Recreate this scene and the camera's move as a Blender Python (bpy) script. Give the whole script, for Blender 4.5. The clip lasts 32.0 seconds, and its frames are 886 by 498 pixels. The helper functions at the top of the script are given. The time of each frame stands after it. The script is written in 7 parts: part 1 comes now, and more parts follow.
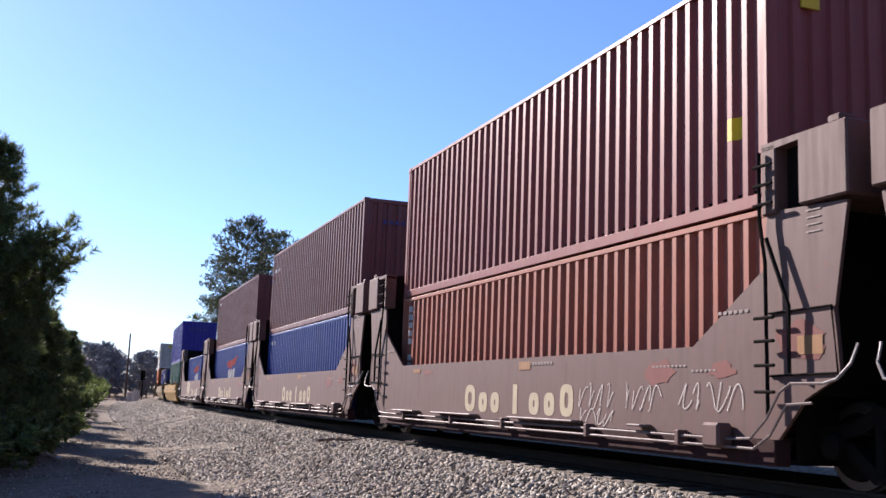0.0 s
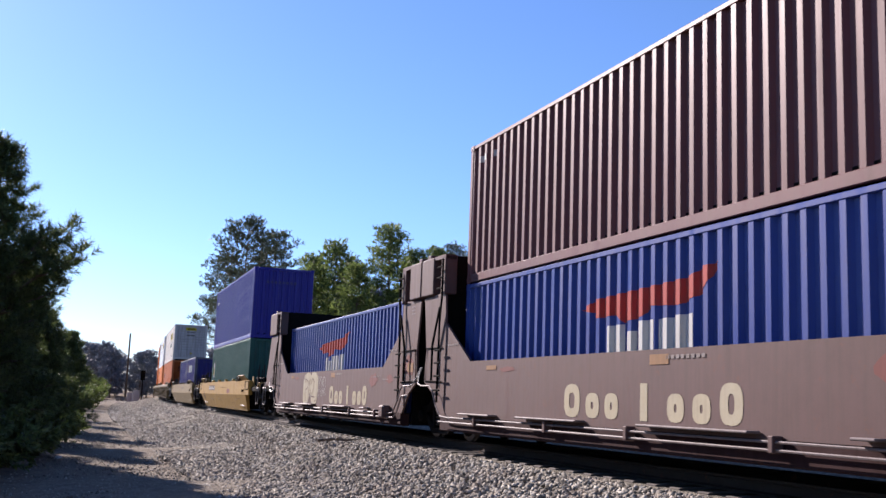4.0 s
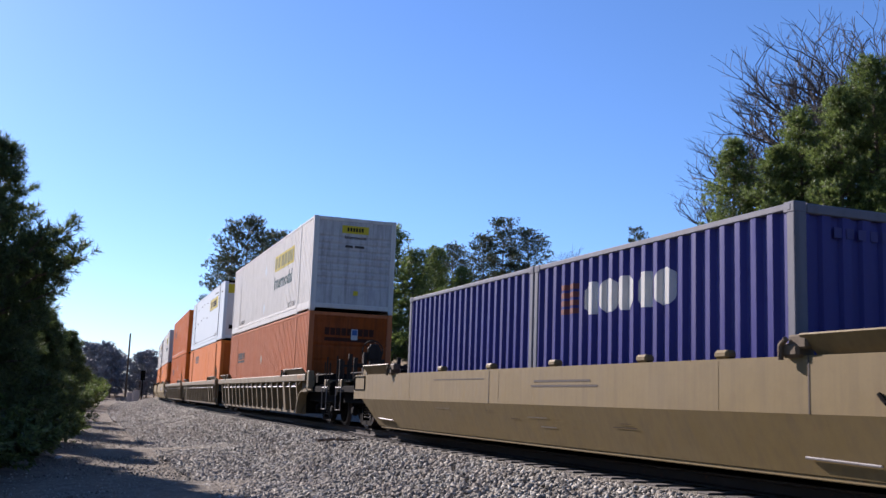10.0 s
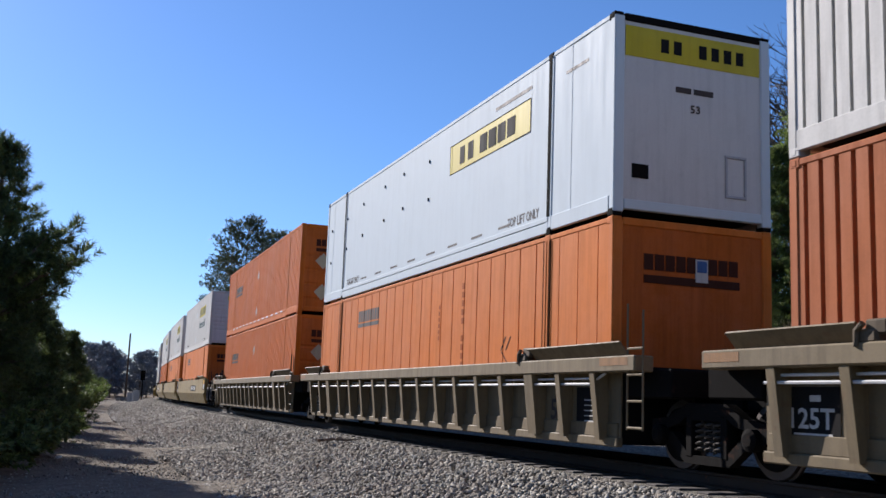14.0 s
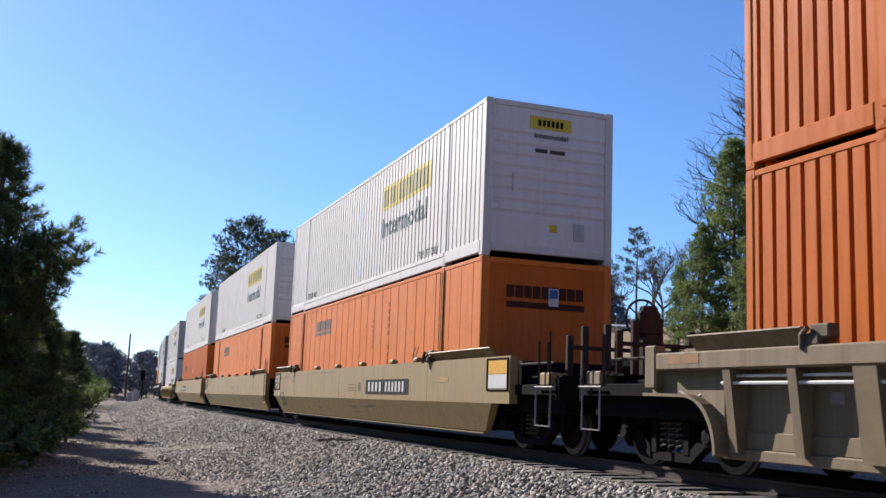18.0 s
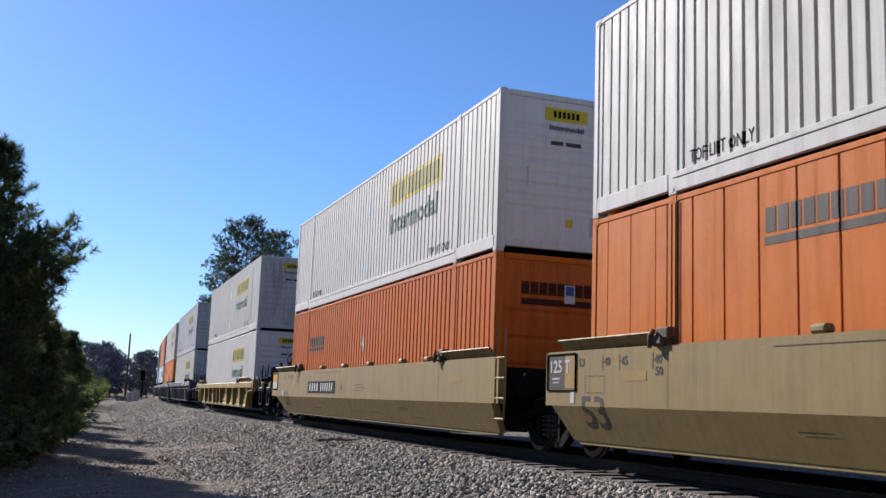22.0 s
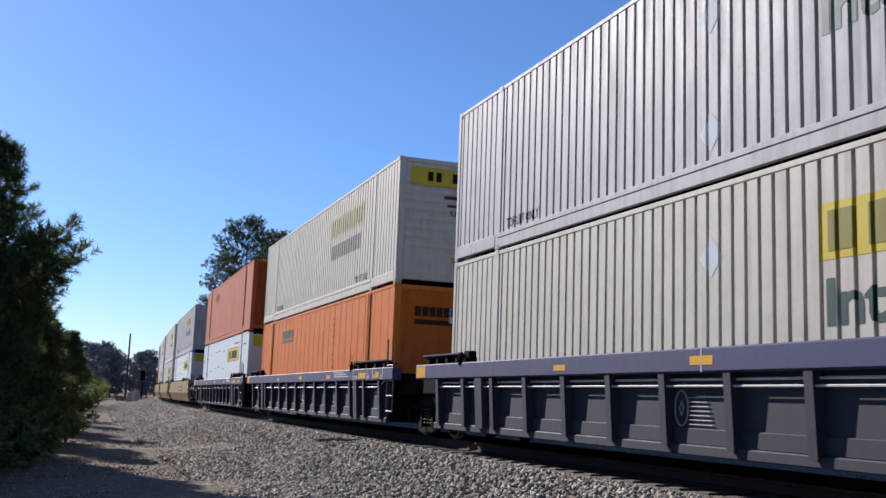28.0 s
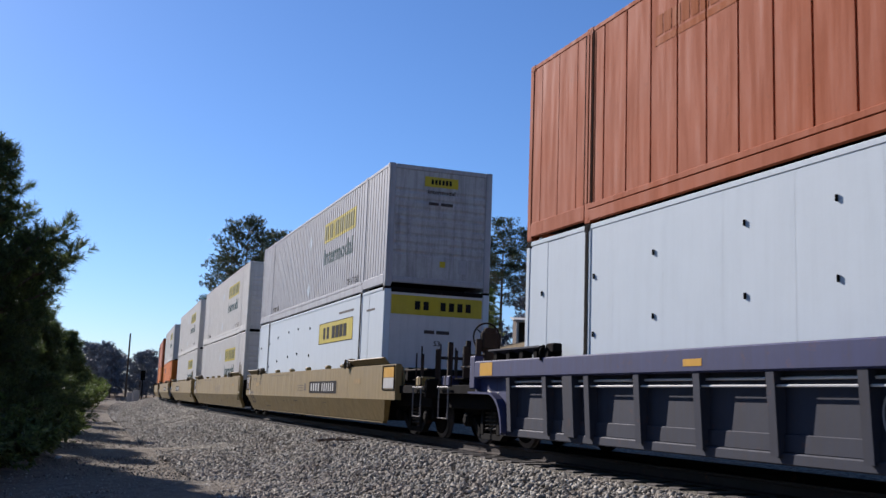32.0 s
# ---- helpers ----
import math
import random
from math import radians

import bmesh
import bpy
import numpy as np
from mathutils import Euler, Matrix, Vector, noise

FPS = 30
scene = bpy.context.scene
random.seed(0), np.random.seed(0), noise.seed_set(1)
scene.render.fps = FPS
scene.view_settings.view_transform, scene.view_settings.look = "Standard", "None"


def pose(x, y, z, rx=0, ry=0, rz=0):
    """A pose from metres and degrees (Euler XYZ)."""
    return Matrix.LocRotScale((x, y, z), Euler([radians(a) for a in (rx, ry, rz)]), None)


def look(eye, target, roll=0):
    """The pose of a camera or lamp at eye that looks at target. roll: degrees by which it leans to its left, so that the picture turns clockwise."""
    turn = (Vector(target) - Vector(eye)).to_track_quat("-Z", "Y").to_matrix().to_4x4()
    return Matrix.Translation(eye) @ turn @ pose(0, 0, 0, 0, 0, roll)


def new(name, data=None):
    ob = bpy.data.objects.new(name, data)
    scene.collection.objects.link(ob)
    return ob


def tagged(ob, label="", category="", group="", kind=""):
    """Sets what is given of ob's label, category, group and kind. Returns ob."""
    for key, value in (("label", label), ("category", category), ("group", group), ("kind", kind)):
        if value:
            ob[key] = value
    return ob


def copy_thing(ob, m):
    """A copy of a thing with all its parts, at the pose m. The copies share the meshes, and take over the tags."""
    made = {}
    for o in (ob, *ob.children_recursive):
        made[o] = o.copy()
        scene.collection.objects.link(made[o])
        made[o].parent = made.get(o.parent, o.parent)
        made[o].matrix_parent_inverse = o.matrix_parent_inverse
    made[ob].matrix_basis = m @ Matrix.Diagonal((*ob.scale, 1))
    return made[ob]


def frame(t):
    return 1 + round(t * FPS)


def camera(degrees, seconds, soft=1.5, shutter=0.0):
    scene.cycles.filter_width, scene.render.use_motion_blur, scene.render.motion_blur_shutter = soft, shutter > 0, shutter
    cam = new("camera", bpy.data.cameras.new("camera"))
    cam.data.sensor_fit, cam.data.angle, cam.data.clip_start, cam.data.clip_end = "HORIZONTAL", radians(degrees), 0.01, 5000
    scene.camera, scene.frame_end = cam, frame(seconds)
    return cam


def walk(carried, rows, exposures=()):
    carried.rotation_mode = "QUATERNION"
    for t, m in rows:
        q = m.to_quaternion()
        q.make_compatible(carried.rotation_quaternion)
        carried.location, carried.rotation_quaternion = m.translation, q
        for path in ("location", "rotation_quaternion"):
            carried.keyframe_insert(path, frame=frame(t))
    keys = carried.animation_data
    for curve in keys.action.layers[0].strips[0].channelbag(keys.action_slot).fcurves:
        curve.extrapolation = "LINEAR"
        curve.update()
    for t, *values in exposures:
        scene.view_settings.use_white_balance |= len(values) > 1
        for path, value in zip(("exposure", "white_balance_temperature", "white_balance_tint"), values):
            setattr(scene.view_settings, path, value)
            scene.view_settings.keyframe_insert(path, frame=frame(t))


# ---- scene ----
# camera: stands still beside the line
cam = camera(47.2, 32.0, soft=1.5, shutter=0.05)
EYE = (0.0, 0.0, 0.70)
VIEW = look(EYE, (0.0, 10.0, 0.70 + 10 * math.tan(radians(8.612))), 2.133)
# the clip's camera stops down as pale boxes fill its picture
walk(cam, [(0.0, VIEW), (32.0, VIEW)],
     [(t, e, k, tint) for t, e, k, tint in ((0.0, 1.40, 6650, 25), (2.0, 1.38, 6600, 25), (4.0, 1.24, 6500, 24), (6.0, 1.14, 6450, 24), (7.0, 1.48, 6650, 24), (8.0, 1.32, 6450, 24), (9.0, 1.14, 6350, 23), (11.0, 1.05, 6250, 20), (12.0, 1.10, 6250, 18), (13.0, 0.85, 6200, 17), (15.0, 0.76, 6150, 15), (18.0, 1.08, 6350, 17), (19.0, 0.72, 6150, 15), (20.0, 0.80, 6200, 16), (22.0, 0.78, 6200, 16), (24.0, 0.82, 6200, 16), (25.0, 0.60, 6200, 17), (26.0, 0.48, 6200, 17), (29.0, 0.80, 6250, 18), (31.0, 0.76, 6250, 18), (32.0, 0.62, 6200, 17))])

# ---- daylight ----
SUN_LEFT, SUN_HIGH = 42.0, 28.0          # degrees left of the view, degrees up
world = bpy.data.worlds.new("sky")
scene.world = world
world.use_nodes = True
wn = world.node_tree
wn.nodes.clear()
sky = wn.nodes.new("ShaderNodeTexSky")
sky.sky_type, sky.sun_disc = "NISHITA", False
sky.sun_elevation, sky.sun_rotation = radians(SUN_HIGH), radians(-SUN_LEFT)
sky.air_density, sky.dust_density, sky.ozone_density = 1.0, 0.22, 9.0
bgn = wn.nodes.new("ShaderNodeBackground")
bgn.inputs["Strength"].default_value = 0.078
outn = wn.nodes.new("ShaderNodeOutputWorld")
wn.links.new(sky.outputs[0], bgn.inputs[0])
wn.links.new(bgn.outputs[0], outn.inputs[0])
sun = new("sun", bpy.data.lights.new("sun", "SUN"))
sun.data.energy, sun.data.angle, sun.data.color = 5.0, radians(0.53), (1.0, 0.94, 0.85)
a, e = radians(SUN_LEFT), radians(SUN_HIGH)
sun_dir = Vector((-math.sin(a) * math.cos(e), math.cos(a) * math.cos(e), math.sin(e)))
sun.matrix_world = look(tuple(sun_dir * 60), (0, 0, 0))

# ---- materials ----


def tree_of(name):
    m = bpy.data.materials.new(name)
    m.use_nodes = True
    nt = m.node_tree
    return m, nt, nt.nodes["Principled BSDF"]


def link(nt, a, b):
    nt.links.new(a, b)


def noise_node(nt, vec, scale, detail=4.0, rough=0.55):
    n = nt.nodes.new("ShaderNodeTexNoise")
    n.inputs["Scale"].default_value, n.inputs["Detail"].default_value = scale, detail
    n.inputs["Roughness"].default_value = rough
    if vec is not None:
        link(nt, vec, n.inputs["Vector"])
    return n


def ramp_node(nt, fac, stops):
    r = nt.nodes.new("ShaderNodeValToRGB")
    while len(r.color_ramp.elements) < len(stops):
        r.color_ramp.elements.new(0.5)
    for el, (pos, col) in zip(r.color_ramp.elements, stops):
        el.position = pos
        el.color = (*col, 1.0) if isinstance(col, tuple) else (col, col, col, 1.0)
    link(nt, fac, r.inputs[0])
    return r


def mix_node(nt, fac, a, b, kind="MIX"):
    m = nt.nodes.new("ShaderNodeMix")
    m.data_type, m.blend_type = "RGBA", kind
    for sock, v in ((m.inputs[0], fac), (m.inputs[6], a), (m.inputs[7], b)):
        if isinstance(v, (int, float)):
            sock.default_value = v
        elif isinstance(v, tuple):
            sock.default_value = (*v, 1.0)
        else:
            link(nt, v, sock)
    return m.outputs[2]


def coords(nt, stretch=(1, 1, 1)):
    """Object space, shifted by a chance amount per object."""
    tc = nt.nodes.new("ShaderNodeTexCoord")
    oi = nt.nodes.new("ShaderNodeObjectInfo")
    mul = nt.nodes.new("ShaderNodeMath")
    mul.operation = "MULTIPLY"
    mul.inputs[1].default_value = 37.0
    link(nt, oi.outputs["Random"], mul.inputs[0])
    add = nt.nodes.new("ShaderNodeVectorMath")
    link(nt, tc.outputs["Object"], add.inputs[0])
    link(nt, mul.outputs[0], add.inputs[1])
    mp = nt.nodes.new("ShaderNodeMapping")
    mp.inputs["Scale"].default_value = stretch
    link(nt, add.outputs[0], mp.inputs[0])
    return mp.outputs[0], add.outputs[0], oi


def bump_node(nt, bsdf, height, strength=0.2, dist=0.01):
    b = nt.nodes.new("ShaderNodeBump")
    b.inputs["Strength"].default_value, b.inputs["Distance"].default_value = strength, dist
    link(nt, height, b.inputs["Height"])
    link(nt, b.outputs[0], bsdf.inputs["Normal"])


def paint(name, color, rough=0.5, dirt=0.45, rust=0.0, grime=(0.10, 0.085, 0.07), metal=0.0, gloss=0.2):
    """Weathered paint on steel: patchy fading, streaks that run down, rust spots, fine relief."""
    color = tuple(c * 0.60 for c in color)
    grime = tuple(c * 0.55 for c in grime)
    m, nt, bs = tree_of(name)
    streak, plain, oi = coords(nt, (5.0, 5.0, 0.35))
    n1 = noise_node(nt, plain, 0.7, 5)
    n2 = noise_node(nt, streak, 1.6, 6, 0.65)
    n3 = noise_node(nt, plain, 45, 3)
    mean = sum(color) / 3
    faded = tuple(min(1.0, c * 0.90 + mean * 0.10) for c in color)
    deep = tuple(c * 0.84 for c in color)
    c1 = mix_node(nt, ramp_node(nt, n1.outputs[0], [(0.35, 0.0), (0.65, 1.0)]).outputs[0], color, faded)
    n5 = noise_node(nt, plain, 2.3, 7, 0.7)
    c1 = mix_node(nt, ramp_node(nt, n5.outputs[0], [(0.44, 0.0), (0.66, min(1.0, dirt * 1.6))]).outputs[0], c1, deep)
    dfac = ramp_node(nt, n2.outputs[0], [(0.46, 0.0), (0.80, dirt)]).outputs[0]
    c2 = mix_node(nt, dfac, c1, grime)
    c3 = mix_node(nt, ramp_node(nt, n3.outputs[0], [(0.45, 0.0), (0.8, dirt * 0.35)]).outputs[0], c2, grime)
    if rust > 0:
        n4 = noise_node(nt, plain, 6.0, 7, 0.7)
        c3 = mix_node(nt, ramp_node(nt, n4.outputs[0], [(0.60, 0.0), (0.66, rust)]).outputs[0], c3, (0.13, 0.05, 0.025))
    link(nt, c3, bs.inputs["Base Color"])
    link(nt, ramp_node(nt, n2.outputs[0], [(0.3, rough - 0.08), (0.8, min(1.0, rough + 0.2))]).outputs[0], bs.inputs["Roughness"])
    bs.inputs["Metallic"].default_value = metal
    bs.inputs["Specular IOR Level"].default_value = gloss
    bump_node(nt, bs, n3.outputs[0], 0.15, 0.004)
    return m


MAROON = paint("maroon_paint", (0.300, 0.074, 0.062), 0.45, 0.35, 0.25)
MAROON_DARK = paint("dark_maroon_paint", (0.200, 0.068, 0.066), 0.45, 0.35, 0.15)
BRICK = paint("brick_red_paint", (0.42, 0.125, 0.068), 0.5, 0.35, 0.35)
BLUE = paint("blue_paint", (0.040, 0.085, 0.36), 0.4, 0.25, 0.08)
NAVY = paint("navy_blue_paint", (0.030, 0.027, 0.33), 0.4, 0.2, 0.04)
RAIL_GREY = paint("weathered_grey_rail_paint", (0.20, 0.20, 0.235), 0.5, 0.4, 0.1)
LOGO_OLIVE = paint("olive_lettering", (0.30, 0.27, 0.03), 0.55, 0.3)
INDIGO = paint("indigo_paint", (0.040, 0.036, 0.24), 0.42, 0.2, 0.05)
GREEN = paint("green_paint", (0.028, 0.145, 0.105), 0.45, 0.4, 0.15)
ORANGE = paint("orange_paint", (0.90, 0.240, 0.030), 0.6, 0.35, 0.1, (0.20, 0.07, 0.02), gloss=0.08)
ORANGE_DEEP = paint("deep_orange_paint", (0.78, 0.178, 0.008), 0.6, 0.35, 0.15, (0.18, 0.06, 0.02), gloss=0.08)
ORANGE_DULL = paint("dull_orange_paint", (0.66, 0.200, 0.070), 0.65, 0.4, 0.15, (0.18, 0.07, 0.035), gloss=0.08)
ORANGE_RED = paint("red_orange_paint", (0.57, 0.130, 0.035), 0.78, 0.35, 0.2, (0.2, 0.08, 0.05))
WHITE = paint("white_paint", (0.80, 0.770, 0.705), 0.58, 0.35, 0.05, (0.30, 0.28, 0.26), gloss=0.2)
DULL_WHITE = paint("dull_white_paint", (0.67, 0.65, 0.60), 0.58, 0.4, 0.05, (0.28, 0.26, 0.24))
CREAM = paint("cream_paint", (0.74, 0.70, 0.59), 0.55, 0.4, 0.1, (0.30, 0.27, 0.22))
GREY_WHITE = paint("grey_white_paint", (0.56, 0.56, 0.57), 0.55, 0.45, 0.1, (0.26, 0.25, 0.23))
SHEET_WHITE = paint("white_sheet", (0.80, 0.89, 0.93), 0.62, 0.10, 0.0, (0.48, 0.47, 0.45), gloss=0.06)
CAR_BROWN = paint("brown_grey_car_paint", (0.165, 0.092, 0.080), 0.6, 0.45, 0.35)
CAR_TAN = paint("tan_car_paint", (0.385, 0.270, 0.092), 0.6, 0.42, 0.15, (0.14, 0.11, 0.08))
CAR_TAN_DULL = paint("dull_tan_car_paint", (0.285, 0.212, 0.112), 0.65, 0.6, 0.25, (0.11, 0.09, 0.07))
CAR_SAND = paint("sand_car_paint", (0.280, 0.195, 0.072), 0.6, 0.45, 0.15, (0.14, 0.11, 0.08))
CAR_YELLOW = paint("yellow_car_paint", (0.50, 0.290, 0.050), 0.55, 0.5, 0.15, (0.16, 0.11, 0.06))
CAR_GOLD = paint("golden_car_paint", (0.46, 0.300, 0.060), 0.55, 0.5, 0.15, (0.16, 0.11, 0.06))
CAR_BLUE = paint("slate_blue_car_paint", (0.051, 0.062, 0.176), 0.6, 0.45, 0.2)
CAR_SLATE = paint("slate_grey_car_paint", (0.052, 0.058, 0.084), 0.65, 0.5, 0.2)
AMBER_FAINT = paint("worn_amber_marking", (0.52, 0.32, 0.075), 0.6, 0.6, 0.0)
GRIME_BROWN = paint("brown_grimed_steel", (0.062, 0.046, 0.035), 0.8, 0.6, 0.3, (0.03, 0.024, 0.02), gloss=0.1)
DULL_AMBER = paint("faded_amber_marking", (0.40, 0.20, 0.07), 0.6, 0.5, 0.0)
# Near-black grime and steel: the shade under the cars sits in the colour.
UNDER = paint("shaded_underframe_grime", (0.012, 0.011, 0.010), 0.9, 0.4, 0.1, (0.026, 0.021, 0.017), gloss=0.04)
STEEL = paint("shaded_truck_steel", (0.011, 0.010, 0.009), 0.85, 0.5, 0.2, (0.026, 0.020, 0.016), gloss=0.06)
SPRING = paint("dusty_spring_steel", (0.11, 0.095, 0.08), 0.7, 0.5, 0.2)
WHEEL_RIM = paint("worn_wheel_steel", (0.17, 0.15, 0.14), 0.4, 0.3, 0.2, metal=0.6)
PALE_PIPE = paint("pale_pipe", (0.36, 0.33, 0.31), 0.5, 0.4, 0.2)
RAIL = paint("rail_steel", (0.060, 0.042, 0.032), 0.7, 0.4, 0.6)
YELLOW_MARK = paint("yellow_marking", (0.78, 0.60, 0.015), 0.5, 0.25, 0.0, (0.3, 0.24, 0.08))
AMBER_MARK = paint("amber_marking", (0.92, 0.47, 0.012), 0.5, 0.2, 0.0)
# Soot plus the shade on away-facing container ends, held in the colour.
ORANGE_SHADED_END = paint("shaded_sooty_orange_paint", (0.42, 0.082, 0.008), 0.7, 0.7, 0.3, (0.05, 0.03, 0.02), gloss=0.1)
# Lighter copy for ends that catch skylight, its tone also in the colour.
ORANGE_LIT_END = paint("skylit_orange_end_paint", (0.72, 0.165, 0.016), 0.65, 0.45, 0.15, (0.14, 0.05, 0.02), gloss=0.1)
CLEAN_END = paint("clean_white_end_paint", (0.84, 0.81, 0.77), 0.55, 0.25, 0.05, (0.34, 0.32, 0.31), gloss=0.2)
WHITE_END = paint("sooty_white_paint", (0.66, 0.65, 0.63), 0.6, 0.7, 0.1, (0.14, 0.12, 0.10), gloss=0.15)
BRIGHT_PIPE = paint("bright_pipe", (0.95, 0.93, 0.90), 0.45, 0.2, 0.0)
WHITE_MARK = paint("white_marking", (0.80, 0.78, 0.72), 0.5, 0.35, 0.0, (0.3, 0.27, 0.22))
CREAM_MARK = paint("cream_lettering", (0.62, 0.54, 0.36), 0.5, 0.45, 0.0, (0.25, 0.2, 0.15))
BLACK_MARK = paint("black_marking", (0.020, 0.019, 0.019), 0.7, 0.2, 0.0, gloss=0.05)
GREEN_MARK = paint("dark_green_lettering", (0.020, 0.085, 0.075), 0.5, 0.2, 0.0)
GREY_MARK = paint("faded_grey_lettering", (0.085, 0.062, 0.05), 0.6, 0.3, 0.0)
RED_MARK = paint("red_spray_paint", (0.60, 0.055, 0.030), 0.5, 0.3, 0.0)
DULL_RED = paint("faded_red_patch", (0.25, 0.072, 0.056), 0.6, 0.3, 0.0)
LOGO_MAROON = paint("dark_maroon_lettering", (0.085, 0.028, 0.016), 0.7, 0.3, gloss=0.05)
LABEL_BLUE = paint("blue_label", (0.06, 0.16, 0.42), 0.5, 0.3)
CAR_TAN_GRIMY = paint("grimy_tan_car_paint", (0.17, 0.122, 0.070), 0.7, 0.7, 0.3, (0.05, 0.04, 0.032))
SEAM = paint("dark_seam", (0.014, 0.012, 0.011), 0.8, 0.1, 0.0, (0.03, 0.025, 0.02), gloss=0.03)

# ---- small mesh tools ----


def part(name, bm, material, parent, label="", smooth=False):
    me = bpy.data.meshes.new(name)
    bm.normal_update()
    bm.to_mesh(me)
    bm.free()
    me.materials.append(material)
    if smooth:
        me.shade_smooth()
    ob = new(name, me)
    ob.parent = parent
    if label:
        ob["label"] = label
    return ob


def box(bm, x0, x1, y0, y1, z0, z1):
    v = [bm.verts.new((x, y, z)) for z in (z0, z1) for x, y in ((x0, y0), (x1, y0), (x1, y1), (x0, y1))]
    for f in ((3, 2, 1, 0), (4, 5, 6, 7), (0, 1, 5, 4), (1, 2, 6, 5), (2, 3, 7, 6), (3, 0, 4, 7)):
        bm.faces.new([v[i] for i in f])
    return v


def rbox(bm, x0, x1, y0, y1, z0, z1, r=0.012):
    """A box with chamfered edges."""
    t = bmesh.new()
    box(t, min(x0, x1), max(x0, x1), min(y0, y1), max(y0, y1), min(z0, z1), max(z0, z1))
    bmesh.ops.bevel(t, geom=t.edges[:], offset=min(r, 0.45 * min(abs(x1 - x0), abs(y1 - y0), abs(z1 - z0))), segments=1, affect="EDGES")
    join(bm, t)


def slab(root, name, material, x0, x1, y0, y1, z0, z1, r=0.012, label=""):
    """One chamfered block as a part of its own."""
    bm = bmesh.new()
    rbox(bm, x0, x1, y0, y1, z0, z1, r)
    return part(name, bm, material, root, label)


def join(bm, t):
    idx = {v: bm.verts.new(v.co) for v in t.verts}
    for f in t.faces:
        try:
            bm.faces.new([idx[v] for v in f.verts])
        except ValueError:
            pass
    t.free()


def prism(bm, pts, axis, a0, a1):
    """A flat outline, pushed along an axis. pts: (p, q) in the two other axes, in order x, y, z."""
    def at(p, q, a):
        return {"x": (a, p, q), "y": (p, a, q), "z": (p, q, a)}[axis]
    lo = [bm.verts.new(at(p, q, a0)) for p, q in pts]
    hi = [bm.verts.new(at(p, q, a1)) for p, q in pts]
    n = len(pts)
    fs = [bm.faces.new(lo), bm.faces.new(hi[::-1])]
    for i in range(n):
        fs.append(bm.faces.new((lo[i], hi[i], hi[(i + 1) % n], lo[(i + 1) % n])))
    bmesh.ops.recalc_face_normals(bm, faces=fs)


def tube(bm, pts, r, sides=6, caps=True):
    """A round bar along points; r may be a list."""
    rs = r if isinstance(r, (list, tuple)) else [r] * len(pts)
    rings, up = [], Vector((0.13, 0.21, 0.97))
    for i, p in enumerate(pts):
        p = Vector(p)
        d = (Vector(pts[min(i + 1, len(pts) - 1)]) - Vector(pts[max(i - 1, 0)])).normalized()
        s = d.cross(up)
        s = s.normalized() if s.length > 1e-3 else Vector((1, 0, 0))
        u = s.cross(d)
        rings.append([bm.verts.new(p + (s * math.cos(k * 2 * math.pi / sides) + u * math.sin(k * 2 * math.pi / sides)) * rs[i]) for k in range(sides)])
    for a, b in zip(rings, rings[1:]):
        for k in range(sides):
            bm.faces.new((a[k], a[(k + 1) % sides], b[(k + 1) % sides], b[k]))
    if caps and sides > 2:
        bm.faces.new(rings[0][::-1])
        bm.faces.new(rings[-1])


# ---- the line of the track ----
STEP = 0.25
ARC = np.arange(-520.0, 900.0, STEP)


def _heading(s):
    c = np.clip(s, -40.0, 105.0)
    h = radians(20.60) - 0.00056 * c - 0.10883e-4 * c ** 2 / 2 + 0.2558e-6 * c ** 3 / 6
    return h - 0.0009 * np.clip(s - 105.0, 0, 400)


HEAD = _heading(ARC)
_dx, _dy = -np.sin(HEAD), np.cos(HEAD)
LX = np.concatenate([[0], np.cumsum((_dx[1:] + _dx[:-1]) / 2 * STEP)])
LY = np.concatenate([[0], np.cumsum((_dy[1:] + _dy[:-1]) / 2 * STEP)])
_i0 = int(np.argmin(abs(ARC)))
LX, LY = LX - LX[_i0] + 4.192, LY - LY[_i0] + 12.0


def line(s, off=0.0):
    """Plan place on the line s metres along (growing away from the camera), off metres to the camera's side."""
    h = np.interp(s, ARC, HEAD)
    return np.interp(s, ARC, LX) - np.cos(h) * off, np.interp(s, ARC, LY) - np.sin(h) * off


# how far the train has rolled, second by second
ROLLED = (-11.10, -2.52, 6.09, 14.81, 23.65, 32.64, 41.71, 50.81, 59.92, 69.04, 78.20, 87.45, 96.80, 106.24, 115.76, 125.34, 134.98,
          144.65, 154.38, 164.17, 174.02, 183.94, 193.94, 203.98, 214.08, 224.23, 234.43, 244.72, 255.09, 265.58, 276.15, 286.78, 297.44)


def car_pose(u, half, t, z=0.0):
    """The pose of a vehicle whose middle lies u metres back in the train, on two pivots."""
    s = u - np.interp(t, range(33), ROLLED)
    (x1, y1), (x2, y2) = line(s - half), line(s + half)
    return Matrix.Translation(((x1 + x2) / 2, (y1 + y2) / 2, z)) @ Matrix.Rotation(math.atan2(y1 - y2, x1 - x2), 4, "Z")
FADED_YELLOW = paint("faded_yellow_panel", (0.64, 0.59, 0.28), 0.6, 0.4)
FADED_OLIVE = paint("faded_olive_lettering", (0.42, 0.38, 0.20), 0.6, 0.4)
FADED_GREY = paint("faded_grey_word", (0.24, 0.225, 0.20), 0.6, 0.4)
FADED_MARK = paint("faded_white_marking", (0.36, 0.30, 0.27), 0.65, 0.4)
FADED_PATCH = paint("faded_violet_lettering", (0.34, 0.25, 0.13), 0.65, 0.5)
FADED_STROKE = paint("faded_orange_stroke", (0.52, 0.125, 0.02), 0.7, 0.3, gloss=0.05)
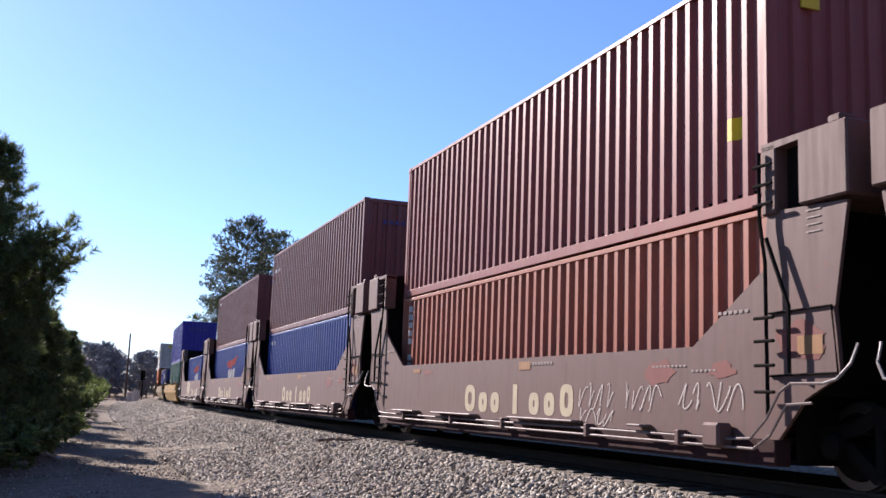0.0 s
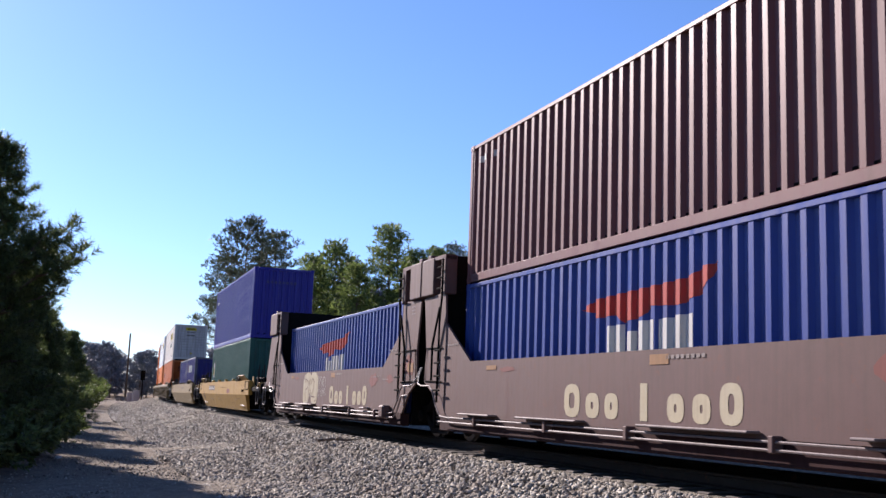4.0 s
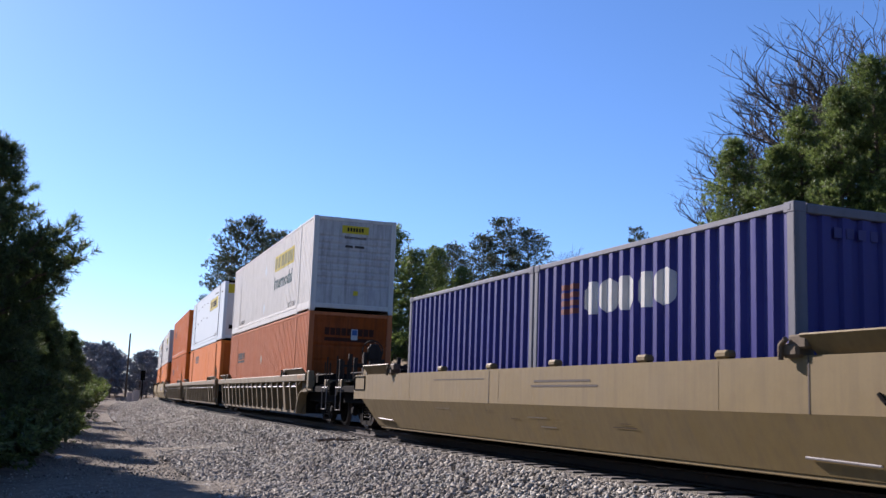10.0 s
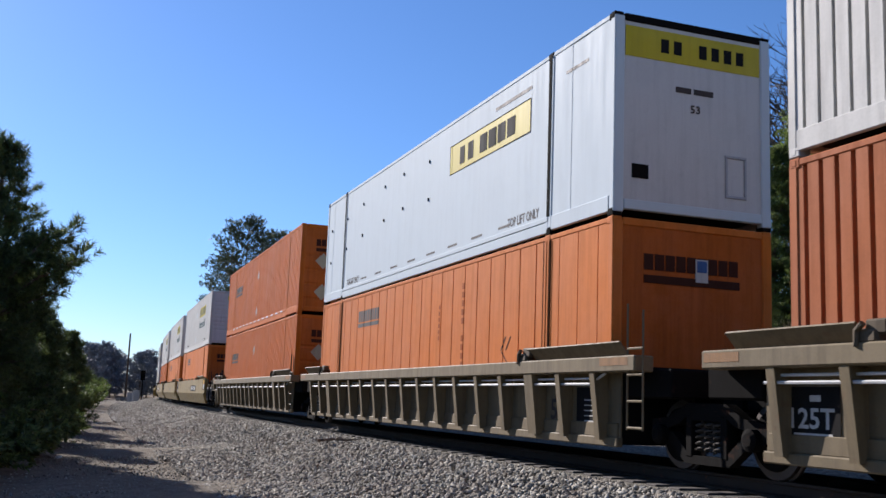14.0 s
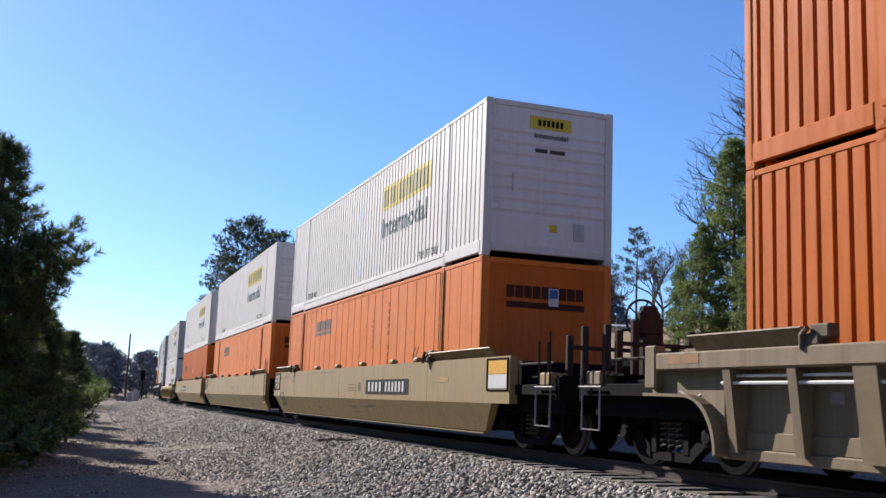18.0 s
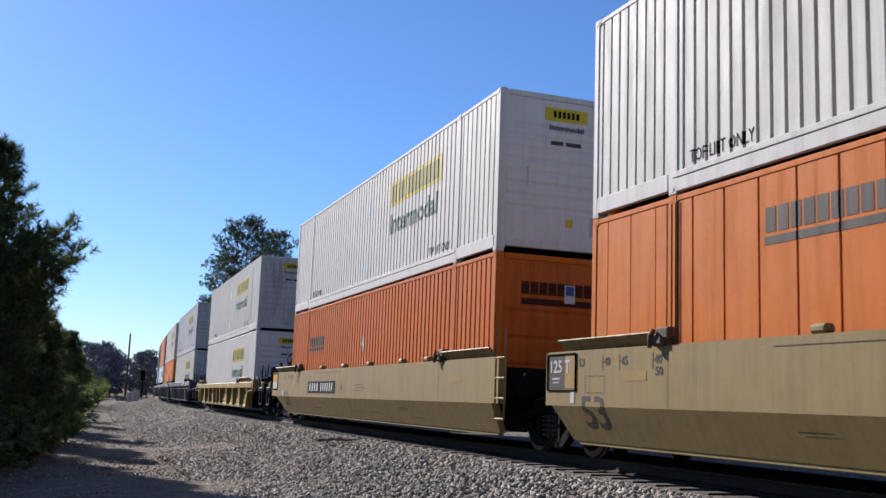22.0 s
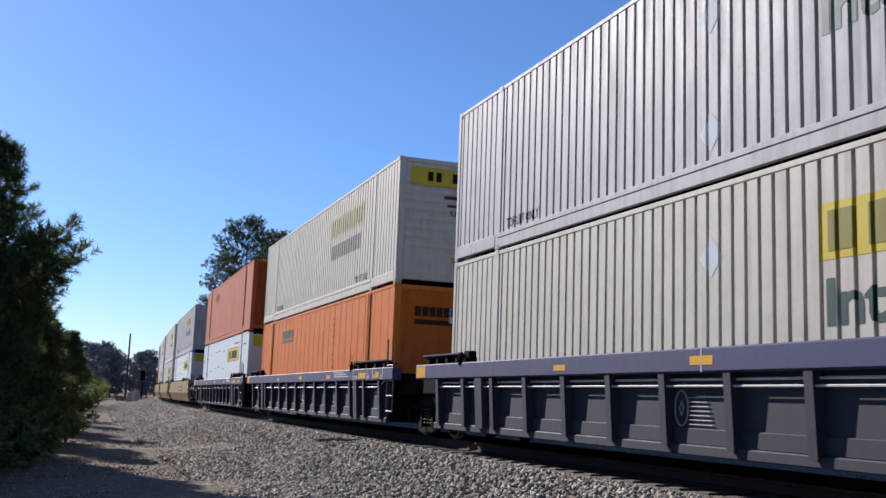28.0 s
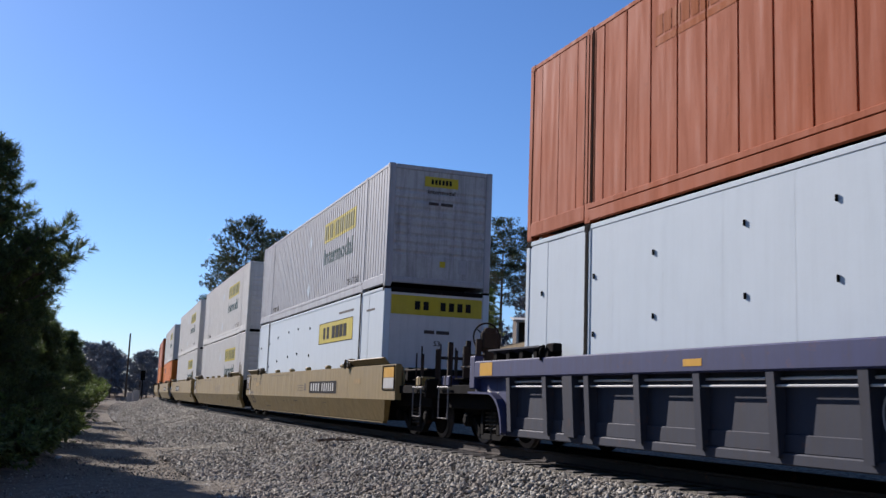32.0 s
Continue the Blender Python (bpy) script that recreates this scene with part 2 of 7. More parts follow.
FADED_BLUE = paint("faded_end_number", (0.075, 0.07, 0.23), 0.6, 0.3)
# ---- containers: x along the train (front +), y across (the camera's side is -), z up from the container's floor ----


def wave(period, crest, slope, depth, x0, x1):
    """Break points (x, inset) of a pressed sheet between x0 and x1, starting and ending on a crest."""
    n = max(1, round((x1 - x0) / period))
    p = (x1 - x0) / n
    groove = p - crest - 2 * slope
    out = [(x0, 0.0)]
    for i in range(n):
        a = x0 + i * p + crest / 2
        out += [(a, 0.0), (a + slope, depth), (a + slope + groove, depth), (a + 2 * slope + groove, 0.0)]
    out.append((x1, 0.0))
    return out


def sheet(bm, profile, half, z0, z1, side, across=False):
    """A pressed wall along x at y = side * half (or along y at x = side * half)."""
    def at(a, d, z):
        q = side * (half - d)
        return (q, a, z) if across else (a, q, z)
    cols = [(bm.verts.new(at(a, d, z0)), bm.verts.new(at(a, d, z1))) for a, d in profile]
    for (a, b), (c, d) in zip(cols, cols[1:]):
        f = (a, c, d, b)
        flip = (side > 0) != across
        bm.faces.new(f[::-1] if flip else f)


def inset_at(profile, x):
    xs, ds = [p[0] for p in profile], [p[1] for p in profile]
    return float(np.interp(x, xs, ds))


def wrapped(bm, profile, half, side, proud=0.004):
    """Lays a flat bmesh, drawn in x and z, onto a pressed side wall."""
    lo = min(v.co.x for v in bm.verts)
    hi = max(v.co.x for v in bm.verts)
    for x, _ in profile:
        if lo < x < hi:
            bmesh.ops.bisect_plane(bm, geom=bm.verts[:] + bm.edges[:] + bm.faces[:], plane_co=(x, 0, 0), plane_no=(1, 0, 0))
    for v in bm.verts:
        v.co.y = side * (half - inset_at(profile, v.co.x) + proud)
    return bm


def flat_rect(bm, x0, x1, z0, z1, lean=0.0):
    v = [bm.verts.new(c) for c in ((x0, 0, z0), (x1, 0, z0), (x1 + lean, 0, z1), (x0 + lean, 0, z1))]
    bm.faces.new(v)


def flat_poly(bm, pts):
    bm.faces.new([bm.verts.new((x, 0, z)) for x, z in pts])


WORDS = {}


def letters(bm, text, x0, x1, z0, height, bold=0.018):
    """Words in the built-in font, stretched into x0..x1, on the height given, drawn in x and z."""
    if (text, bold) not in WORDS:
        cu = bpy.data.curves.new("text", "FONT")
        cu.body, cu.resolution_u, cu.offset = text, 2, bold
        tmp = bpy.data.objects.new("text", cu)
        me = tmp.to_mesh()
        WORDS[text, bold] = ([tuple(v.co) for v in me.vertices], [tuple(p.vertices) for p in me.polygons])
        tmp.to_mesh_clear()
        bpy.data.objects.remove(tmp)
        bpy.data.curves.remove(cu)
    co, faces = WORDS[text, bold]
    xs, ys = [c[0] for c in co], [c[1] for c in co]
    sx, sz = (x1 - x0) / (max(xs) - min(xs)), height / (max(ys) - min(ys))
    vs = [bm.verts.new((x0 + (x - min(xs)) * sx, 0, z0 + (y - min(ys)) * sz)) for x, y, _ in co]
    for f in faces:
        bm.faces.new([vs[i] for i in f])


def blocks(bm, x0, x1, z0, height, pattern):
    """Plain blocks in place of lettering; pattern: relative widths, negative for gaps, and each block's share of the height."""
    total = sum(abs(w) for w, _ in pattern)
    x = x0
    for w, h in pattern:
        dx = abs(w) / total * (x1 - x0)
        if w > 0:
            flat_rect(bm, x + dx * 0.09, x + dx * 0.91, z0, z0 + height * h)
        x += dx


BAR_WORD = [(0.62, 1.0), (-0.38, 0)] * 4 + [(-0.6, 0)] + [(0.5, 1.0), (-0.32, 0)] * 6


CASTING_MESH = {}


def castings(root, xs, half, H, material, size=(0.178, 0.162, 0.118)):
    a, b, c = size
    key = (size, material.name)
    if key not in CASTING_MESH:
        bm = bmesh.new()
        rbox(bm, -a / 2, a / 2, -b / 2, b / 2, 0, c, 0.012)
        rbox(bm, -0.03, 0.03, -b / 2 - 0.004, -b / 2 + 0.002, c * 0.25, c * 0.75, 0.002)
        me = bpy.data.meshes.new("corner_casting")
        bm.to_mesh(me)
        bm.free()
        me.materials.append(material)
        CASTING_MESH[key] = me
    for x in xs:
        for s in (-1, 1):
            for z in (0.0, H - c):
                o = new("corner_casting", CASTING_MESH[key])
                o.parent = root
                o.matrix_basis = pose(x, s * (half + 0.006 - b / 2), z, 0, 0, 0 if s < 0 else 180)


def container(length, H, half, kind, mat, label, end_mat=None, rail_mat=None):
    """kind: iso (deep pressed), ribbed (narrow grooves), plate (flat sheets with seams), smooth."""
    root = tagged(new("shipping_container"), label, "container", "containers on the train")
    hl = length / 2
    end_mat, rail_mat = end_mat or mat, rail_mat or mat
    long = length > 14
    lift = 6.096
    for x in (-hl, hl):
        d = math.copysign(1, x)
        for s in (-1, 1):
            slab(root, "corner_post", rail_mat, x, x - d * 0.13, s * half, s * (half - 0.16), 0.05, H - 0.05, 0.015)
        slab(root, "end_rail", SEAM if kind == "smooth" else rail_mat, x, x - d * 0.09, -half + 0.161, half - 0.161, H - 0.12, H - 0.012)
        slab(root, "end_sill", rail_mat, x, x - d * 0.09, -half + 0.161, half - 0.161, 0.10 if long else 0.02, 0.24 if long else 0.17)
    for s in (-1, 1):
        slab(root, "top_rail", rail_mat, -hl + 0.131, hl - 0.131, s * (half - 0.002), s * (half - 0.08), H - 0.085, H - 0.012, 0.01)
        if long:
            # deep lower rail between the lift posts, raised past them
            bm = bmesh.new()
            rbox(bm, -lift, lift, s * (half + 0.006), s * (half - 0.06), 0.03, 0.20, 0.01)
            rbox(bm, -lift, lift, s * (half + 0.012), s * (half - 0.06), 0.205, 0.285, 0.008)
            part("lower_rail", bm, rail_mat, root)
            for d in (-1, 1):
                slab(root, "raised_rail", rail_mat, d * (lift + 0.101), d * (hl - 0.131), s * (half + 0.006), s * (half - 0.06), 0.06, 0.285, 0.01)
        else:
            slab(root, "lower_rail", rail_mat, -hl + 0.131, hl - 0.131, s * (half - 0.002), s * (half - 0.08), 0.02, 0.165, 0.008)
    if long:
        castings(root, (-lift, lift), half, H, SEAM if kind == "smooth" else rail_mat)
        castings(root, (-hl + 0.09, hl - 0.09), half - 0.004, H, SEAM if kind == "smooth" else rail_mat, (0.16, 0.15, 0.11))
    else:
        castings(root, (-hl + 0.085, hl - 0.085), half, H, rail_mat)
    # side walls: one pressed sheet a side
    z0, z1 = (0.285, H - 0.085) if long else (0.165, H - 0.085)
    shape = {"iso": (0.278, 0.088, 0.050, 0.055), "ribbed": (0.232, 0.152, 0.010, 0.105) if end_mat in (ORANGE_SHADED_END, ORANGE_LIT_END) else (0.232, 0.170, 0.005, 0.14),
             "plate": (0.605, 0.562, 0.004, 0.075), "smooth": (1.22, 1.206, 0.003, 0.004)}[kind]
    if long:
        profile = wave(*shape, -hl + 0.13, -lift - 0.10) + wave(*shape, -lift + 0.10, lift - 0.10) + wave(*shape, lift + 0.10, hl - 0.13)
        for s in (-1, 1):
            for x in (-lift, lift):
                bm = bmesh.new()
                rbox(bm, x - 0.10, x + 0.10, s * (half + 0.002), s * (half - 0.09), 0.1, H - 0.05, 0.012)
                part("lift_post", bm, mat, root)
                if kind == "plate":
                    for dx in (-0.035, 0.05):
                        slab(root, "post_rib", mat, x + dx - 0.02, x + dx + 0.02, s * (half + 0.003), s * (half + 0.012), 0.30, H - 0.10, 0.003)
                if kind in ("plate", "smooth"):
                    for dx in ((-0.11, 0.11) if kind == "plate" else (0.0,)):
                        w = 0.007 if kind == "plate" else 0.045
                        slab(root, "post_gap", SEAM, x + dx - w, x + dx + w, s * (half + 0.001), s * (half + 0.010), z0, z1, 0.001)
    else:
        profile = wave(*shape, -hl + 0.13, hl - 0.13)
    for s in (-1, 1):
        bm = bmesh.new()
        sheet(bm, profile, half - 0.012, z0, z1, s)
        part("side_wall", bm, mat, root)
    # ends
    ih = half - 0.16
    for s in (-1, 1):
        bm = bmesh.new()
        if kind == "iso":
            sheet(bm, wave(0.25, 0.11, 0.03, 0.04, -ih, ih), hl - 0.02, 0.16, H - 0.11, s, across=True)
        else:
            prof = [(0.24, 0.0)]
            if kind == "ribbed":
                z, step = (0.45, 0.46) if end_mat in (ORANGE_SHADED_END, ORANGE_LIT_END) else (0.75, 0.21)
                while z < H - (1.0 if end_mat in (ORANGE_SHADED_END, ORANGE_LIT_END) else 0.55):
                    prof += [(z, 0.0), (z + 0.045, 0.022), (z + 0.075, 0.022), (z + 0.12, 0.0)]
                    z += step
            prof.append((H - 0.11, 0.0))
            rows = [(bm.verts.new((s * (hl - 0.025 - d), -ih, z)), bm.verts.new((s * (hl - 0.025 - d), ih, z))) for z, d in prof]
            for (a, b), (c, d) in zip(rows, rows[1:]):
                bm.faces.new((a, b, d, c) if s > 0 else (a, c, d, b))
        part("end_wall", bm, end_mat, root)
    bm = bmesh.new()
    box(bm, -hl + 0.05, hl - 0.05, -half + 0.05, half - 0.05, H - 0.06, H - 0.02)
    part("roof", bm, mat, root)
    bm = bmesh.new()
    box(bm, -hl + 0.06, hl - 0.06, -half + 0.06, half - 0.06, 0.16, 0.22)
    part("floor_pan", bm, UNDER, root)
    return root, profile, half - 0.012


def mark(root, profile, half, material, draw, name="marking", label="", side=-1):
    bm = bmesh.new()
    draw(bm)
    if name in ("logo_block", "number_bar", "faded_stroke", "white_block", "faded_lettering", "scuff"):
        # one part for each block
        shapes = [[v.co.copy() for v in f.verts] for f in bm.faces]
        bm.free()
        for shape in shapes:
            bm = bmesh.new()
            bm.faces.new([bm.verts.new(c) for c in shape])
            part(name, wrapped(bm, profile, half, side), material, root, label)
        return
    part(name, wrapped(bm, profile, half, side), material, root, label)


def end_mark(root, hl, material, rects, name="end_marking", label="", proud=0.012, words=()):
    """Flat marks on the front end. rects: (y0, y1, z0, z1); the camera's side is -y."""
    for y0, y1, z0, z1 in rects:
        bm = bmesh.new()
        box(bm, hl - 0.025, hl - 0.025 + proud, y0, y1, z0, z1)
        part(name, bm, material, root, label)
    if not words:
        return
    bm = bmesh.new()
    for text, y0, y1, z0, h in words:
        t = bmesh.new()
        letters(t, text, y0, y1, z0, h)
        for v in t.verts:
            v.co = Vector((hl - 0.025 + proud, v.co.x, v.co.z))
        join(bm, t)
    part("lettering", bm, material, root, label)


LOGO_A = [(0.7, 1), (-0.3, 0), (0.8, 1), (-0.6, 0), (1, 1), (1, 1), (1, 1), (1, 1)]
LOGO_B = [(1, 1)] * 9
LOGO_W = [(0.8, 1), (-0.2, 0), (0.9, 1), (-0.3, 0), (1, 1), (1, 1), (1, 1), (1, 1)]


def diamond(bm, x, z, r=0.24):
    flat_poly(bm, [(x - r * 0.9, z), (x, z - r), (x + r * 0.9, z), (x, z + r)])


def white_box(mat=None, label="white ribbed domestic container with a yellow panel", faded=False, banner=False, sooty=False):
    m = mat or WHITE
    root, pr, h = container(16.15, 2.9, 1.295, "ribbed", m, label, end_mat=CREAM if faded else WHITE_END if sooty or mat else CLEAN_END)
    yel, word = (YELLOW_MARK, GREEN_MARK)
    if faded:
        yel, word = FADED_YELLOW, FADED_GREY
    mark(root, pr, h, yel, lambda b: flat_rect(b, 1.70, 5.15, 1.80, 2.36), "logo_panel", "yellow panel")
    mark(root, pr, h + 0.004, LOGO_OLIVE if not faded else FADED_OLIVE, lambda b: blocks(b, 1.80, 5.05, 1.88, 0.40, LOGO_W), "logo_block", "olive block lettering")
    if faded:
        mark(root, pr, h, word, lambda b: blocks(b, 1.85, 4.95, 1.20, 0.40, LOGO_B), "faded_lettering")
    else:
        mark(root, pr, h, word, lambda b: letters(b, "Intermodal", 1.80, 4.95, 1.15, 0.47, 0.030), "lettering", "dark green lettering")
    mark(root, pr, h, BLACK_MARK, lambda b: letters(b, "TOP LIFT ONLY", 4.55, 5.75, 0.33, 0.16, 0.002), "notice")
    mark(root, pr, h, BLACK_MARK, lambda b: letters(b, "TOP LIFT ONLY", -5.75, -4.55, 0.33, 0.16, 0.002), "notice")
    if not faded:
        mark(root, pr, h, SHEET_WHITE, lambda b: (diamond(b, -0.05, 2.05), diamond(b, -0.05, 0.62)), "placard_holder", "white diamond placard holder")
    else:
        mark(root, pr, h, SHEET_WHITE, lambda b: diamond(b, -0.05, 0.62), "placard_holder", "white diamond placard holder")
    hl = 8.075
    if banner:
        end_mark(root, hl, YELLOW_MARK, [(-1.02, 1.02, 2.28, 2.70)], "end_panel", "yellow panel")
        end_mark(root, hl, BLACK_MARK, [(-0.62 + i * 0.2, -0.62 + i * 0.2 + 0.13, 2.38, 2.60) for i in (0, 1, 3, 4, 5, 6)], "logo_block", proud=0.016)
        end_mark(root, hl, GREY_MARK, [(-0.2, 0.25, 2.0, 2.08), (-0.12, 0.2, 1.82, 1.88)], words=[("53", -0.06, 0.1, 1.62, 0.12)])
    else:
        end_mark(root, hl, YELLOW_MARK, [(-0.42, 0.42, 2.42, 2.66)], "end_panel", "yellow panel")
        end_mark(root, hl, BLACK_MARK, [(-0.26 + i * 0.09, -0.26 + i * 0.09 + 0.06, 2.48, 2.60) for i in (0, 1, 2, 3, 4, 5)], "logo_block", proud=0.016)
        end_mark(root, hl, GREY_MARK, [(-0.30, -0.06, 1.98, 2.05), (0.0, 0.3, 1.98, 2.05)], words=[("Intermodal", -0.33, 0.35, 2.25, 0.10)])
    end_mark(root, hl, GREY_WHITE, [(0.5, 0.72, 0.40, 0.72), (-0.75, -0.72, 1.2, 1.55)], "end_plate")
    end_mark(root, hl, YELLOW_MARK, [(0.02, 0.16, 0.52, 0.66)], "end_sticker")
    return root


def smooth_box(label="smooth white domestic container with a yellow panel", flip=False):
    root, pr, h = container(16.15, 2.9, 1.295, "smooth", SHEET_WHITE, label, end_mat=CLEAN_END)
    mark(root, pr, h, YELLOW_MARK, lambda b: flat_rect(b, 1.70, 5.37, 1.80, 2.38), "logo_panel", "yellow panel")
    mark(root, pr, h + 0.004, BLACK_MARK, lambda b: blocks(b, 2.2, 4.8, 1.92, 0.33, LOGO_A), "logo_block")
    mark(root, pr, h + 0.004, SEAM, lambda b: [flat_rect(b, *q) for q in ((1.70, 5.37, 1.80, 1.815), (1.70, 5.37, 2.365, 2.38), (1.70, 1.715, 1.8, 2.38), (5.355, 5.37, 1.8, 2.38))], "panel_border")
    mark(root, pr, h, GREY_MARK, lambda b: letters(b, "TOP LIFT ONLY", 4.55, 5.75, 0.33, 0.16), "notice")
    mark(root, pr, h, GREY_MARK, lambda b: letters(b, "TOP LIFT ONLY", -5.70, -4.55, 0.33, 0.16), "notice")
    mark(root, pr, h, GREY_MARK, lambda b: [flat_rect(b, -5.6 + i * 1.22, -5.1 + i * 1.22, 0.36, 0.40) for i in range(9)], "scuff")
    mark(root, pr, h, GREY_MARK, lambda b: (flat_rect(b, 3.9, 5.4, 2.52, 2.58), flat_rect(b, 6.6, 7.3, 2.40, 2.45)), "number_bar")
    # small lashing hooks
    bm = bmesh.new()
    for x, z in ((-7.5, 2.0), (-7.5, 1.1), (-5.9, 2.1), (-5.9, 1.3), (-4.4, 2.25), (-4.4, 1.45), (-2.6, 2.35), (-2.6, 1.55), (-1.2, 2.38), (-1.2, 1.6), (0.5, 2.3), (0.5, 1.5)):
        rbox(bm, x - 0.012, x + 0.012, -1.310, -1.283, z, z + 0.07, 0.005)
    part("hook", bm, STEEL, root)
    hl = 8.075
    end_mark(root, hl, YELLOW_MARK, [(-1.12, 1.12, 2.28, 2.72)], "end_panel", "yellow panel")
    end_mark(root, hl, BLACK_MARK, [(-0.55 + i * 0.21, -0.55 + i * 0.21 + 0.13, 2.40, 2.60) for i in (0, 1, 3, 4, 5, 6)], "logo_block", proud=0.016)
    end_mark(root, hl, GREY_MARK, [(-0.30, -0.05, 1.86, 1.94), (0.0, 0.32, 1.86, 1.94)], words=[("53", -0.06, 0.10, 1.58, 0.12)])
    end_mark(root, hl, SEAM, [(-1.0, -0.74, 0.55, 0.75)], "end_plate")
    bm = bmesh.new()
    for y0, y1, z0, z1 in ((0.52, 0.88, 0.42, 0.46), (0.52, 0.88, 1.0, 1.04), (0.52, 0.56, 0.46, 1.0), (0.84, 0.88, 0.46, 1.0)):
        rbox(bm, hl - 0.03, hl + 0.0, y0, y1, z0, z1, 0.005)
    part("document_frame", bm, GREY_WHITE, root)
    return root


def orange_box(kind, mat, label, placards=1, end_logo=True):
    root, pr, h = container(16.15, 2.9, 1.295, kind, mat, label, end_mat=ORANGE_SHADED_END if mat in (ORANGE_DULL, ORANGE_RED) else ORANGE_LIT_END)
    x0, z0 = (-4.40, 2.06) if kind == "plate" else (-5.72, 1.64)
    dark = FADED_STROKE if mat is ORANGE_RED else GREY_MARK
    mark(root, pr, h, dark, lambda b: blocks(b, x0, x0 + 1.75, z0 + 0.13, 0.27, LOGO_B), "logo_block", "faded dark block lettering")
    mark(root, pr, h, dark, lambda b: flat_rect(b, x0, x0 + 1.75, z0, z0 + 0.09), "logo_bar")
    if kind == "plate":
        mark(root, pr, h, FADED_STROKE, lambda b: [flat_rect(b, 2.58, 2.70, 0.95 + 0.16 * i, 1.06 + 0.16 * i) for i in range(10) if i != 4] + [flat_rect(b, 1.36, 1.44, 1.5 + 0.12 * i, 1.58 + 0.12 * i) for i in range(6)], "faded_stroke")
        mark(root, pr, h, BLACK_MARK, lambda b: [flat_poly(b, [(x - 0.2, 1.2), (x - 0.16, 1.2), (x + 0.02, 1.42), (x - 0.02, 1.42)]) for x in (4.6, 4.8)] + [flat_poly(b, [(4.42, 1.18), (4.46, 1.18), (4.72, 0.98), (4.68, 0.98)])], "placard_scar")
    else:
        mark(root, pr, h, CREAM_MARK, lambda b: [diamond(b, -0.02, z, 0.20) for z in ((1.65,) if placards == 1 else (2.05, 0.62))], "placard_holder", "pale diamond placard")
    hl = 8.075
    if end_logo:
        end_mark(root, hl, LOGO_MAROON, [(-0.80 + i * 0.172, -0.80 + i * 0.172 + 0.145, 2.20, 2.42) for i in range(9)], "logo_block", "dark maroon block lettering")
        end_mark(root, hl, LOGO_MAROON, [(-0.80, 0.75, 2.02, 2.13)], "logo_bar")
        end_mark(root, hl, WHITE_MARK, [(0.02, 0.22, 2.08, 2.40)], "label_plate", "small white and blue label", proud=0.02)
        end_mark(root, hl, LABEL_BLUE, [(0.04, 0.20, 2.22, 2.38)], "label_field", proud=0.024)
    if kind == "ribbed" and placards == 2:
        for k in range(13):
            slab(root, "reflective_tape", WHITE_MARK, -5.85 + 0.92 * k, -5.45 + 0.92 * k, -1.3085, -1.3105, 0.222, 0.268, 0.0005, "pale reflective tape")
        for z in (1.72, 0.72):
            bm = bmesh.new()
            prism(bm, [(-0.55 - 0.26, z), (-0.55, z - 0.26), (-0.55 + 0.26, z), (-0.55, z + 0.26)], "x", hl - 0.02, hl - 0.008)
            part("end_placard", bm, CREAM_MARK, root, "pale diamond placard")
    return root


def iso_box(length, H, mat, label, marks=None, rail=None):
    root, pr, h = container(length, H, 1.219, "iso", mat, label, rail_mat=rail)
    if marks:
        marks(root, pr, h, length / 2)
    return root


def marks_number(root, pr, h, hl):
    mark(root, pr, h, WHITE_MARK, lambda b: blocks(b, -hl + 0.4, -hl + 1.5, 2.20, 0.12, BAR_WORD[:11]), "number_bar")
    mark(root, pr, h, WHITE_MARK, lambda b: [flat_rect(b, hl - 0.55, hl - 0.49, 0.9 + i * 0.15, 1.0 + i * 0.15) for i in range(8)], "number_bar")
    end_mark(root, hl, FADED_BLUE, [(-0.7 + i * 0.16, -0.7 + i * 0.16 + 0.10, 2.25, 2.36) for i in range(8)], "end_number")


def marks_upright(root, pr, h, hl):
    """A number that runs down the sheet near its rear edge."""
    mark(root, pr, h, WHITE_MARK, lambda b: [flat_rect(b, -hl + 0.40, -hl + 0.56, 0.75 + i * 0.17, 0.87 + i * 0.17) for i in range(10) if i != 4], "number_bar")
    end_mark(root, hl, FADED_BLUE, [(-0.7 + i * 0.16, -0.7 + i * 0.16 + 0.10, 2.25, 2.36) for i in range(8)], "end_number")


def marks_yellow(root, pr, h, hl):
    mark(root, pr, h, YELLOW_MARK, lambda b: (flat_rect(b, hl - 0.72, hl - 0.46, 0.86, 1.12),), "hazard_mark")
    end_mark(root, hl, YELLOW_MARK, [(-0.75, -0.5, 2.3, 2.5)], "hazard_mark", proud=0.03)


def marks_red(root, pr, h, hl, shift=0.0):
    """A red emblem with a ragged lower edge over white letter-like blocks."""
    def red(b):
        flat_poly(b, [(x + shift, z) for x, z in ((-1.75, 1.80), (-1.35, 1.74), (-1.3, 1.66), (-0.75, 1.68), (-0.6, 1.56), (-0.1, 1.62), (0.05, 1.74), (0.7, 1.70), (1.15, 1.80), (1.50, 2.14), (1.2, 2.12), (0.9, 2.02), (-0.6, 1.96), (-1.3, 1.93))])
    mark(root, pr, h, RED_MARK, red, "red_emblem", "red emblem")
    mark(root, pr, h, WHITE_MARK, lambda b: [flat_rect(b, a + shift, c + shift, 0.98, t) for a, c, t in ((-0.98, -0.60, 1.54), (-0.55, -0.30, 1.44), (-0.24, 0.16, 1.56), (0.22, 0.56, 1.56), (0.62, 1.0, 1.58))], "white_block", "white block lettering")
    end_mark(root, hl, FADED_BLUE, [(-0.7 + i * 0.16, -0.7 + i * 0.16 + 0.10, 2.25, 2.36) for i in range(8)], "end_number")


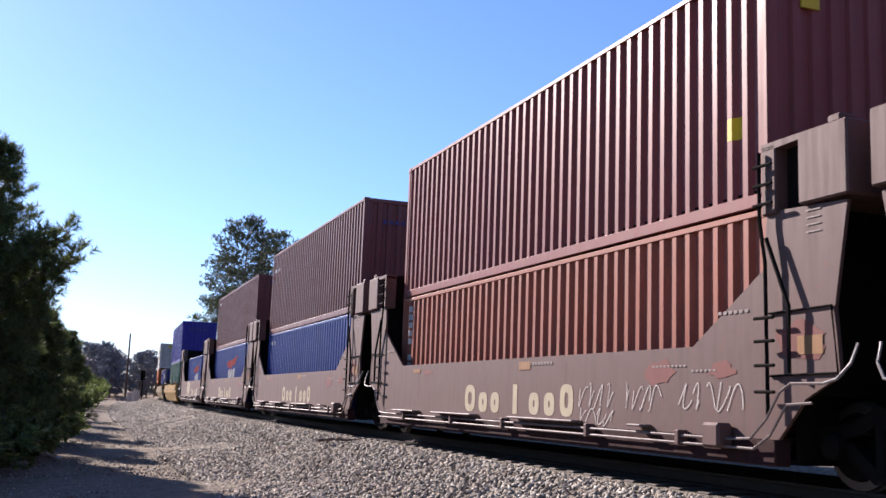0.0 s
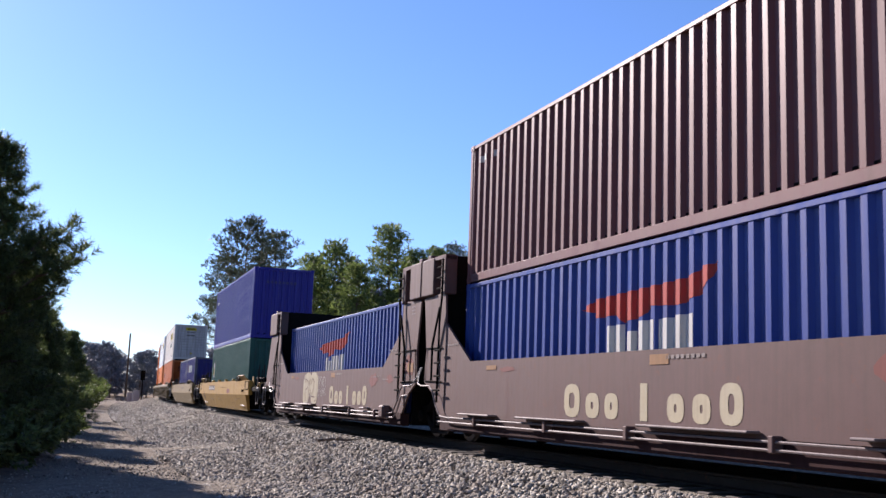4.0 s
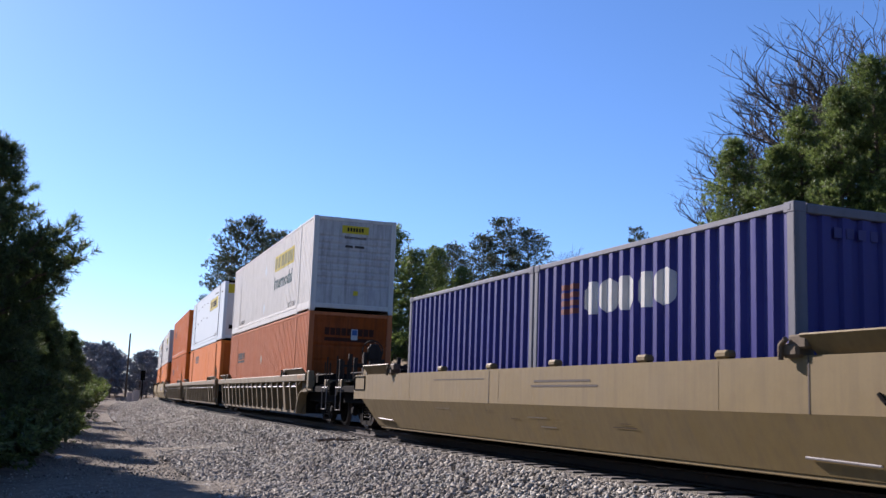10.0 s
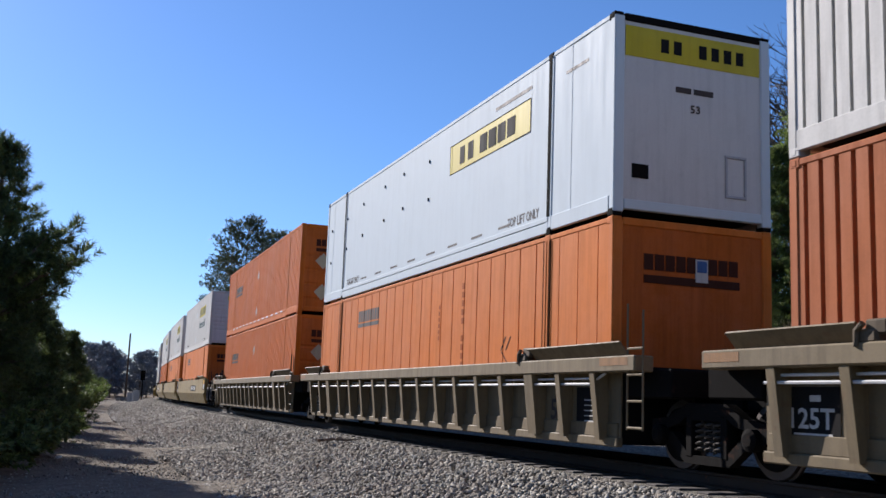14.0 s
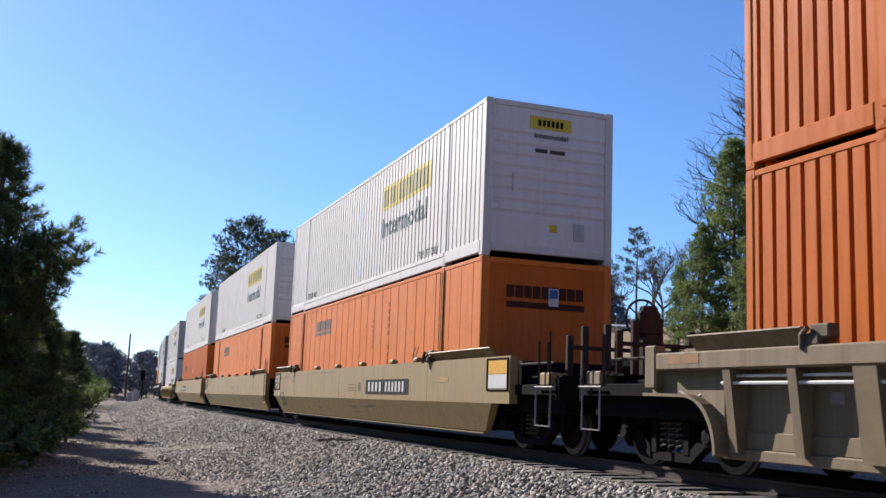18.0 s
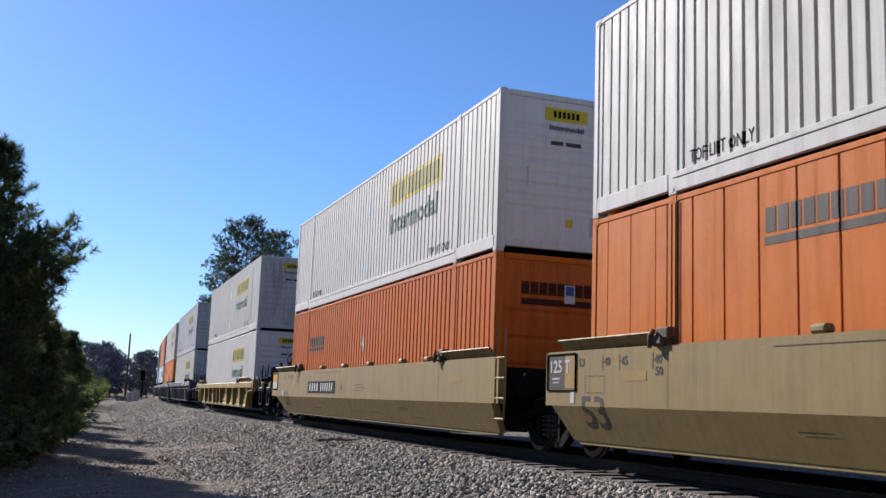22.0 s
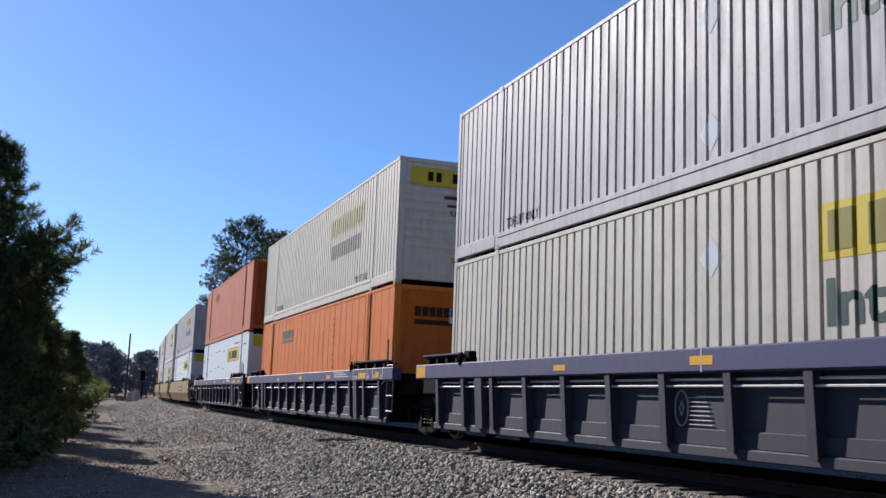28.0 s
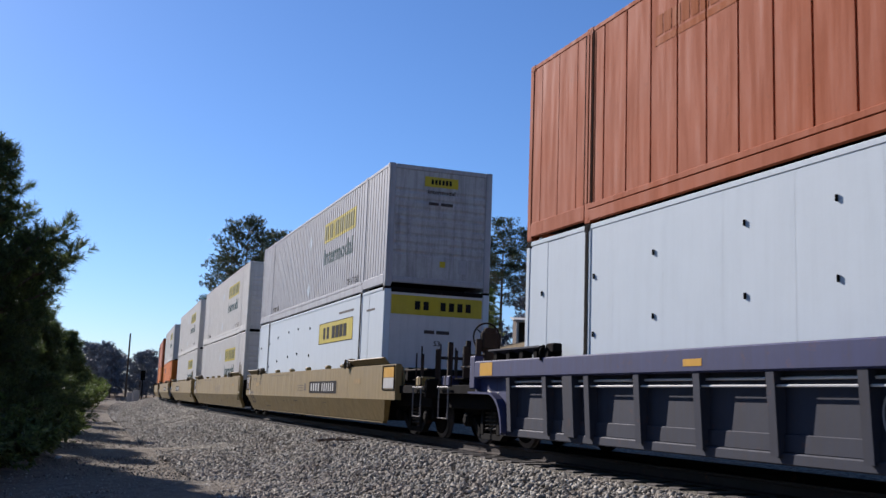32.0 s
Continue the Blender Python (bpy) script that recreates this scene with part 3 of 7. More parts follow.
def marks_red_back(root, pr, h, hl):
    marks_red(root, pr, h, hl, -0.44)


def marks_badge(root, pr, h, hl):
    mark(root, pr, h, WHITE_MARK, lambda b: [flat_rect(b, hl - 0.55, hl - 0.49, 0.9 + i * 0.15, 1.0 + i * 0.15) for i in range(8)], "number_bar")
    mark(root, pr, h, WHITE_MARK, lambda b: flat_rect(b, -5.6, -5.1, 1.15, 1.85), "badge")
    mark(root, pr, h + 0.004, YELLOW_MARK, lambda b: flat_poly(b, [(-5.5, 1.25), (-5.35, 1.25), (-5.2, 1.6), (-5.3, 1.7)]), "badge_stroke")


def marks_twenty(root, pr, h, hl):
    mark(root, pr, h, WHITE_MARK, lambda b: [flat_poly(b, [(x, 1.80), (x + 0.12, 1.70), (x + 0.34, 1.70), (x + 0.42, 1.80), (x + 0.42, 2.08), (x + 0.30, 2.16), (x + 0.10, 2.16), (x, 2.06)]) for x in (-1.45, -0.98, -0.52, -0.05, 0.40)], "white_block", "white rounded block lettering")
    mark(root, pr, h, DULL_RED, lambda b: [flat_rect(b, -2.15, -1.6, 1.75 + i * 0.12, 1.83 + i * 0.12) for i in range(4)], "red_emblem")
    end_mark(root, hl, FADED_BLUE, [(-0.7 + i * 0.16, -0.7 + i * 0.16 + 0.10, 2.25, 2.36) for i in range(8)], "end_number")
# ---- well cars: x along the train (front +), y across (the camera's side is -), z up from the rail head ----
TURNING = []          # wheelsets with their place in the train


def truck_meshes():
    # cast side frame: a bow between the two axle boxes, with a window on either side of the springs
    bm = bmesh.new()
    y0, y1 = -0.07, 0.07
    prism(bm, [(-1.15, 0.40), (-1.12, 0.60), (-0.70, 0.64), (-0.38, 0.80), (0.38, 0.80), (0.70, 0.64), (1.12, 0.60), (1.15, 0.40),
               (0.98, 0.36), (0.80, 0.50), (0.52, 0.56), (0.36, 0.66), (0.30, 0.66), (0.30, 0.60), (-0.30, 0.60), (-0.30, 0.66), (-0.36, 0.66), (-0.52, 0.56), (-0.80, 0.50), (-0.98, 0.36)], "y", y0, y1)
    prism(bm, [(-0.86, 0.40), (-0.70, 0.46), (-0.34, 0.20), (0.34, 0.20), (0.70, 0.46), (0.86, 0.40), (0.42, 0.10), (-0.42, 0.10)], "y", y0 + 0.01, y1 - 0.01)
    for x in (-0.34, 0.34):
        rbox(bm, x - 0.06, x + 0.06, y0, y1, 0.18, 0.66, 0.01)
    side_me = bpy.data.meshes.new("side_frame")
    bm.to_mesh(side_me)
    bm.free()
    side_me.materials.append(STEEL)
    bm = bmesh.new()
    rbox(bm, -0.22, 0.22, -0.95, 0.95, 0.52, 0.72, 0.02)
    frame_me = bpy.data.meshes.new("truck")
    bm.to_mesh(frame_me)
    bm.free()
    frame_me.materials.append(STEEL)
    bm = bmesh.new()
    tube(bm, [(0.065 * math.cos(a * math.pi / 4), 0.065 * math.sin(a * math.pi / 4), 0.23 + a * 0.0085) for a in range(41)], 0.014, 4)
    spring_me = bpy.data.meshes.new("spring")
    bm.to_mesh(spring_me)
    bm.free()
    spring_me.materials.append(SPRING)
    bm = bmesh.new()
    for s in (-1, 1):
        tube(bm, [(0, s * 0.70, 0), (0, s * 0.735, 0), (0, s * 0.745, 0), (0, s * 0.79, 0), (0, s * 0.80, 0), (0, s * 0.835, 0)], [0.445, 0.445, 0.42, 0.415, 0.33, 0.32], 28)
        tube(bm, [(0, s * 0.835, 0), (0, s * 0.838, 0)], [0.15, 0.12], 16)
        for k in range(6):
            ang = k * math.pi / 3
            rbox(bm, 0.22 * math.cos(ang) - 0.02, 0.22 * math.cos(ang) + 0.02, min(s * 0.83, s * 0.845), max(s * 0.83, s * 0.845), 0.22 * math.sin(ang) - 0.02, 0.22 * math.sin(ang) + 0.02, 0.004)
    tube(bm, [(0, -1.10, 0), (0, 1.10, 0)], 0.085, 12)
    for f in bm.faces:
        c = f.calc_center_median()
        if 0.34 < math.hypot(c.x, c.z) < 0.50 and 0.70 < abs(c.y):
            f.material_index = 1
    wheel_me = bpy.data.meshes.new("wheelset")
    bm.to_mesh(wheel_me)
    bm.free()
    wheel_me.materials.append(STEEL)
    wheel_me.materials.append(WHEEL_RIM)
    bm = bmesh.new()
    tube(bm, [(0, -0.05, 0), (0, 0.05, 0), (0, 0.08, 0)], [0.13, 0.125, 0.07], 12)
    cap_me = bpy.data.meshes.new("axle_box")
    bm.to_mesh(cap_me)
    bm.free()
    cap_me.materials.append(STEEL)
    return frame_me, spring_me, wheel_me, side_me, cap_me


TRUCK = truck_meshes()


def add_truck(root, u, x):
    fm, sm, wm, side_frame, cm = TRUCK
    tr = new("truck", fm)
    tr.parent, tr.location = root, (x, 0, 0)
    for sd in (-1, 1):
        o = new("side_frame", side_frame)
        o.parent, o.location = tr, (0, sd * 1.0, 0)
        for dx in (-0.17, 0.0, 0.17):
            o = new("spring", sm)
            o.parent, o.location = tr, (dx, sd * 1.0, 0)
        for dx in (-0.89, 0.89):
            o = new("axle_box", cm)
            o.parent = tr
            o.matrix_basis = pose(dx, sd * 1.10, 0.42, 0, 0, 0 if sd > 0 else 180)
    for dx in (-0.89, 0.89):
        w = new("wheelset", wm)
        w.data.materials[0] = STEEL
        w.parent, w.location = tr, (dx, 0, 0.42)
        TURNING.append((w, Matrix.Translation((dx, 0, 0.42)), u - x - dx))


def bars(bm, runs, r=0.014):
    for pts in runs:
        tube(bm, pts, r, 6)


def end_platform(root, xw, xe, mat, d, brake, top):
    """The open end of a car past its well: sills, steps, walkway, coupler, hand brake. d: +1 front, -1 rear."""
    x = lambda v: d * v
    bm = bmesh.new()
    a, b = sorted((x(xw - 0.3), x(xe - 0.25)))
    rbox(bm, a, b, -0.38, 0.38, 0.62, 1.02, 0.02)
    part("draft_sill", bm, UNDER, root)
    # dark filler blocks, added to close the view through the car's end
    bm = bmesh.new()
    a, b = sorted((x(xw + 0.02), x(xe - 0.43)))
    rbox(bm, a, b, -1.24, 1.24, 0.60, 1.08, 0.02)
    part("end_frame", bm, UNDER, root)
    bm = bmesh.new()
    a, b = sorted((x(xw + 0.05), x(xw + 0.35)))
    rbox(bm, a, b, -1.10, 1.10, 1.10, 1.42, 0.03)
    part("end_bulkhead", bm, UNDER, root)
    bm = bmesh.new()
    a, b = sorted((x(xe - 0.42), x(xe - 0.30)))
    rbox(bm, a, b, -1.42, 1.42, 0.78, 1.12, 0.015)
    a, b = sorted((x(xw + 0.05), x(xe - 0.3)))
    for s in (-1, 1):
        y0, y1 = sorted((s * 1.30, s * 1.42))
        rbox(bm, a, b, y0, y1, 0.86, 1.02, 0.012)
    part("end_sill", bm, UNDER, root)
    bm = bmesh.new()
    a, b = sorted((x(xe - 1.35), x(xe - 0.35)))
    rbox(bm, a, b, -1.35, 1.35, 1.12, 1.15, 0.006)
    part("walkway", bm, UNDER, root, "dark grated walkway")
    bm = bmesh.new()
    a, b = sorted((x(xe - 0.3), x(xe + 0.02)))
    rbox(bm, a, b, -0.10, 0.10, 0.70, 0.92, 0.02)
    a, b = sorted((x(xe - 0.12), x(xe + 0.10)))
    rbox(bm, a, b, -0.20, 0.16, 0.66, 0.96, 0.04)
    part("coupler", bm, STEEL, root)
    # corner steps with their hand holds
    for s in (-1, 1):
        y = s * 1.47
        bm = bmesh.new()
        bars(bm, [[(x(xe - 0.95), y, 0.98), (x(xe - 0.95), y, 0.42), (x(xe - 0.48), y, 0.42), (x(xe - 0.48), y, 0.98)],
                  [(x(xe - 0.98), y, 0.98), (x(xe - 0.40), y, 0.98)]], 0.014)
        part("step", bm, PALE_PIPE, root, "pale worn corner step")
        for back, inset, z0, z1 in ((0.50, 0.0, 1.0, 1.78), (0.96, 0.05, 1.0, 1.66), (0.50, 0.30, 1.1, 1.72)):
            bm = bmesh.new()
            bars(bm, [[(x(xe - back), y - s * inset, z0), (x(xe - back), y - s * inset, z1)]], 0.017)
            part("hand_hold", bm, GRIME_BROWN, root)
        slab(root, "step_box", mat, x(xe - 0.90), x(xe - 0.52), s * 1.44, s * 1.16, 1.00, 1.19, 0.02)
        slab(root, "strap", GRIME_BROWN, x(xe - 0.73), x(xe - 0.69), s * 1.446, s * 1.15, 0.995, 1.197, 0.004)
        # upright gusset with a slot beside the well's end
        bm = bmesh.new()
        ga = xw + 0.42
        prism(bm, [(x(ga), 1.02), (x(ga + 0.34), 1.02), (x(ga + 0.34), 1.24), (x(ga + 0.22), 1.42), (x(ga), 1.42)], "y", *sorted((s * 1.30, s * 1.34)))
        part("gusset", bm, mat, root)
        slab(root, "slot", SEAM, x(ga + 0.10), x(ga + 0.18), s * 1.335, s * 1.345, 1.14, 1.30, 0.003)
    bm = bmesh.new()
    bars(bm, [[(x(xe - 0.9), -1.3, 1.12), (x(xe - 0.9), -1.3, 1.65)], [(x(xw + 0.25), -1.2, 1.1), (x(xw + 0.5), -1.2, 1.35), (x(xe - 0.9), -1.2, 1.35)]], 0.02)
    part("hand_rail", bm, GRIME_BROWN, root)
    bm = bmesh.new()
    bars(bm, [[(x(xw + 0.1), -1.40, 0.92), (x(xw + 0.3), -1.46, 0.84), (x(xw + 0.55), -1.46, 0.92)]], 0.022)
    part("release_lever", bm, PALE_PIPE, root)
    bm = bmesh.new()
    bars(bm, [[(x(xe - 0.1), -0.45, 0.95), (x(xe + 0.05), -0.47, 0.62), (x(xe + 0.18), -0.40, 0.45), (x(xe + 0.32), -0.3, 0.55)]], 0.025)
    part("air_hose", bm, UNDER, root)
    for yy, hh in ((-1.05, 1.75), (-0.80, 1.9), (-0.42, 1.95), (0.10, 1.80), (0.75, 1.7)):
        slab(root, "stanchion", GRIME_BROWN, x(xe - 0.75), x(xe - 0.67), yy - 0.05, yy + 0.05, 1.15, hh, 0.01)
    slab(root, "cross_rail", GRIME_BROWN, x(xe - 0.74), x(xe - 0.69), -1.0, 0.8, 1.55, 1.61, 0.01)
    if brake:
        bm = bmesh.new()
        a, b = sorted((x(xe - 0.75), x(xe - 0.60)))
        rbox(bm, a, b, -0.68, -0.44, 1.12, 2.12, 0.03)
        rbox(bm, a, b + 0.02, -0.74, -0.40, 1.70, 2.05, 0.04)
        part("brake_stand", bm, GRIME_BROWN, root)
        bm = bmesh.new()
        c = Vector((x(xe - 0.50), -0.55, 1.95))
        ring = [c + Vector((0, 0.27 * math.cos(k * math.pi / 10), 0.27 * math.sin(k * math.pi / 10))) for k in range(21)]
        tube(bm, ring, 0.018, 6, False)
        for k in range(5):
            tube(bm, [c, c + Vector((0, 0.27 * math.cos(k * 1.2566), 0.27 * math.sin(k * 1.2566)))], 0.012, 4)
        part("brake_wheel", bm, GRIME_BROWN, root)


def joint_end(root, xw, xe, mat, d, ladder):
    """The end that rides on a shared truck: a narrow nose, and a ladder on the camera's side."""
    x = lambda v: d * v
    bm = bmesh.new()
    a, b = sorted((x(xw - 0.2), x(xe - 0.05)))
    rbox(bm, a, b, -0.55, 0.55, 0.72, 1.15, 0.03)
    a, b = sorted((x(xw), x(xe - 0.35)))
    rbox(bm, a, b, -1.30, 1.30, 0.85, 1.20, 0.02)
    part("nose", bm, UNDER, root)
    if ladder:
        for s in (-1, 1):
            bm = bmesh.new()
            y = s * 1.56
            xs = (x(xe - 1.24), x(xe - 0.80)) if mat is CAR_BLUE else (x(xe - 0.92), x(xe - 0.56))
            shade = PALE_PIPE if mat is CAR_BLUE else mat
            bars(bm, [[(q, y, 0.45), (q, y, 2.0 if q == xs[0] else 1.9)] for q in xs], 0.016)
            rails = part("ladder", bm, shade, root)
            for z in (0.48, 0.80, 1.12, 1.44):
                bm = bmesh.new()
                bars(bm, [[(xs[0], y, z), (xs[1], y, z)]], 0.016)
                part("rung", bm, shade, rails)


def well_basin(root, hw, wide, zb, zt):
    bm = bmesh.new()
    box(bm, -hw, hw, -wide, wide, zb, zb + 0.05)
    for s in (-1, 1):
        a, b = sorted((s * hw, s * (hw - 0.06)))
        box(bm, a, b, -wide, wide, zb, zt)
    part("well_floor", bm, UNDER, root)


def top_guides(root, x_front, x_rear, z, mat, flared=True, tall=0.17):
    """Plates and stops on the top chord that lead a box into the well; flared ones stand up and lean outwards."""
    for s in (-1, 1):
        for a, b in (x_front, x_rear):
            bm = bmesh.new()
            if flared:
                low, high = s * 1.425, s * 1.585
                pts = [(low, z - 0.01), (high, z + tall), (high - s * 0.012, z + tall + 0.017), (high - s * 0.03, z + tall + 0.01), (low - s * 0.025, z - 0.01)]
                inner, outer = (a, b) if abs(a) < abs(b) else (b, a)
                d = math.copysign(1, outer - inner)
                prism(bm, pts, "x", inner, outer)
                for v in bm.verts:
                    if abs(v.co.x - inner) < 1e-4 and v.co.z < z + 0.05:
                        v.co.x += d * 0.10
                part("guide", bm, mat, root)
                for k in range(3):
                    x = inner + (outer - inner) * (0.2 + 0.3 * k)
                    bm = bmesh.new()
                    prism(bm, [(low - s * 0.02, z - 0.005), (low - s * 0.02, z + 0.12), (low - s * 0.13, z - 0.005)], "x", x - 0.01, x + 0.01)
                    part("guide_bracket", bm, mat, root)
            else:
                y0, y1 = s * 1.54, s * 1.36
                prism(bm, [(y0 + s * 0.07, z + 0.15), (y0 + s * 0.07, z + 0.175), (y1, z + 0.10), (y1, z + 0.075)], "x", a, b)
                part("guide", bm, CAR_SLATE, root)
                for k in range(4):
                    x = a + (b - a) * (0.1 + 0.26 * k)
                    slab(root, "guide_bracket", mat, x - 0.06, x + 0.06, s * 1.57, s * 1.40, z - 0.01, z + 0.12, 0.004)
        for c in (x_front[0] - 0.14, x_rear[1] + 0.14):
            bm = bmesh.new()
            rbox(bm, c - 0.12, c + 0.12, s * 1.585, s * 1.36, z - 0.02, z + 0.12, 0.03)
            rbox(bm, c - 0.04, c + 0.22, s * 1.565, s * 1.42, z + 0.06, z + 0.20, 0.02)
            tube(bm, [(c - 0.10, s * 1.60, z - 0.04), (c - 0.10, s * 1.60, z + 0.10), (c - 0.02, s * 1.60, z + 0.16)], 0.03, 6)
            part("lock", bm, CAR_TAN_GRIMY if flared else mat, root)


def side_text(root, words, material, x0, x1, z0, h, y, name="lettering", label=""):
    bm = bmesh.new()
    letters(bm, words, x0, x1, z0, h)
    for v in bm.verts:
        v.co.y = y
    part(name, bm, material, root, label)


def side_rects(root, material, rects, y, name="marking", label=""):
    for q in rects:
        bm = bmesh.new()
        if name == "faded_patch":
            # worn, uneven outline
            g = random.Random(int(q[0] * 100))
            cx, cz, rx, rz = (q[0] + q[1]) / 2, (q[2] + q[3]) / 2, (q[1] - q[0]) / 2, (q[3] - q[2]) / 2
            flat_poly(bm, [(cx + rx * g.uniform(0.65, 1.25) * math.cos(k * 0.3927), cz + rz * g.uniform(0.65, 1.25) * math.sin(k * 0.3927)) for k in range(16)])
        else:
            flat_rect(bm, *q)
        for v in bm.verts:
            v.co.y = y
        part(name, bm, material, root, label)


def side_blocks(root, material, x0, x1, z0, h, pattern, y, name="marking", label=""):
    bm = bmesh.new()
    blocks(bm, x0, x1, z0, h, pattern)
    shapes = [[Vector((v.co.x, y, v.co.z)) for v in f.verts] for f in bm.faces]
    bm.free()
    for shape in shapes:
        bm = bmesh.new()
        bm.faces.new([bm.verts.new(c) for c in shape])
        part(name, bm, material, root, label)


def car_root(label):
    return tagged(new("well_car"), label, "rail car", "well cars of the train")


def finish_ends(root, u, hw, xf, xr, front, rear, mat, top):
    for d, xe, kind in ((1, xf, front), (-1, xr, rear)):
        if kind == "end":
            end_platform(root, hw + 0.1, xe, mat, d, d < 0, top)
            add_truck(root, u, d * (xe - 1.95))
        elif kind == "joint":
            joint_end(root, hw + 0.1, xe, mat, d, d > 0)
            if d > 0:
                add_truck(root, u, xe)
        elif kind == "joint_last":
            joint_end(root, hw + 0.1, xe, mat, d, False)


def ribbed_car(u, xf, xr, front, rear, mat, chord, pitch, label, style):
    root = car_root(label)
    hw = 8.40
    z0, z1 = chord
    wide = {"blue": 1.415, "gold": 1.37}.get(style, 1.335)
    foot = {"blue": 1.525, "gold": 1.50}.get(style, 1.475)
    chord_y = 1.56 if style == "gold" else 1.60
    panel = CAR_SLATE if style == "blue" else mat
    # side sheets, sills, chords
    for s in (-1, 1):
        bm = bmesh.new()
        y0, y1 = sorted((s * wide, s * (wide - 0.02)))
        box(bm, -hw, hw, y0, y1, 0.30, z1 - 0.04)
        part("side_sheet", bm, panel, root)
        bm = bmesh.new()
        y0, y1 = sorted((s * chord_y, s * (wide - 0.015)))
        rbox(bm, -hw - (0.95 if rear == "end" else 0.75), hw + (0.95 if front == "end" else 0.75), y0, y1, z0, z1, 0.018)
        part("top_chord", bm, mat, root)
        bm = bmesh.new()
        y0, y1 = sorted((s * (wide + 0.06), s * (wide - 0.04)))
        rbox(bm, -hw, hw, y0, y1, 0.22, 0.34, 0.015)
        rbox(bm, -hw + 0.05, hw - 0.05, s * (wide + 0.025), s * (wide - 0.01), 0.34, 0.52, 0.008)
        part("lower_sill", bm, panel, root)
    # posts, one by one
    bm = bmesh.new()
    prism(bm, [(-chord_y + 0.025, z0), (-foot, 0.30), (-wide, 0.30), (-wide, z0)], "x", -0.035, 0.035)
    prism(bm, [(-chord_y + 0.020, z0), (-foot - 0.005, 0.30), (-foot + 0.015, 0.30), (-chord_y + 0.04, z0)], "x", -0.062, 0.062)
    me = bpy.data.meshes.new("post")
    bm.to_mesh(me)
    bm.free()
    me.materials.append(panel)
    n = round(2 * (hw - 0.35) / pitch)
    places = [-hw + 0.35 + i * 2 * (hw - 0.35) / n for i in range(n + 1)]
    if style == "gold":
        places = [-8.05, -4.33, -2.5, -1.3, 0.0, 2.3, 4.15, 8.05]
    for x in places:
        for s in (0, 180):
            o = new("post", me)
            o.parent = root
            o.matrix_basis = pose(x, 0, 0, 0, 0, s)
    for x in (-6.1, 6.1):
        for s in (-1, 1):
            bm = bmesh.new()
            prism(bm, [(s * (chord_y - 0.017), z0), (s * (foot + 0.008), 0.30), (s * wide, 0.30), (s * wide, z0)], "x", x - 0.14, x + 0.14)
            part("wide_post", bm, panel, root)
    # brake pipe behind the posts
    if style != "gold":
        pr = 0.013 if style == "blue" else 0.018
        bm = bmesh.new()
        for s in (-1, 1):
            tube(bm, [(-hw + 0.2, s * 1.515, z0 - 0.145), (hw - 0.5, s * 1.515, z0 - 0.145), (hw - 0.12, s * 1.50, z0 - 0.01)], pr, 6)
            tube(bm, [(-hw + 0.2, s * 1.46, z0 - 0.07), (hw - 0.4, s * 1.46, z0 - 0.07)], 0.016, 6)
        part("brake_pipe", bm, BRIGHT_PIPE, root, "pale brake pipe")
    well_basin(root, hw, wide - 0.03, 0.25, z1 - 0.1)
    # end cheeks with the arch over the truck
    for d, kind in ((1, front), (-1, rear)):
        if kind == "end":
            arc = [(d * (hw - 0.12 + 0.55 * (1 - math.cos(k * math.pi / 16))), 0.24 + 0.62 * math.sin(k * math.pi / 16)) for k in range(9)]
            arc.append((d * (hw + 1.25), 0.87))
            for s in (-1, 1):
                bm = bmesh.new()
                prism(bm, [(d * (hw - 0.14), z0), (d * (hw - 0.14), 0.24)] + arc + [(d * (hw + 1.25), z0)], "y", *sorted((s * 1.44, s * 1.38)))
                part("end_cheek", bm, mat, root)
                bm = bmesh.new()
                prism(bm, arc + [(px + d * 0.0 - (d * 0.04 if pz < 0.8 else 0), pz + 0.035) for px, pz in arc[::-1]], "y", *sorted((s * 1.58, s * 1.34)))
                part("arch_flange", bm, mat, root)
                slab(root, "end_block", mat, d * (hw + 1.02), d * (hw + 1.25), s * 1.56, s * 1.40, 0.95, z1 + 0.10, 0.02)
    top_guides(root, (6.05, 8.75), (-8.75, -6.9), z1, UNDER if style == "blue" else mat, style != "blue")
    finish_ends(root, u, hw, xf, xr, front, rear, mat, z1)
    y = -(wide + 0.004)
    yc = -chord_y - 0.0035
    if style == "blue":
        side_rects(root, AMBER_MARK, ([(hw + 0.22, hw + 0.68, z0 + 0.03, z1 - 0.03)] if front == "end" else [(7.88, 8.16, z0 + 0.05, z0 + 0.18)]) + [(-hw - 0.70, -hw - 0.20, z0 + 0.03, z1 - 0.03), (3.40, 3.80, z0 + 0.07, z0 + 0.16), (6.5, 7.1, z0 + 0.05, z0 + 0.18), (0.0, 0.42, z0 + 0.08, z0 + 0.18), (-3.3, -2.95, z0 + 0.07, z0 + 0.15)], yc, "marking", "amber reflective patch")
        side_rects(root, WHITE_MARK, [(6.02, 6.05, z0, z1), (7.23, 7.26, z0, z1), (7.66, 7.69, z0, z1), (8.42, 8.45, z0, z1), (0.20, 0.22, z0, z1)] + [(4.2, 5.6 - 0.2 * i, z0 + 0.10 + 0.05 * i, z0 + 0.125 + 0.05 * i) for i in range(3)], yc, "stripe")
        side_text(root, "53", FADED_MARK, 3.48, 3.90, 0.58, 0.28, y - 0.004, "lettering", "white number")
        for word, a, b in (("20/40", 6.07, 6.42), ("45", 7.28, 7.43), ("48", 7.71, 7.86), ("53", 8.24, 8.39)):
            side_text(root, word, WHITE_MARK, a, b, z0 + 0.03, 0.09, yc, "lettering")
        bm = bmesh.new()
        ex = -0.42
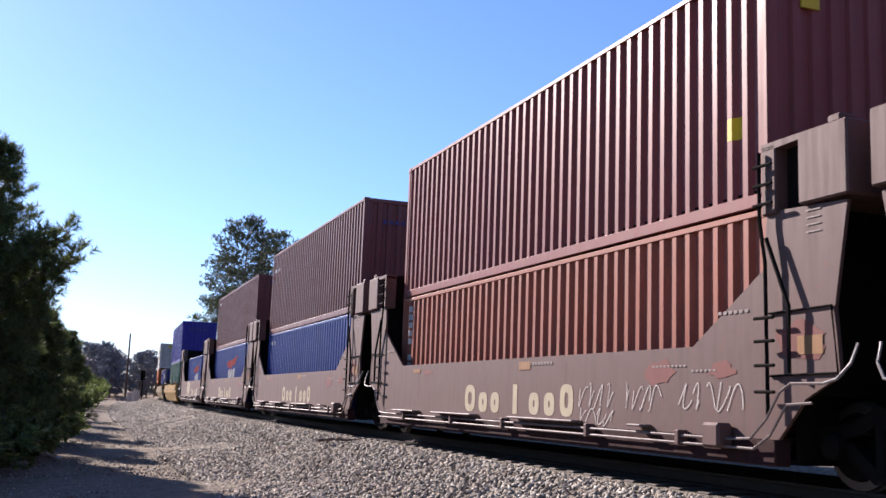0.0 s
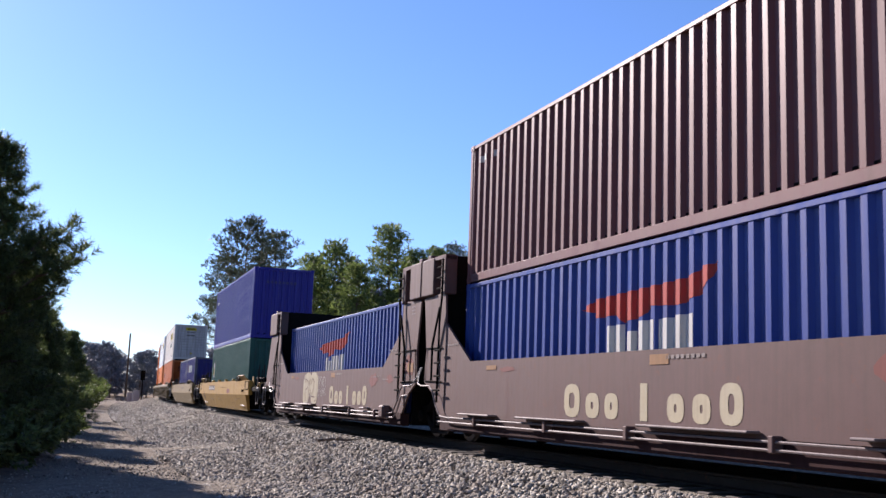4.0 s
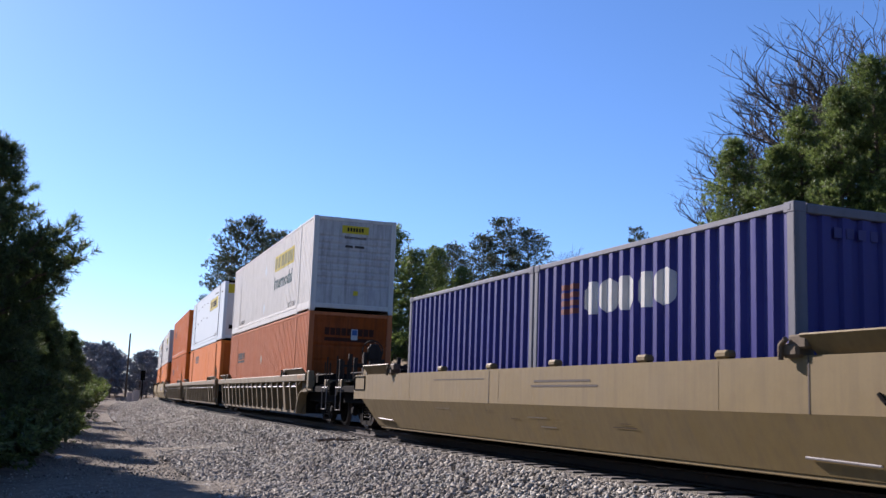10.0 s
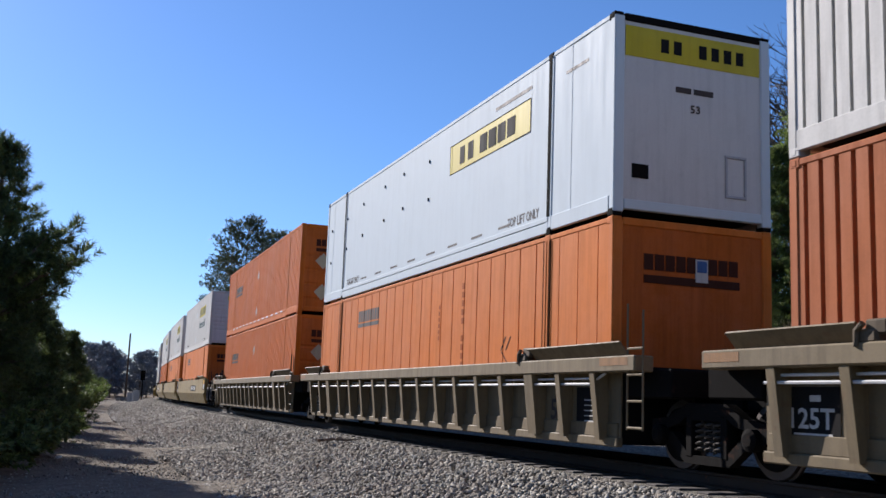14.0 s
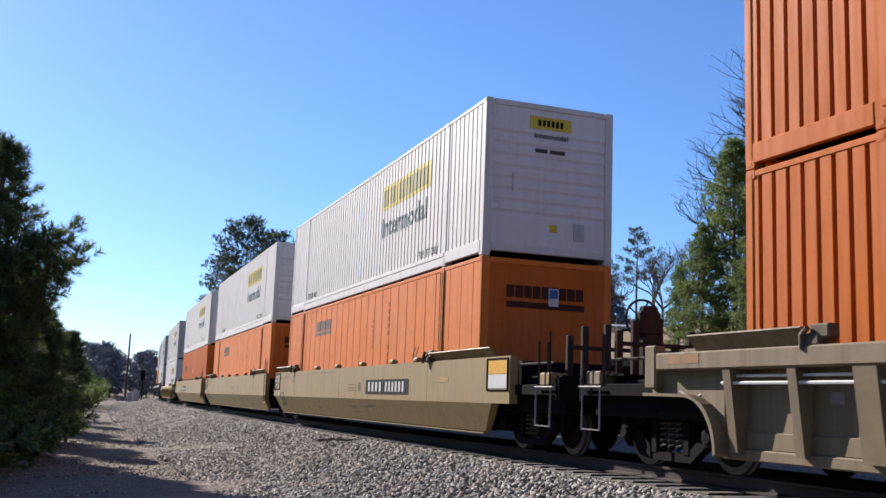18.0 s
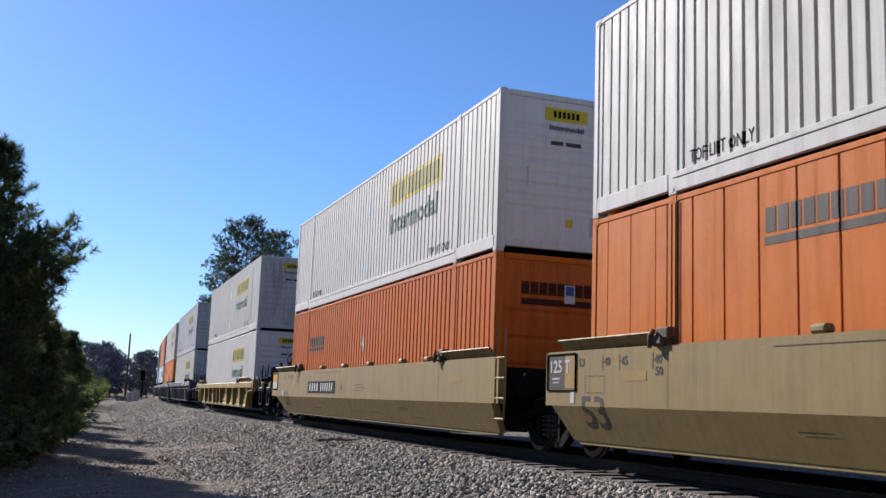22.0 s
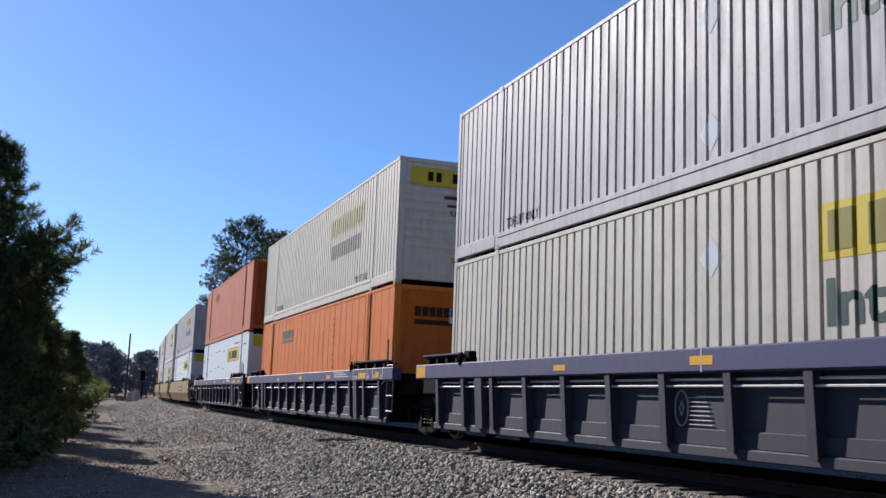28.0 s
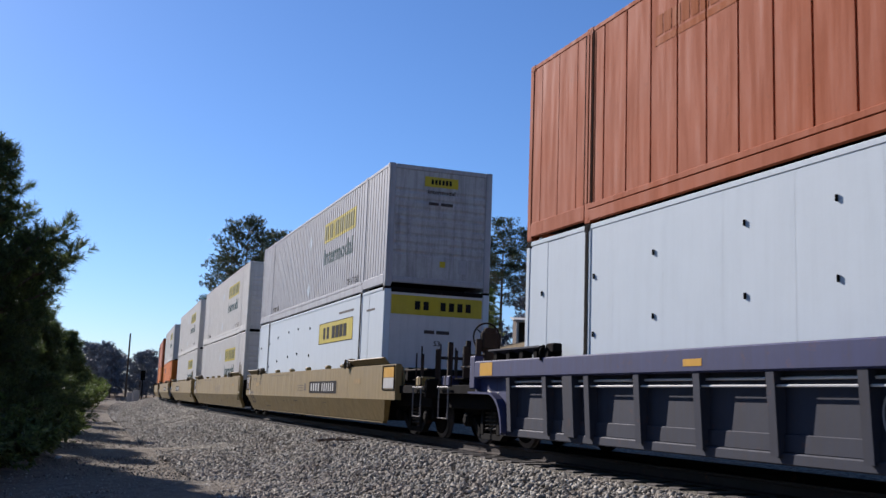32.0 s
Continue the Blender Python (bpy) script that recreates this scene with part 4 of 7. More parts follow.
        bars(bm, [[(ex + 0.13 * math.cos(a * 0.35), y - 0.006, 0.74 + 0.20 * math.sin(a * 0.35)) for a in range(19)]], 0.010)
        bars(bm, [[(ex, y - 0.006, 0.66), (ex + 0.04, y - 0.006, 0.74), (ex, y - 0.006, 0.82), (ex - 0.04, y - 0.006, 0.74), (ex, y - 0.006, 0.66)]], 0.010)
        for k in range(7):
            bars(bm, [[(ex + 0.15, y - 0.012, 0.56 + k * 0.05), (ex + 0.60 - 0.02 * k, y - 0.012, 0.56 + k * 0.05)]], 0.006)
        part("emblem", bm, GREY_WHITE, root, "pale faded emblem")
    elif style == "gold":
        side_rects(root, BLACK_MARK, [(-5.26, -2.99, 0.54, 0.78)], y - 0.03, "number_plate", "black number patch")
        side_blocks(root, WHITE_MARK, -5.1, -3.1, 0.58, 0.16, BAR_WORD, y - 0.034, "number_bar")
        side_text(root, "53", GREY_MARK, -0.86, -0.48, 0.54, 0.27, y - 0.004)
        side_rects(root, YELLOW_MARK, [(2.6, 3.2, z0 + 0.05, z0 + 0.18), (0.1, 0.5, z0 + 0.06, z0 + 0.15)], yc, "marking", "yellow patch")
        side_rects(root, BLACK_MARK, [(5.02, 5.36, 0.50, 0.76)], y - 0.004, "data_plate", "dark data plate")
        side_rects(root, WHITE_MARK, [(5.05, 5.17, 0.60, 0.73), (5.21, 5.33, 0.60, 0.73), (5.05, 5.33, 0.53, 0.57)], y - 0.008, "stripe")
    else:
        side_text(root, "53", GREY_MARK, 6.42, 6.86, 0.52, 0.30, y - 0.004)
        side_rects(root, DULL_AMBER, [(8.3, 9.0, z1 - 0.12, z1 - 0.02), (-9.1, -8.5, z1 - 0.13, z1 - 0.03)], yc, "marking", "faded amber patch")
        side_rects(root, BLACK_MARK, [(-8.05, -7.35, 0.36, 0.98)] + ([(7.22, 7.92, 0.36, 0.98)] if front == "joint" else []) if style == "tan" else [(-5.95, -5.70, 0.62, 0.80)], y - 0.006, "number_plate", "dark data panel")
        if style == "tan":
            side_text(root, "125T", WHITE_MARK, -8.02, -7.42, 0.58, 0.20, y - 0.012)
            side_rects(root, WHITE_MARK, [(-7.98, -7.45, 0.52, 0.54), (-7.9, -7.5, 0.44, 0.47), (-7.85, -7.55, 0.405, 0.42), (-7.75, -7.6, 0.84, 0.90)] + ([(7.45, 7.85, 0.45 + 0.07 * k, 0.465 + 0.07 * k) for k in range(6)] if front == "joint" else []), y - 0.012, "stripe")
        else:
            side_rects(root, FADED_MARK, [(-6.78, -6.60, 0.82, 0.93), (-4.75, -4.25, 0.76, 0.84), (-4.75, -4.25, 0.64, 0.72)], y - 0.006, "data_plate", "small pale data plate")
    return root


def smooth_car(u, xf, xr, front, rear, mat, hw, top, crease, bottom, label, style, number=""):
    tan = style == "tan"
    ext_f, ext_r = 0.38 if front == "joint" else 1.45, 1.45 if rear == "end" else 0.50
    low_f, low_r = 0.12 if front == "joint" else 0.75, 0.75 if rear == "end" else 0.30
    """Side sills folded once along their length: the upper half stands upright, the lower half leans in."""
    root = car_root(label)
    for s in (-1, 1):
        bm = bmesh.new()
        yo, yi, yl = s * 1.52, s * 1.38, s * 1.30
        x0, x1 = -hw - ext_r, hw + ext_f
        # upper plate
        prism(bm, [(x0, crease), (x1, crease), (x1, top), (x0, top)], "y", *sorted((yo, yi)))
        bmesh.ops.bevel(bm, geom=[e for e in bm.edges if abs(e.verts[0].co.z - e.verts[1].co.z) < 1e-4 and e.verts[0].co.z > top - 0.01], offset=0.02, segments=2, affect="EDGES")
        part("upper_side", bm, mat, root)
        bm = bmesh.new()
        v = [bm.verts.new(c) for c in ((-hw - low_r, yo, crease), (hw + low_f, yo, crease), (hw + 0.02, yl, bottom), (-hw - 0.02, yl, bottom))]
        w = [bm.verts.new(c) for c in ((-hw - low_r, yi, crease), (hw + low_f, yi, crease), (hw + 0.02, yl - s * 0.1, bottom), (-hw - 0.02, yl - s * 0.1, bottom))]
        fs = [bm.faces.new(v), bm.faces.new(w[::-1])] + [bm.faces.new((v[i], v[(i + 1) % 4], w[(i + 1) % 4], w[i])) for i in range(4)]
        bmesh.ops.recalc_face_normals(bm, faces=fs)
        part("lower_side", bm, mat, root)
        bm = bmesh.new()
        y0, y1 = sorted((s * 1.285, s * 1.18))
        rbox(bm, -hw + 0.1, hw - 0.1, y0, y1, bottom - 0.05, bottom + 0.01, 0.01)
        part("bottom_flange", bm, mat, root)
        # framed plate at each end of the sill
        for d in (-1, 1):
            bm = bmesh.new()
            ee = ext_f if d > 0 else ext_r
            if d > 0 and front == "joint":
                continue
            xa, xb = sorted((d * (hw + ee - 0.90), d * (hw + ee - 0.05)))
            y0, y1 = sorted((s * 1.50, s * 1.54))
            za, zb = crease + 0.20, top - 0.03
            for q in ((xa, xb, za, za + 0.022), (xa, xb, zb - 0.022, zb), (xa, xa + 0.022, za, zb), (xb - 0.022, xb, za, zb)):
                rbox(bm, q[0], q[1], y0, y1, q[2], q[3], 0.006)
            part("plate_frame", bm, SEAM, root)
    well_basin(root, hw, 1.30, bottom + 0.02, top - 0.15)
    top_guides(root, (hw - 2.2, hw + (0.1 if front == "joint" else 0.75)) if tan else (hw - 1.05, hw + 0.40), (-hw - (0.75 if rear == "end" else 0.05), -hw + 2.3) if tan else (-hw - 0.60, -hw + 1.3), top, mat, True, 0.14 if tan else 0.19)
    # rod and handle on the face of the sill
    if not tan:
        bm = bmesh.new()
        bars(bm, [[(hw - 0.10, -1.54, top - 0.36), (hw, -1.56, top - 0.44), (hw + 0.1, -1.55, top - 0.40), (hw + 0.22, -1.57, top - 0.43), (hw + 0.32, -1.54, top - 0.36)]], 0.022)
        part("handle", bm, UNDER, root)
    yl = lambda z: -1.52 + (crease - z) / (crease - bottom) * 0.22 - 0.006
    for a, b in () if tan else ((hw - 1.2, hw - 0.25), (-hw + 0.2, -hw + 1.2)):
        bm = bmesh.new()
        bars(bm, [[(a, yl(bottom + 0.16) - 0.02, bottom + 0.16), (b, yl(bottom + 0.14) - 0.02, bottom + 0.14)]], 0.014)
        part("grab_bar", bm, PALE_PIPE, root)
    for x in (-3.4, -1.1, 1.2, 3.6, 5.2):
        slab(root, "stop", mat, x - 0.12, x + 0.12, -1.50, -1.36, top + 0.002, top + 0.10, 0.03)
    finish_ends(root, u, hw + 0.55, xf, xr, front, rear, mat, top)
    y = -1.5245
    rs = random.Random(int(u * 10))
    for k in range(7):
        x = rs.uniform(-hw + 1.5, hw - 1.0)
        a, b = rs.uniform(0.25, 0.9), rs.uniform(0.006, 0.02)
        z = rs.uniform(0.36, 0.60)
        bm = bmesh.new()
        for q in ((x, z), (x + a, z), (x + a, z + b), (x, z + b)):
            bm.verts.new((q[0], yl(q[1]) - 0.002, q[1]))
        bm.faces.new(bm.verts[:])
        part("scuff", bm, GREY_MARK if k % 3 else PALE_PIPE, root)
    for x in (-hw + 2.6, -0.6, hw - 2.4):
        slab(root, "weld_seam", mat, x - 0.006, x + 0.006, -1.519, -1.5225, crease + 0.02, top - 0.03, 0.001)
    ym = top - 0.17
    if style == "sand":
        side_rects(root, GREY_MARK, [(0.6, 2.6, 0.98, 1.01), (0.7, 2.4, 1.05, 1.08), (-1.0, -0.98, 0.72, top), (6.6, 6.62, 0.72, top), (-3.6, -1.2, top - 0.16, top - 0.145)], y, "faded_marking")
    elif style == "yellow":
        side_rects(root, GREY_MARK, [(-4.31, -1.98, 0.89, 1.11)], y, "number_plate", "faded number patch")
        side_blocks(root, WHITE_MARK, -4.2, -2.1, 0.93, 0.14, BAR_WORD, y - 0.004, "number_bar")
        side_rects(root, DULL_RED, [(2.2, 3.2, 0.76, 0.98)], y, "faded_patch")
        side_rects(root, SEAM, [(0.2, 2.2, top - 0.26, top - 0.245), (6.6, 6.62, 0.72, top)], y, "panel_joint")
        flat = bmesh.new()
        letters(flat, "40", -hw + 0.42, -hw + 0.98, 0.40, 0.42, 0.02)
        bmesh.ops.bisect_plane(flat, geom=flat.verts[:] + flat.edges[:] + flat.faces[:], plane_co=(0, 0, crease), plane_no=(0, 0, 1))
        for v in flat.verts:
            v.co.y = yl(v.co.z) if v.co.z < crease else y
        part("lettering", flat, GREY_MARK, root)
    else:
        px = {"B": 1.85, "A": -4.67}.get(number)
        if px is not None:
            side_rects(root, BLACK_MARK, [(px, px + 3.1, 0.83, 1.15)], y, "number_plate", "dark number patch")
            side_blocks(root, WHITE_MARK, px + 0.2, px + 2.9, 0.89, 0.21, BAR_WORD, y - 0.004, "number_bar")
            side_text(root, number, GREY_MARK, px + (3.60 if px < 0 else -0.62), px + (3.80 if px < 0 else -0.42), 0.90, 0.20, y)
        else:
            side_rects(root, FADED_PATCH, [(0.94 + 0.58 * i, 1.40 + 0.58 * i, 0.76, 1.16) for i in range(3)], y, "faded_patch", "faded violet lettering block")
        flat = bmesh.new()
        letters(flat, "53", -hw + 0.53, -hw + 1.15, 0.44, 0.42, 0.008)
        bmesh.ops.bisect_plane(flat, geom=flat.verts[:] + flat.edges[:] + flat.faces[:], plane_co=(0, 0, crease), plane_no=(0, 0, 1))
        for word, dx in (("53", 0.06), ("48", 0.74), ("45", 1.16), ("40", 1.92), ("50", 1.94)):
            side_text(root, word, GREY_MARK, -hw + 0.40 + dx, -hw + 0.56 + dx, top - (0.22 if word != "50" else 0.36), 0.11, y, "lettering", "small faded number")
        side_rects(root, GREY_MARK, [(-hw + 0.40 + dx, -hw + 0.415 + dx, top - 0.28, top - 0.08) for dx in (0.70, 1.12, 1.88)] + [(-hw + 0.65, -hw + 1.15, 0.90, 0.905), (-hw + 0.65, -hw + 1.15, 1.12, 1.125), (-hw + 0.65, -hw + 0.655, 0.90, 1.12), (-hw + 1.15, -hw + 1.155, 0.90, 1.125)], y, "marking")
        side_rects(root, WHITE_MARK, [(-hw + 0.24, -hw + 0.36, 0.76, 0.92)], y - 0.002, "data_plate", "small white data plate")
        for v in flat.verts:
            v.co.y = yl(min(v.co.z, crease)) if v.co.z < crease else y
        part("lettering", flat, GREY_MARK, root)
        p0, p1 = -hw - ext_r + 0.11, -hw - ext_r + 0.85
        if number == "A":
            side_rects(root, WHITE_MARK, [(p0, p1, crease + 0.24, 1.18)], y, "data_plate", "pale data plate")
            side_rects(root, AMBER_MARK, [(p0, p1, 1.19, top - 0.06)], y, "data_plate", "amber plate")
        else:
            side_rects(root, GREY_MARK, [(p0, p0 + 0.46, crease + 0.24, top - 0.06)], y, "data_plate", "dark data plate")
            side_rects(root, AMBER_FAINT, [(p0 + 0.465, p1, crease + 0.24, top - 0.06)], y, "data_plate", "worn amber plate")
            side_text(root, "125 T", WHITE_MARK, p0 + 0.05, p0 + 0.62, top - 0.30, 0.18, y - 0.004)
            side_rects(root, WHITE_MARK, [(p0 + 0.10, p0 + 0.32, 1.08, 1.10), (p0 + 0.12, p0 + 0.30, 1.03, 1.045)], y - 0.004, "stripe")
        if front == "end":
            side_rects(root, WHITE_MARK, [(hw + 0.60, hw + 1.34, crease + 0.24, 1.18)], y, "data_plate", "pale data plate")
            side_rects(root, AMBER_MARK, [(hw + 0.60, hw + 1.34, 1.19, top - 0.06)], y, "data_plate", "amber plate")
        side_rects(root, AMBER_FAINT, [(-hw + 1.62, -hw + 2.15, top - 0.42, top - 0.30), (6.6, 7.2, top - 0.4, top - 0.3)], y, "marking", "worn amber patch")
        side_rects(root, GREY_MARK, [(0.3, 1.1, 0.90, 0.915), (0.3, 1.1, 0.97, 0.985), (0.3, 1.0, 1.04, 1.055), (-4.0, -1.0, top - 0.10, top - 0.09)], y, "marking")
    return root


def stroke(bm, pts, w):
    """A flat painted stroke through points that lie on one side of a car."""
    for p, q in zip(pts, pts[1:]):
        d = Vector((q[0] - p[0], 0, q[2] - p[2]))
        n = Vector((-d.z, 0, d.x)).normalized() * w
        e = d.normalized() * w * 0.6
        a, b = Vector(p) - e, Vector(q) + e
        bm.faces.new([bm.verts.new(c) for c in (a - n, b - n, b + n, a + n)])


def letter_ring(bm, a, b, z, h):
    """A plain eight-sided ring in the place of a letter."""
    def ring(k):
        cx, cz, rx, rz = (a + b) / 2, z + h / 2, (b - a) / 2 - k, h / 2 - k * 0.8
        return [bm.verts.new((cx + rx * math.copysign(abs(math.cos(q)) ** 0.7, math.cos(q)), 0, cz + rz * math.copysign(abs(math.sin(q)) ** 0.7, math.sin(q)))) for q in (i * math.pi / 8 + 0.01 for i in range(16))]
    o, i = ring(0.0), ring(0.145)
    for k in range(16):
        bm.faces.new((o[k], o[(k + 1) % 16], i[(k + 1) % 16], i[k]))


SILL_PIPE = paint("brown_grey_pipe", (0.235, 0.185, 0.175), 0.55, 0.5, 0.2)
SILL_RED = paint("dark_red_sill", (0.055, 0.022, 0.022), 0.8, 0.5, 0.2, (0.03, 0.02, 0.017), gloss=0.1)


def bulkhead_car(u, xf, xr, rear_end, label, tags=0):
    """A low-floored articulated unit with tall bulkheads at both ends."""
    root = car_root(label)
    mat = CAR_BROWN
    outline = [(-6.55, 0.46), (6.55, 0.46), (6.95, 0.86), (7.42, 1.08), (7.36, 1.70), (7.55, 2.68), (6.42, 2.74), (6.36, 2.16), (5.12, 1.42),
               (-5.12, 1.42), (-6.36, 2.16), (-6.42, 2.74), (-7.55, 2.68), (-7.36, 1.70), (-7.42, 1.08), (-6.95, 0.86)]
    if rear_end:
        outline[12:15] = [(-8.02, 2.68), (-8.36, 1.74), (-8.56, 1.40), (-8.45, 1.06), (-7.2, 0.98)]
    for s in (-1, 1):
        bm = bmesh.new()
        prism(bm, outline, "y", *sorted((s * 1.50, s * 1.46)))
        part("side_plate", bm, mat, root)
        bm = bmesh.new()
        y0, y1 = sorted((s * 1.50, s * 1.30))
        rbox(bm, -6.5, 6.5, y0, y1, 0.20, 0.46, 0.015)
        part("lower_sill", bm, SILL_RED, root)
        for a, b in ((-5.2, -3.9), (-2.9, -1.0), (0.5, 2.6), (4.0, 4.3)):
            slab(root, "step_board", SILL_PIPE, a, b, s * 1.505, s * 1.68, 0.505, 0.535, 0.01, "dull step board")
        bm = bmesh.new()
        y = s * 1.60
        half_run = [(0.0, 0.44), (5.9, 0.44), (6.25, 0.46), (6.50, 0.66), (6.70, 0.92), (6.86, 1.0), (7.30, 1.0)]
        bars(bm, [[(-a, y, z) for a, z in half_run[::-1]] + [(a, y, z) for a, z in half_run[1:]], [(-6.3, y, 0.36), (6.3, y, 0.36), (6.55, y, 0.50), (6.80, y, 0.80), (7.15, y, 0.82)]], 0.015)
        part("train_pipe", bm, SILL_PIPE, root, "dull pipe along the sill")
        for d in (-1, 1):
            bm = bmesh.new()
            bars(bm, [[(d * 7.30, y, 1.0), (d * 7.48, y, 1.04), (d * 7.60, y - s * 0.05, 1.18), (d * 7.62, y - s * 0.12, 1.36)]], 0.014)
            part("air_hose", bm, PALE_PIPE, root, "pale air hose")
        for x in (-4.6, -2.0, 0.2, 2.9, 5.0):
            slab(root, "pipe_bracket", mat, x - 0.04, x + 0.04, s * 1.505, s * 1.64, 0.33, 0.50, 0.01)
        slab(root, "junction_box", mat, 5.55, 5.85, s * 1.505, s * 1.70, 0.34, 0.60, 0.03)
    for d in (-1, 1):
        # bulkhead head: a deep box across the car, open beside its post
        bm = bmesh.new()
        a, b = sorted((d * 6.95, d * (8.05 if rear_end and d < 0 else 7.62)))
        rbox(bm, a, b, -1.56, 1.56, 2.72, 3.44, 0.02)
        part("bulkhead_head", bm, mat, root)
        # near-black wall paints the shade of the open recess
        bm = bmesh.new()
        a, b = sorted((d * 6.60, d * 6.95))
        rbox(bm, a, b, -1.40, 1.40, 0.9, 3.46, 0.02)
        part("bulkhead", bm, UNDER, root, "bulkhead wall, recess shade in its colour")
        a, b = sorted((d * 6.38, d * 6.60))
        for s in (-1, 1):
            bm = bmesh.new()
            y0, y1 = sorted((s * 1.54, s * 1.30))
            rbox(bm, a, b, y0, y1, 2.7, 3.42, 0.015)
            aa, bb = sorted((d * 6.38, d * 7.60))
            prism(bm, [(aa, 3.40 if d < 0 else 3.36), (bb, 3.36 if d < 0 else 3.40), (bb, 3.44), (aa, 3.44)], "y", y0, y1)
            rbox(bm, *sorted((d * 7.30, d * 7.48)), *sorted((s * 1.5, s * 1.3)), 3.44, 3.53, 0.02)
            part("bulkhead_post", bm, mat, root)
        for s in (-1, 1):
            bm = bmesh.new()
            y = s * 1.58
            x0, x1 = d * 6.40, d * 6.44
            bars(bm, [[(x0, y, 3.35), (x0, y, 2.65), (d * 6.48, y, 2.2), (d * 6.50, y, 0.70)], [(d * 6.50, y, 2.45), (d * 6.82, y, 1.75), (d * 6.82, y, 1.1)]], 0.022)
            rails = part("ladder", bm, UNDER, root, "dark end ladder")
            for z in (3.2, 3.0, 2.8, 1.65, 1.42, 1.18, 0.92):
                bm = bmesh.new()
                bars(bm, [[(d * 6.33, y + s * 0.02, z), (d * 6.62, y + s * 0.02, z)]], 0.018)
                part("rung", bm, UNDER, rails)
            bm = bmesh.new()
            bars(bm, [[(d * 6.45, s * 1.515, 1.70), (d * 7.33, s * 1.515, 1.72), (d * 7.40, s * 1.515, 1.10), (d * 6.45, s * 1.515, 1.08)]], 0.012)
            part("grab_frame", bm, UNDER, root)
    well_basin(root, 6.6, 1.28, 0.22, 1.0)
    # noses over the shared trucks
    for d, xe in ((1, xf), (-1, xr)):
        bm = bmesh.new()
        a, b = sorted((d * 6.5, d * (xe - 0.05)))
        rbox(bm, a, b, -0.6, 0.6, 0.72, 1.1, 0.03)
        part("nose", bm, UNDER, root)
    add_truck(root, u, xf)
    if rear_end:
        end_platform(root, 7.45, xr, CAR_BROWN, -1, True, 1.4)
        add_truck(root, u, -(xr - 1.95))
    y = -1.5045
    if tags != 4:
        # plain letter-like blocks in the place of the owner's name
        for i, (a, b, h) in enumerate(((-1.63, -1.18, 0.45), (-1.02, -0.66, 0.33), (-0.52, -0.18, 0.33), (0.28, 0.72, 0.45), (0.92, 1.26, 0.33), (1.42, 1.76, 0.33), (1.92, 2.32, 0.45))):
            bm = bmesh.new()
            flat_rect(bm, a + 0.06, a + 0.22, 0.57, 0.57 + h) if i == 3 else letter_ring(bm, a, b, 0.57, h)
            for v in bm.verts:
                v.co.y = y
            part("letter_block", bm, CREAM_MARK, root, "worn cream block lettering")
    side_rects(root, DULL_RED, [(4.1, 4.75, 1.0, 1.30), (5.4, 5.9, 1.05, 1.25), (-3.9, -3.3, 1.22, 1.30), (6.5, 7.2, 1.2, 1.6)], y, "faded_patch", "faded red patch")
    side_rects(root, DULL_AMBER, [(0.55, 0.95, 1.24, 1.36), (-4.4, -4.0, 1.26, 1.33), (6.85, 7.2, 1.28, 1.46)], y - 0.003, "marking", "faded amber patch")
    side_rects(root, FADED_MARK, [(0.9 + 0.1 * k, 0.97 + 0.1 * k, 1.30, 1.345) for k in range(8)] + [(5.6 + 0.09 * k, 5.66 + 0.09 * k, 1.74, 1.775) for k in range(6)] + [(-6.2 + 0.09 * k, -6.14 + 0.09 * k, 1.72, 1.755) for k in range(6)] + [(7.0, 7.2, 2.44 + 0.07 * k, 2.455 + 0.07 * k) for k in range(4)] + [(4.3 + 0.08 * k, 4.35 + 0.08 * k, 1.20 - 0.06 * (k // 9), 1.225 - 0.06 * (k // 9)) for k in range(16) if k != 9], y - 0.003, "stripe")
    bm = bmesh.new()
    rng = random.Random(tags * 7 + 3)
    if tags in (1, 4):
        # looping spray-paint strokes
        for k, (x, w, n) in enumerate(((2.45, 0.95, 4), (3.62, 0.85, 4), (4.85, 1.15, 5)) if tags == 1 else ((-0.88, 0.42, 3), (-0.42, 0.40, 3))):
            for row in ((0,) if tags == 1 and k else (0, 1)):
                tall = 0.17 if row == 0 else 0.12
                mid = (0.86 if tags == 1 else 1.12) - 0.27 * row
                for j in range(n):
                    a0, b0 = rng.uniform(0.5, 2.5), rng.uniform(0, 6)
                    run = []
                    for q in range(15):
                        f = q / 14
                        run.append((x + w * (j + 0.15 + 0.8 * f + 0.30 * math.sin(a0 * 3 * f + b0)) / n, y - 0.004, mid + tall * math.sin(b0 + (4 + a0) * f) * (1 - 0.3 * f)))
                    stroke(bm, run, 0.0065)
        part("spray_tag", bm, WHITE_MARK, root, "white looping spray tags")
        bm = bmesh.new()
    if tags == 4:
        for x0, lean in ((-2.62, 0.12), (-1.72, -0.06)):
            flat_poly(bm, [(x0 + 0.40 + (0.46 + 0.05 * math.sin(3 * q)) * math.copysign(abs(math.cos(q)) ** 0.6, math.cos(q)) + lean * math.sin(q), 0.97 + 0.43 * math.copysign(abs(math.sin(q)) ** 0.65, math.sin(q))) for q in (i * math.pi / 12 for i in range(24))])
        for v in bm.verts:
            v.co.y = y - 0.002
        part("spray_piece", bm, CREAM_MARK, root, "cream bubble-shaped spray piece")
        bm = bmesh.new()
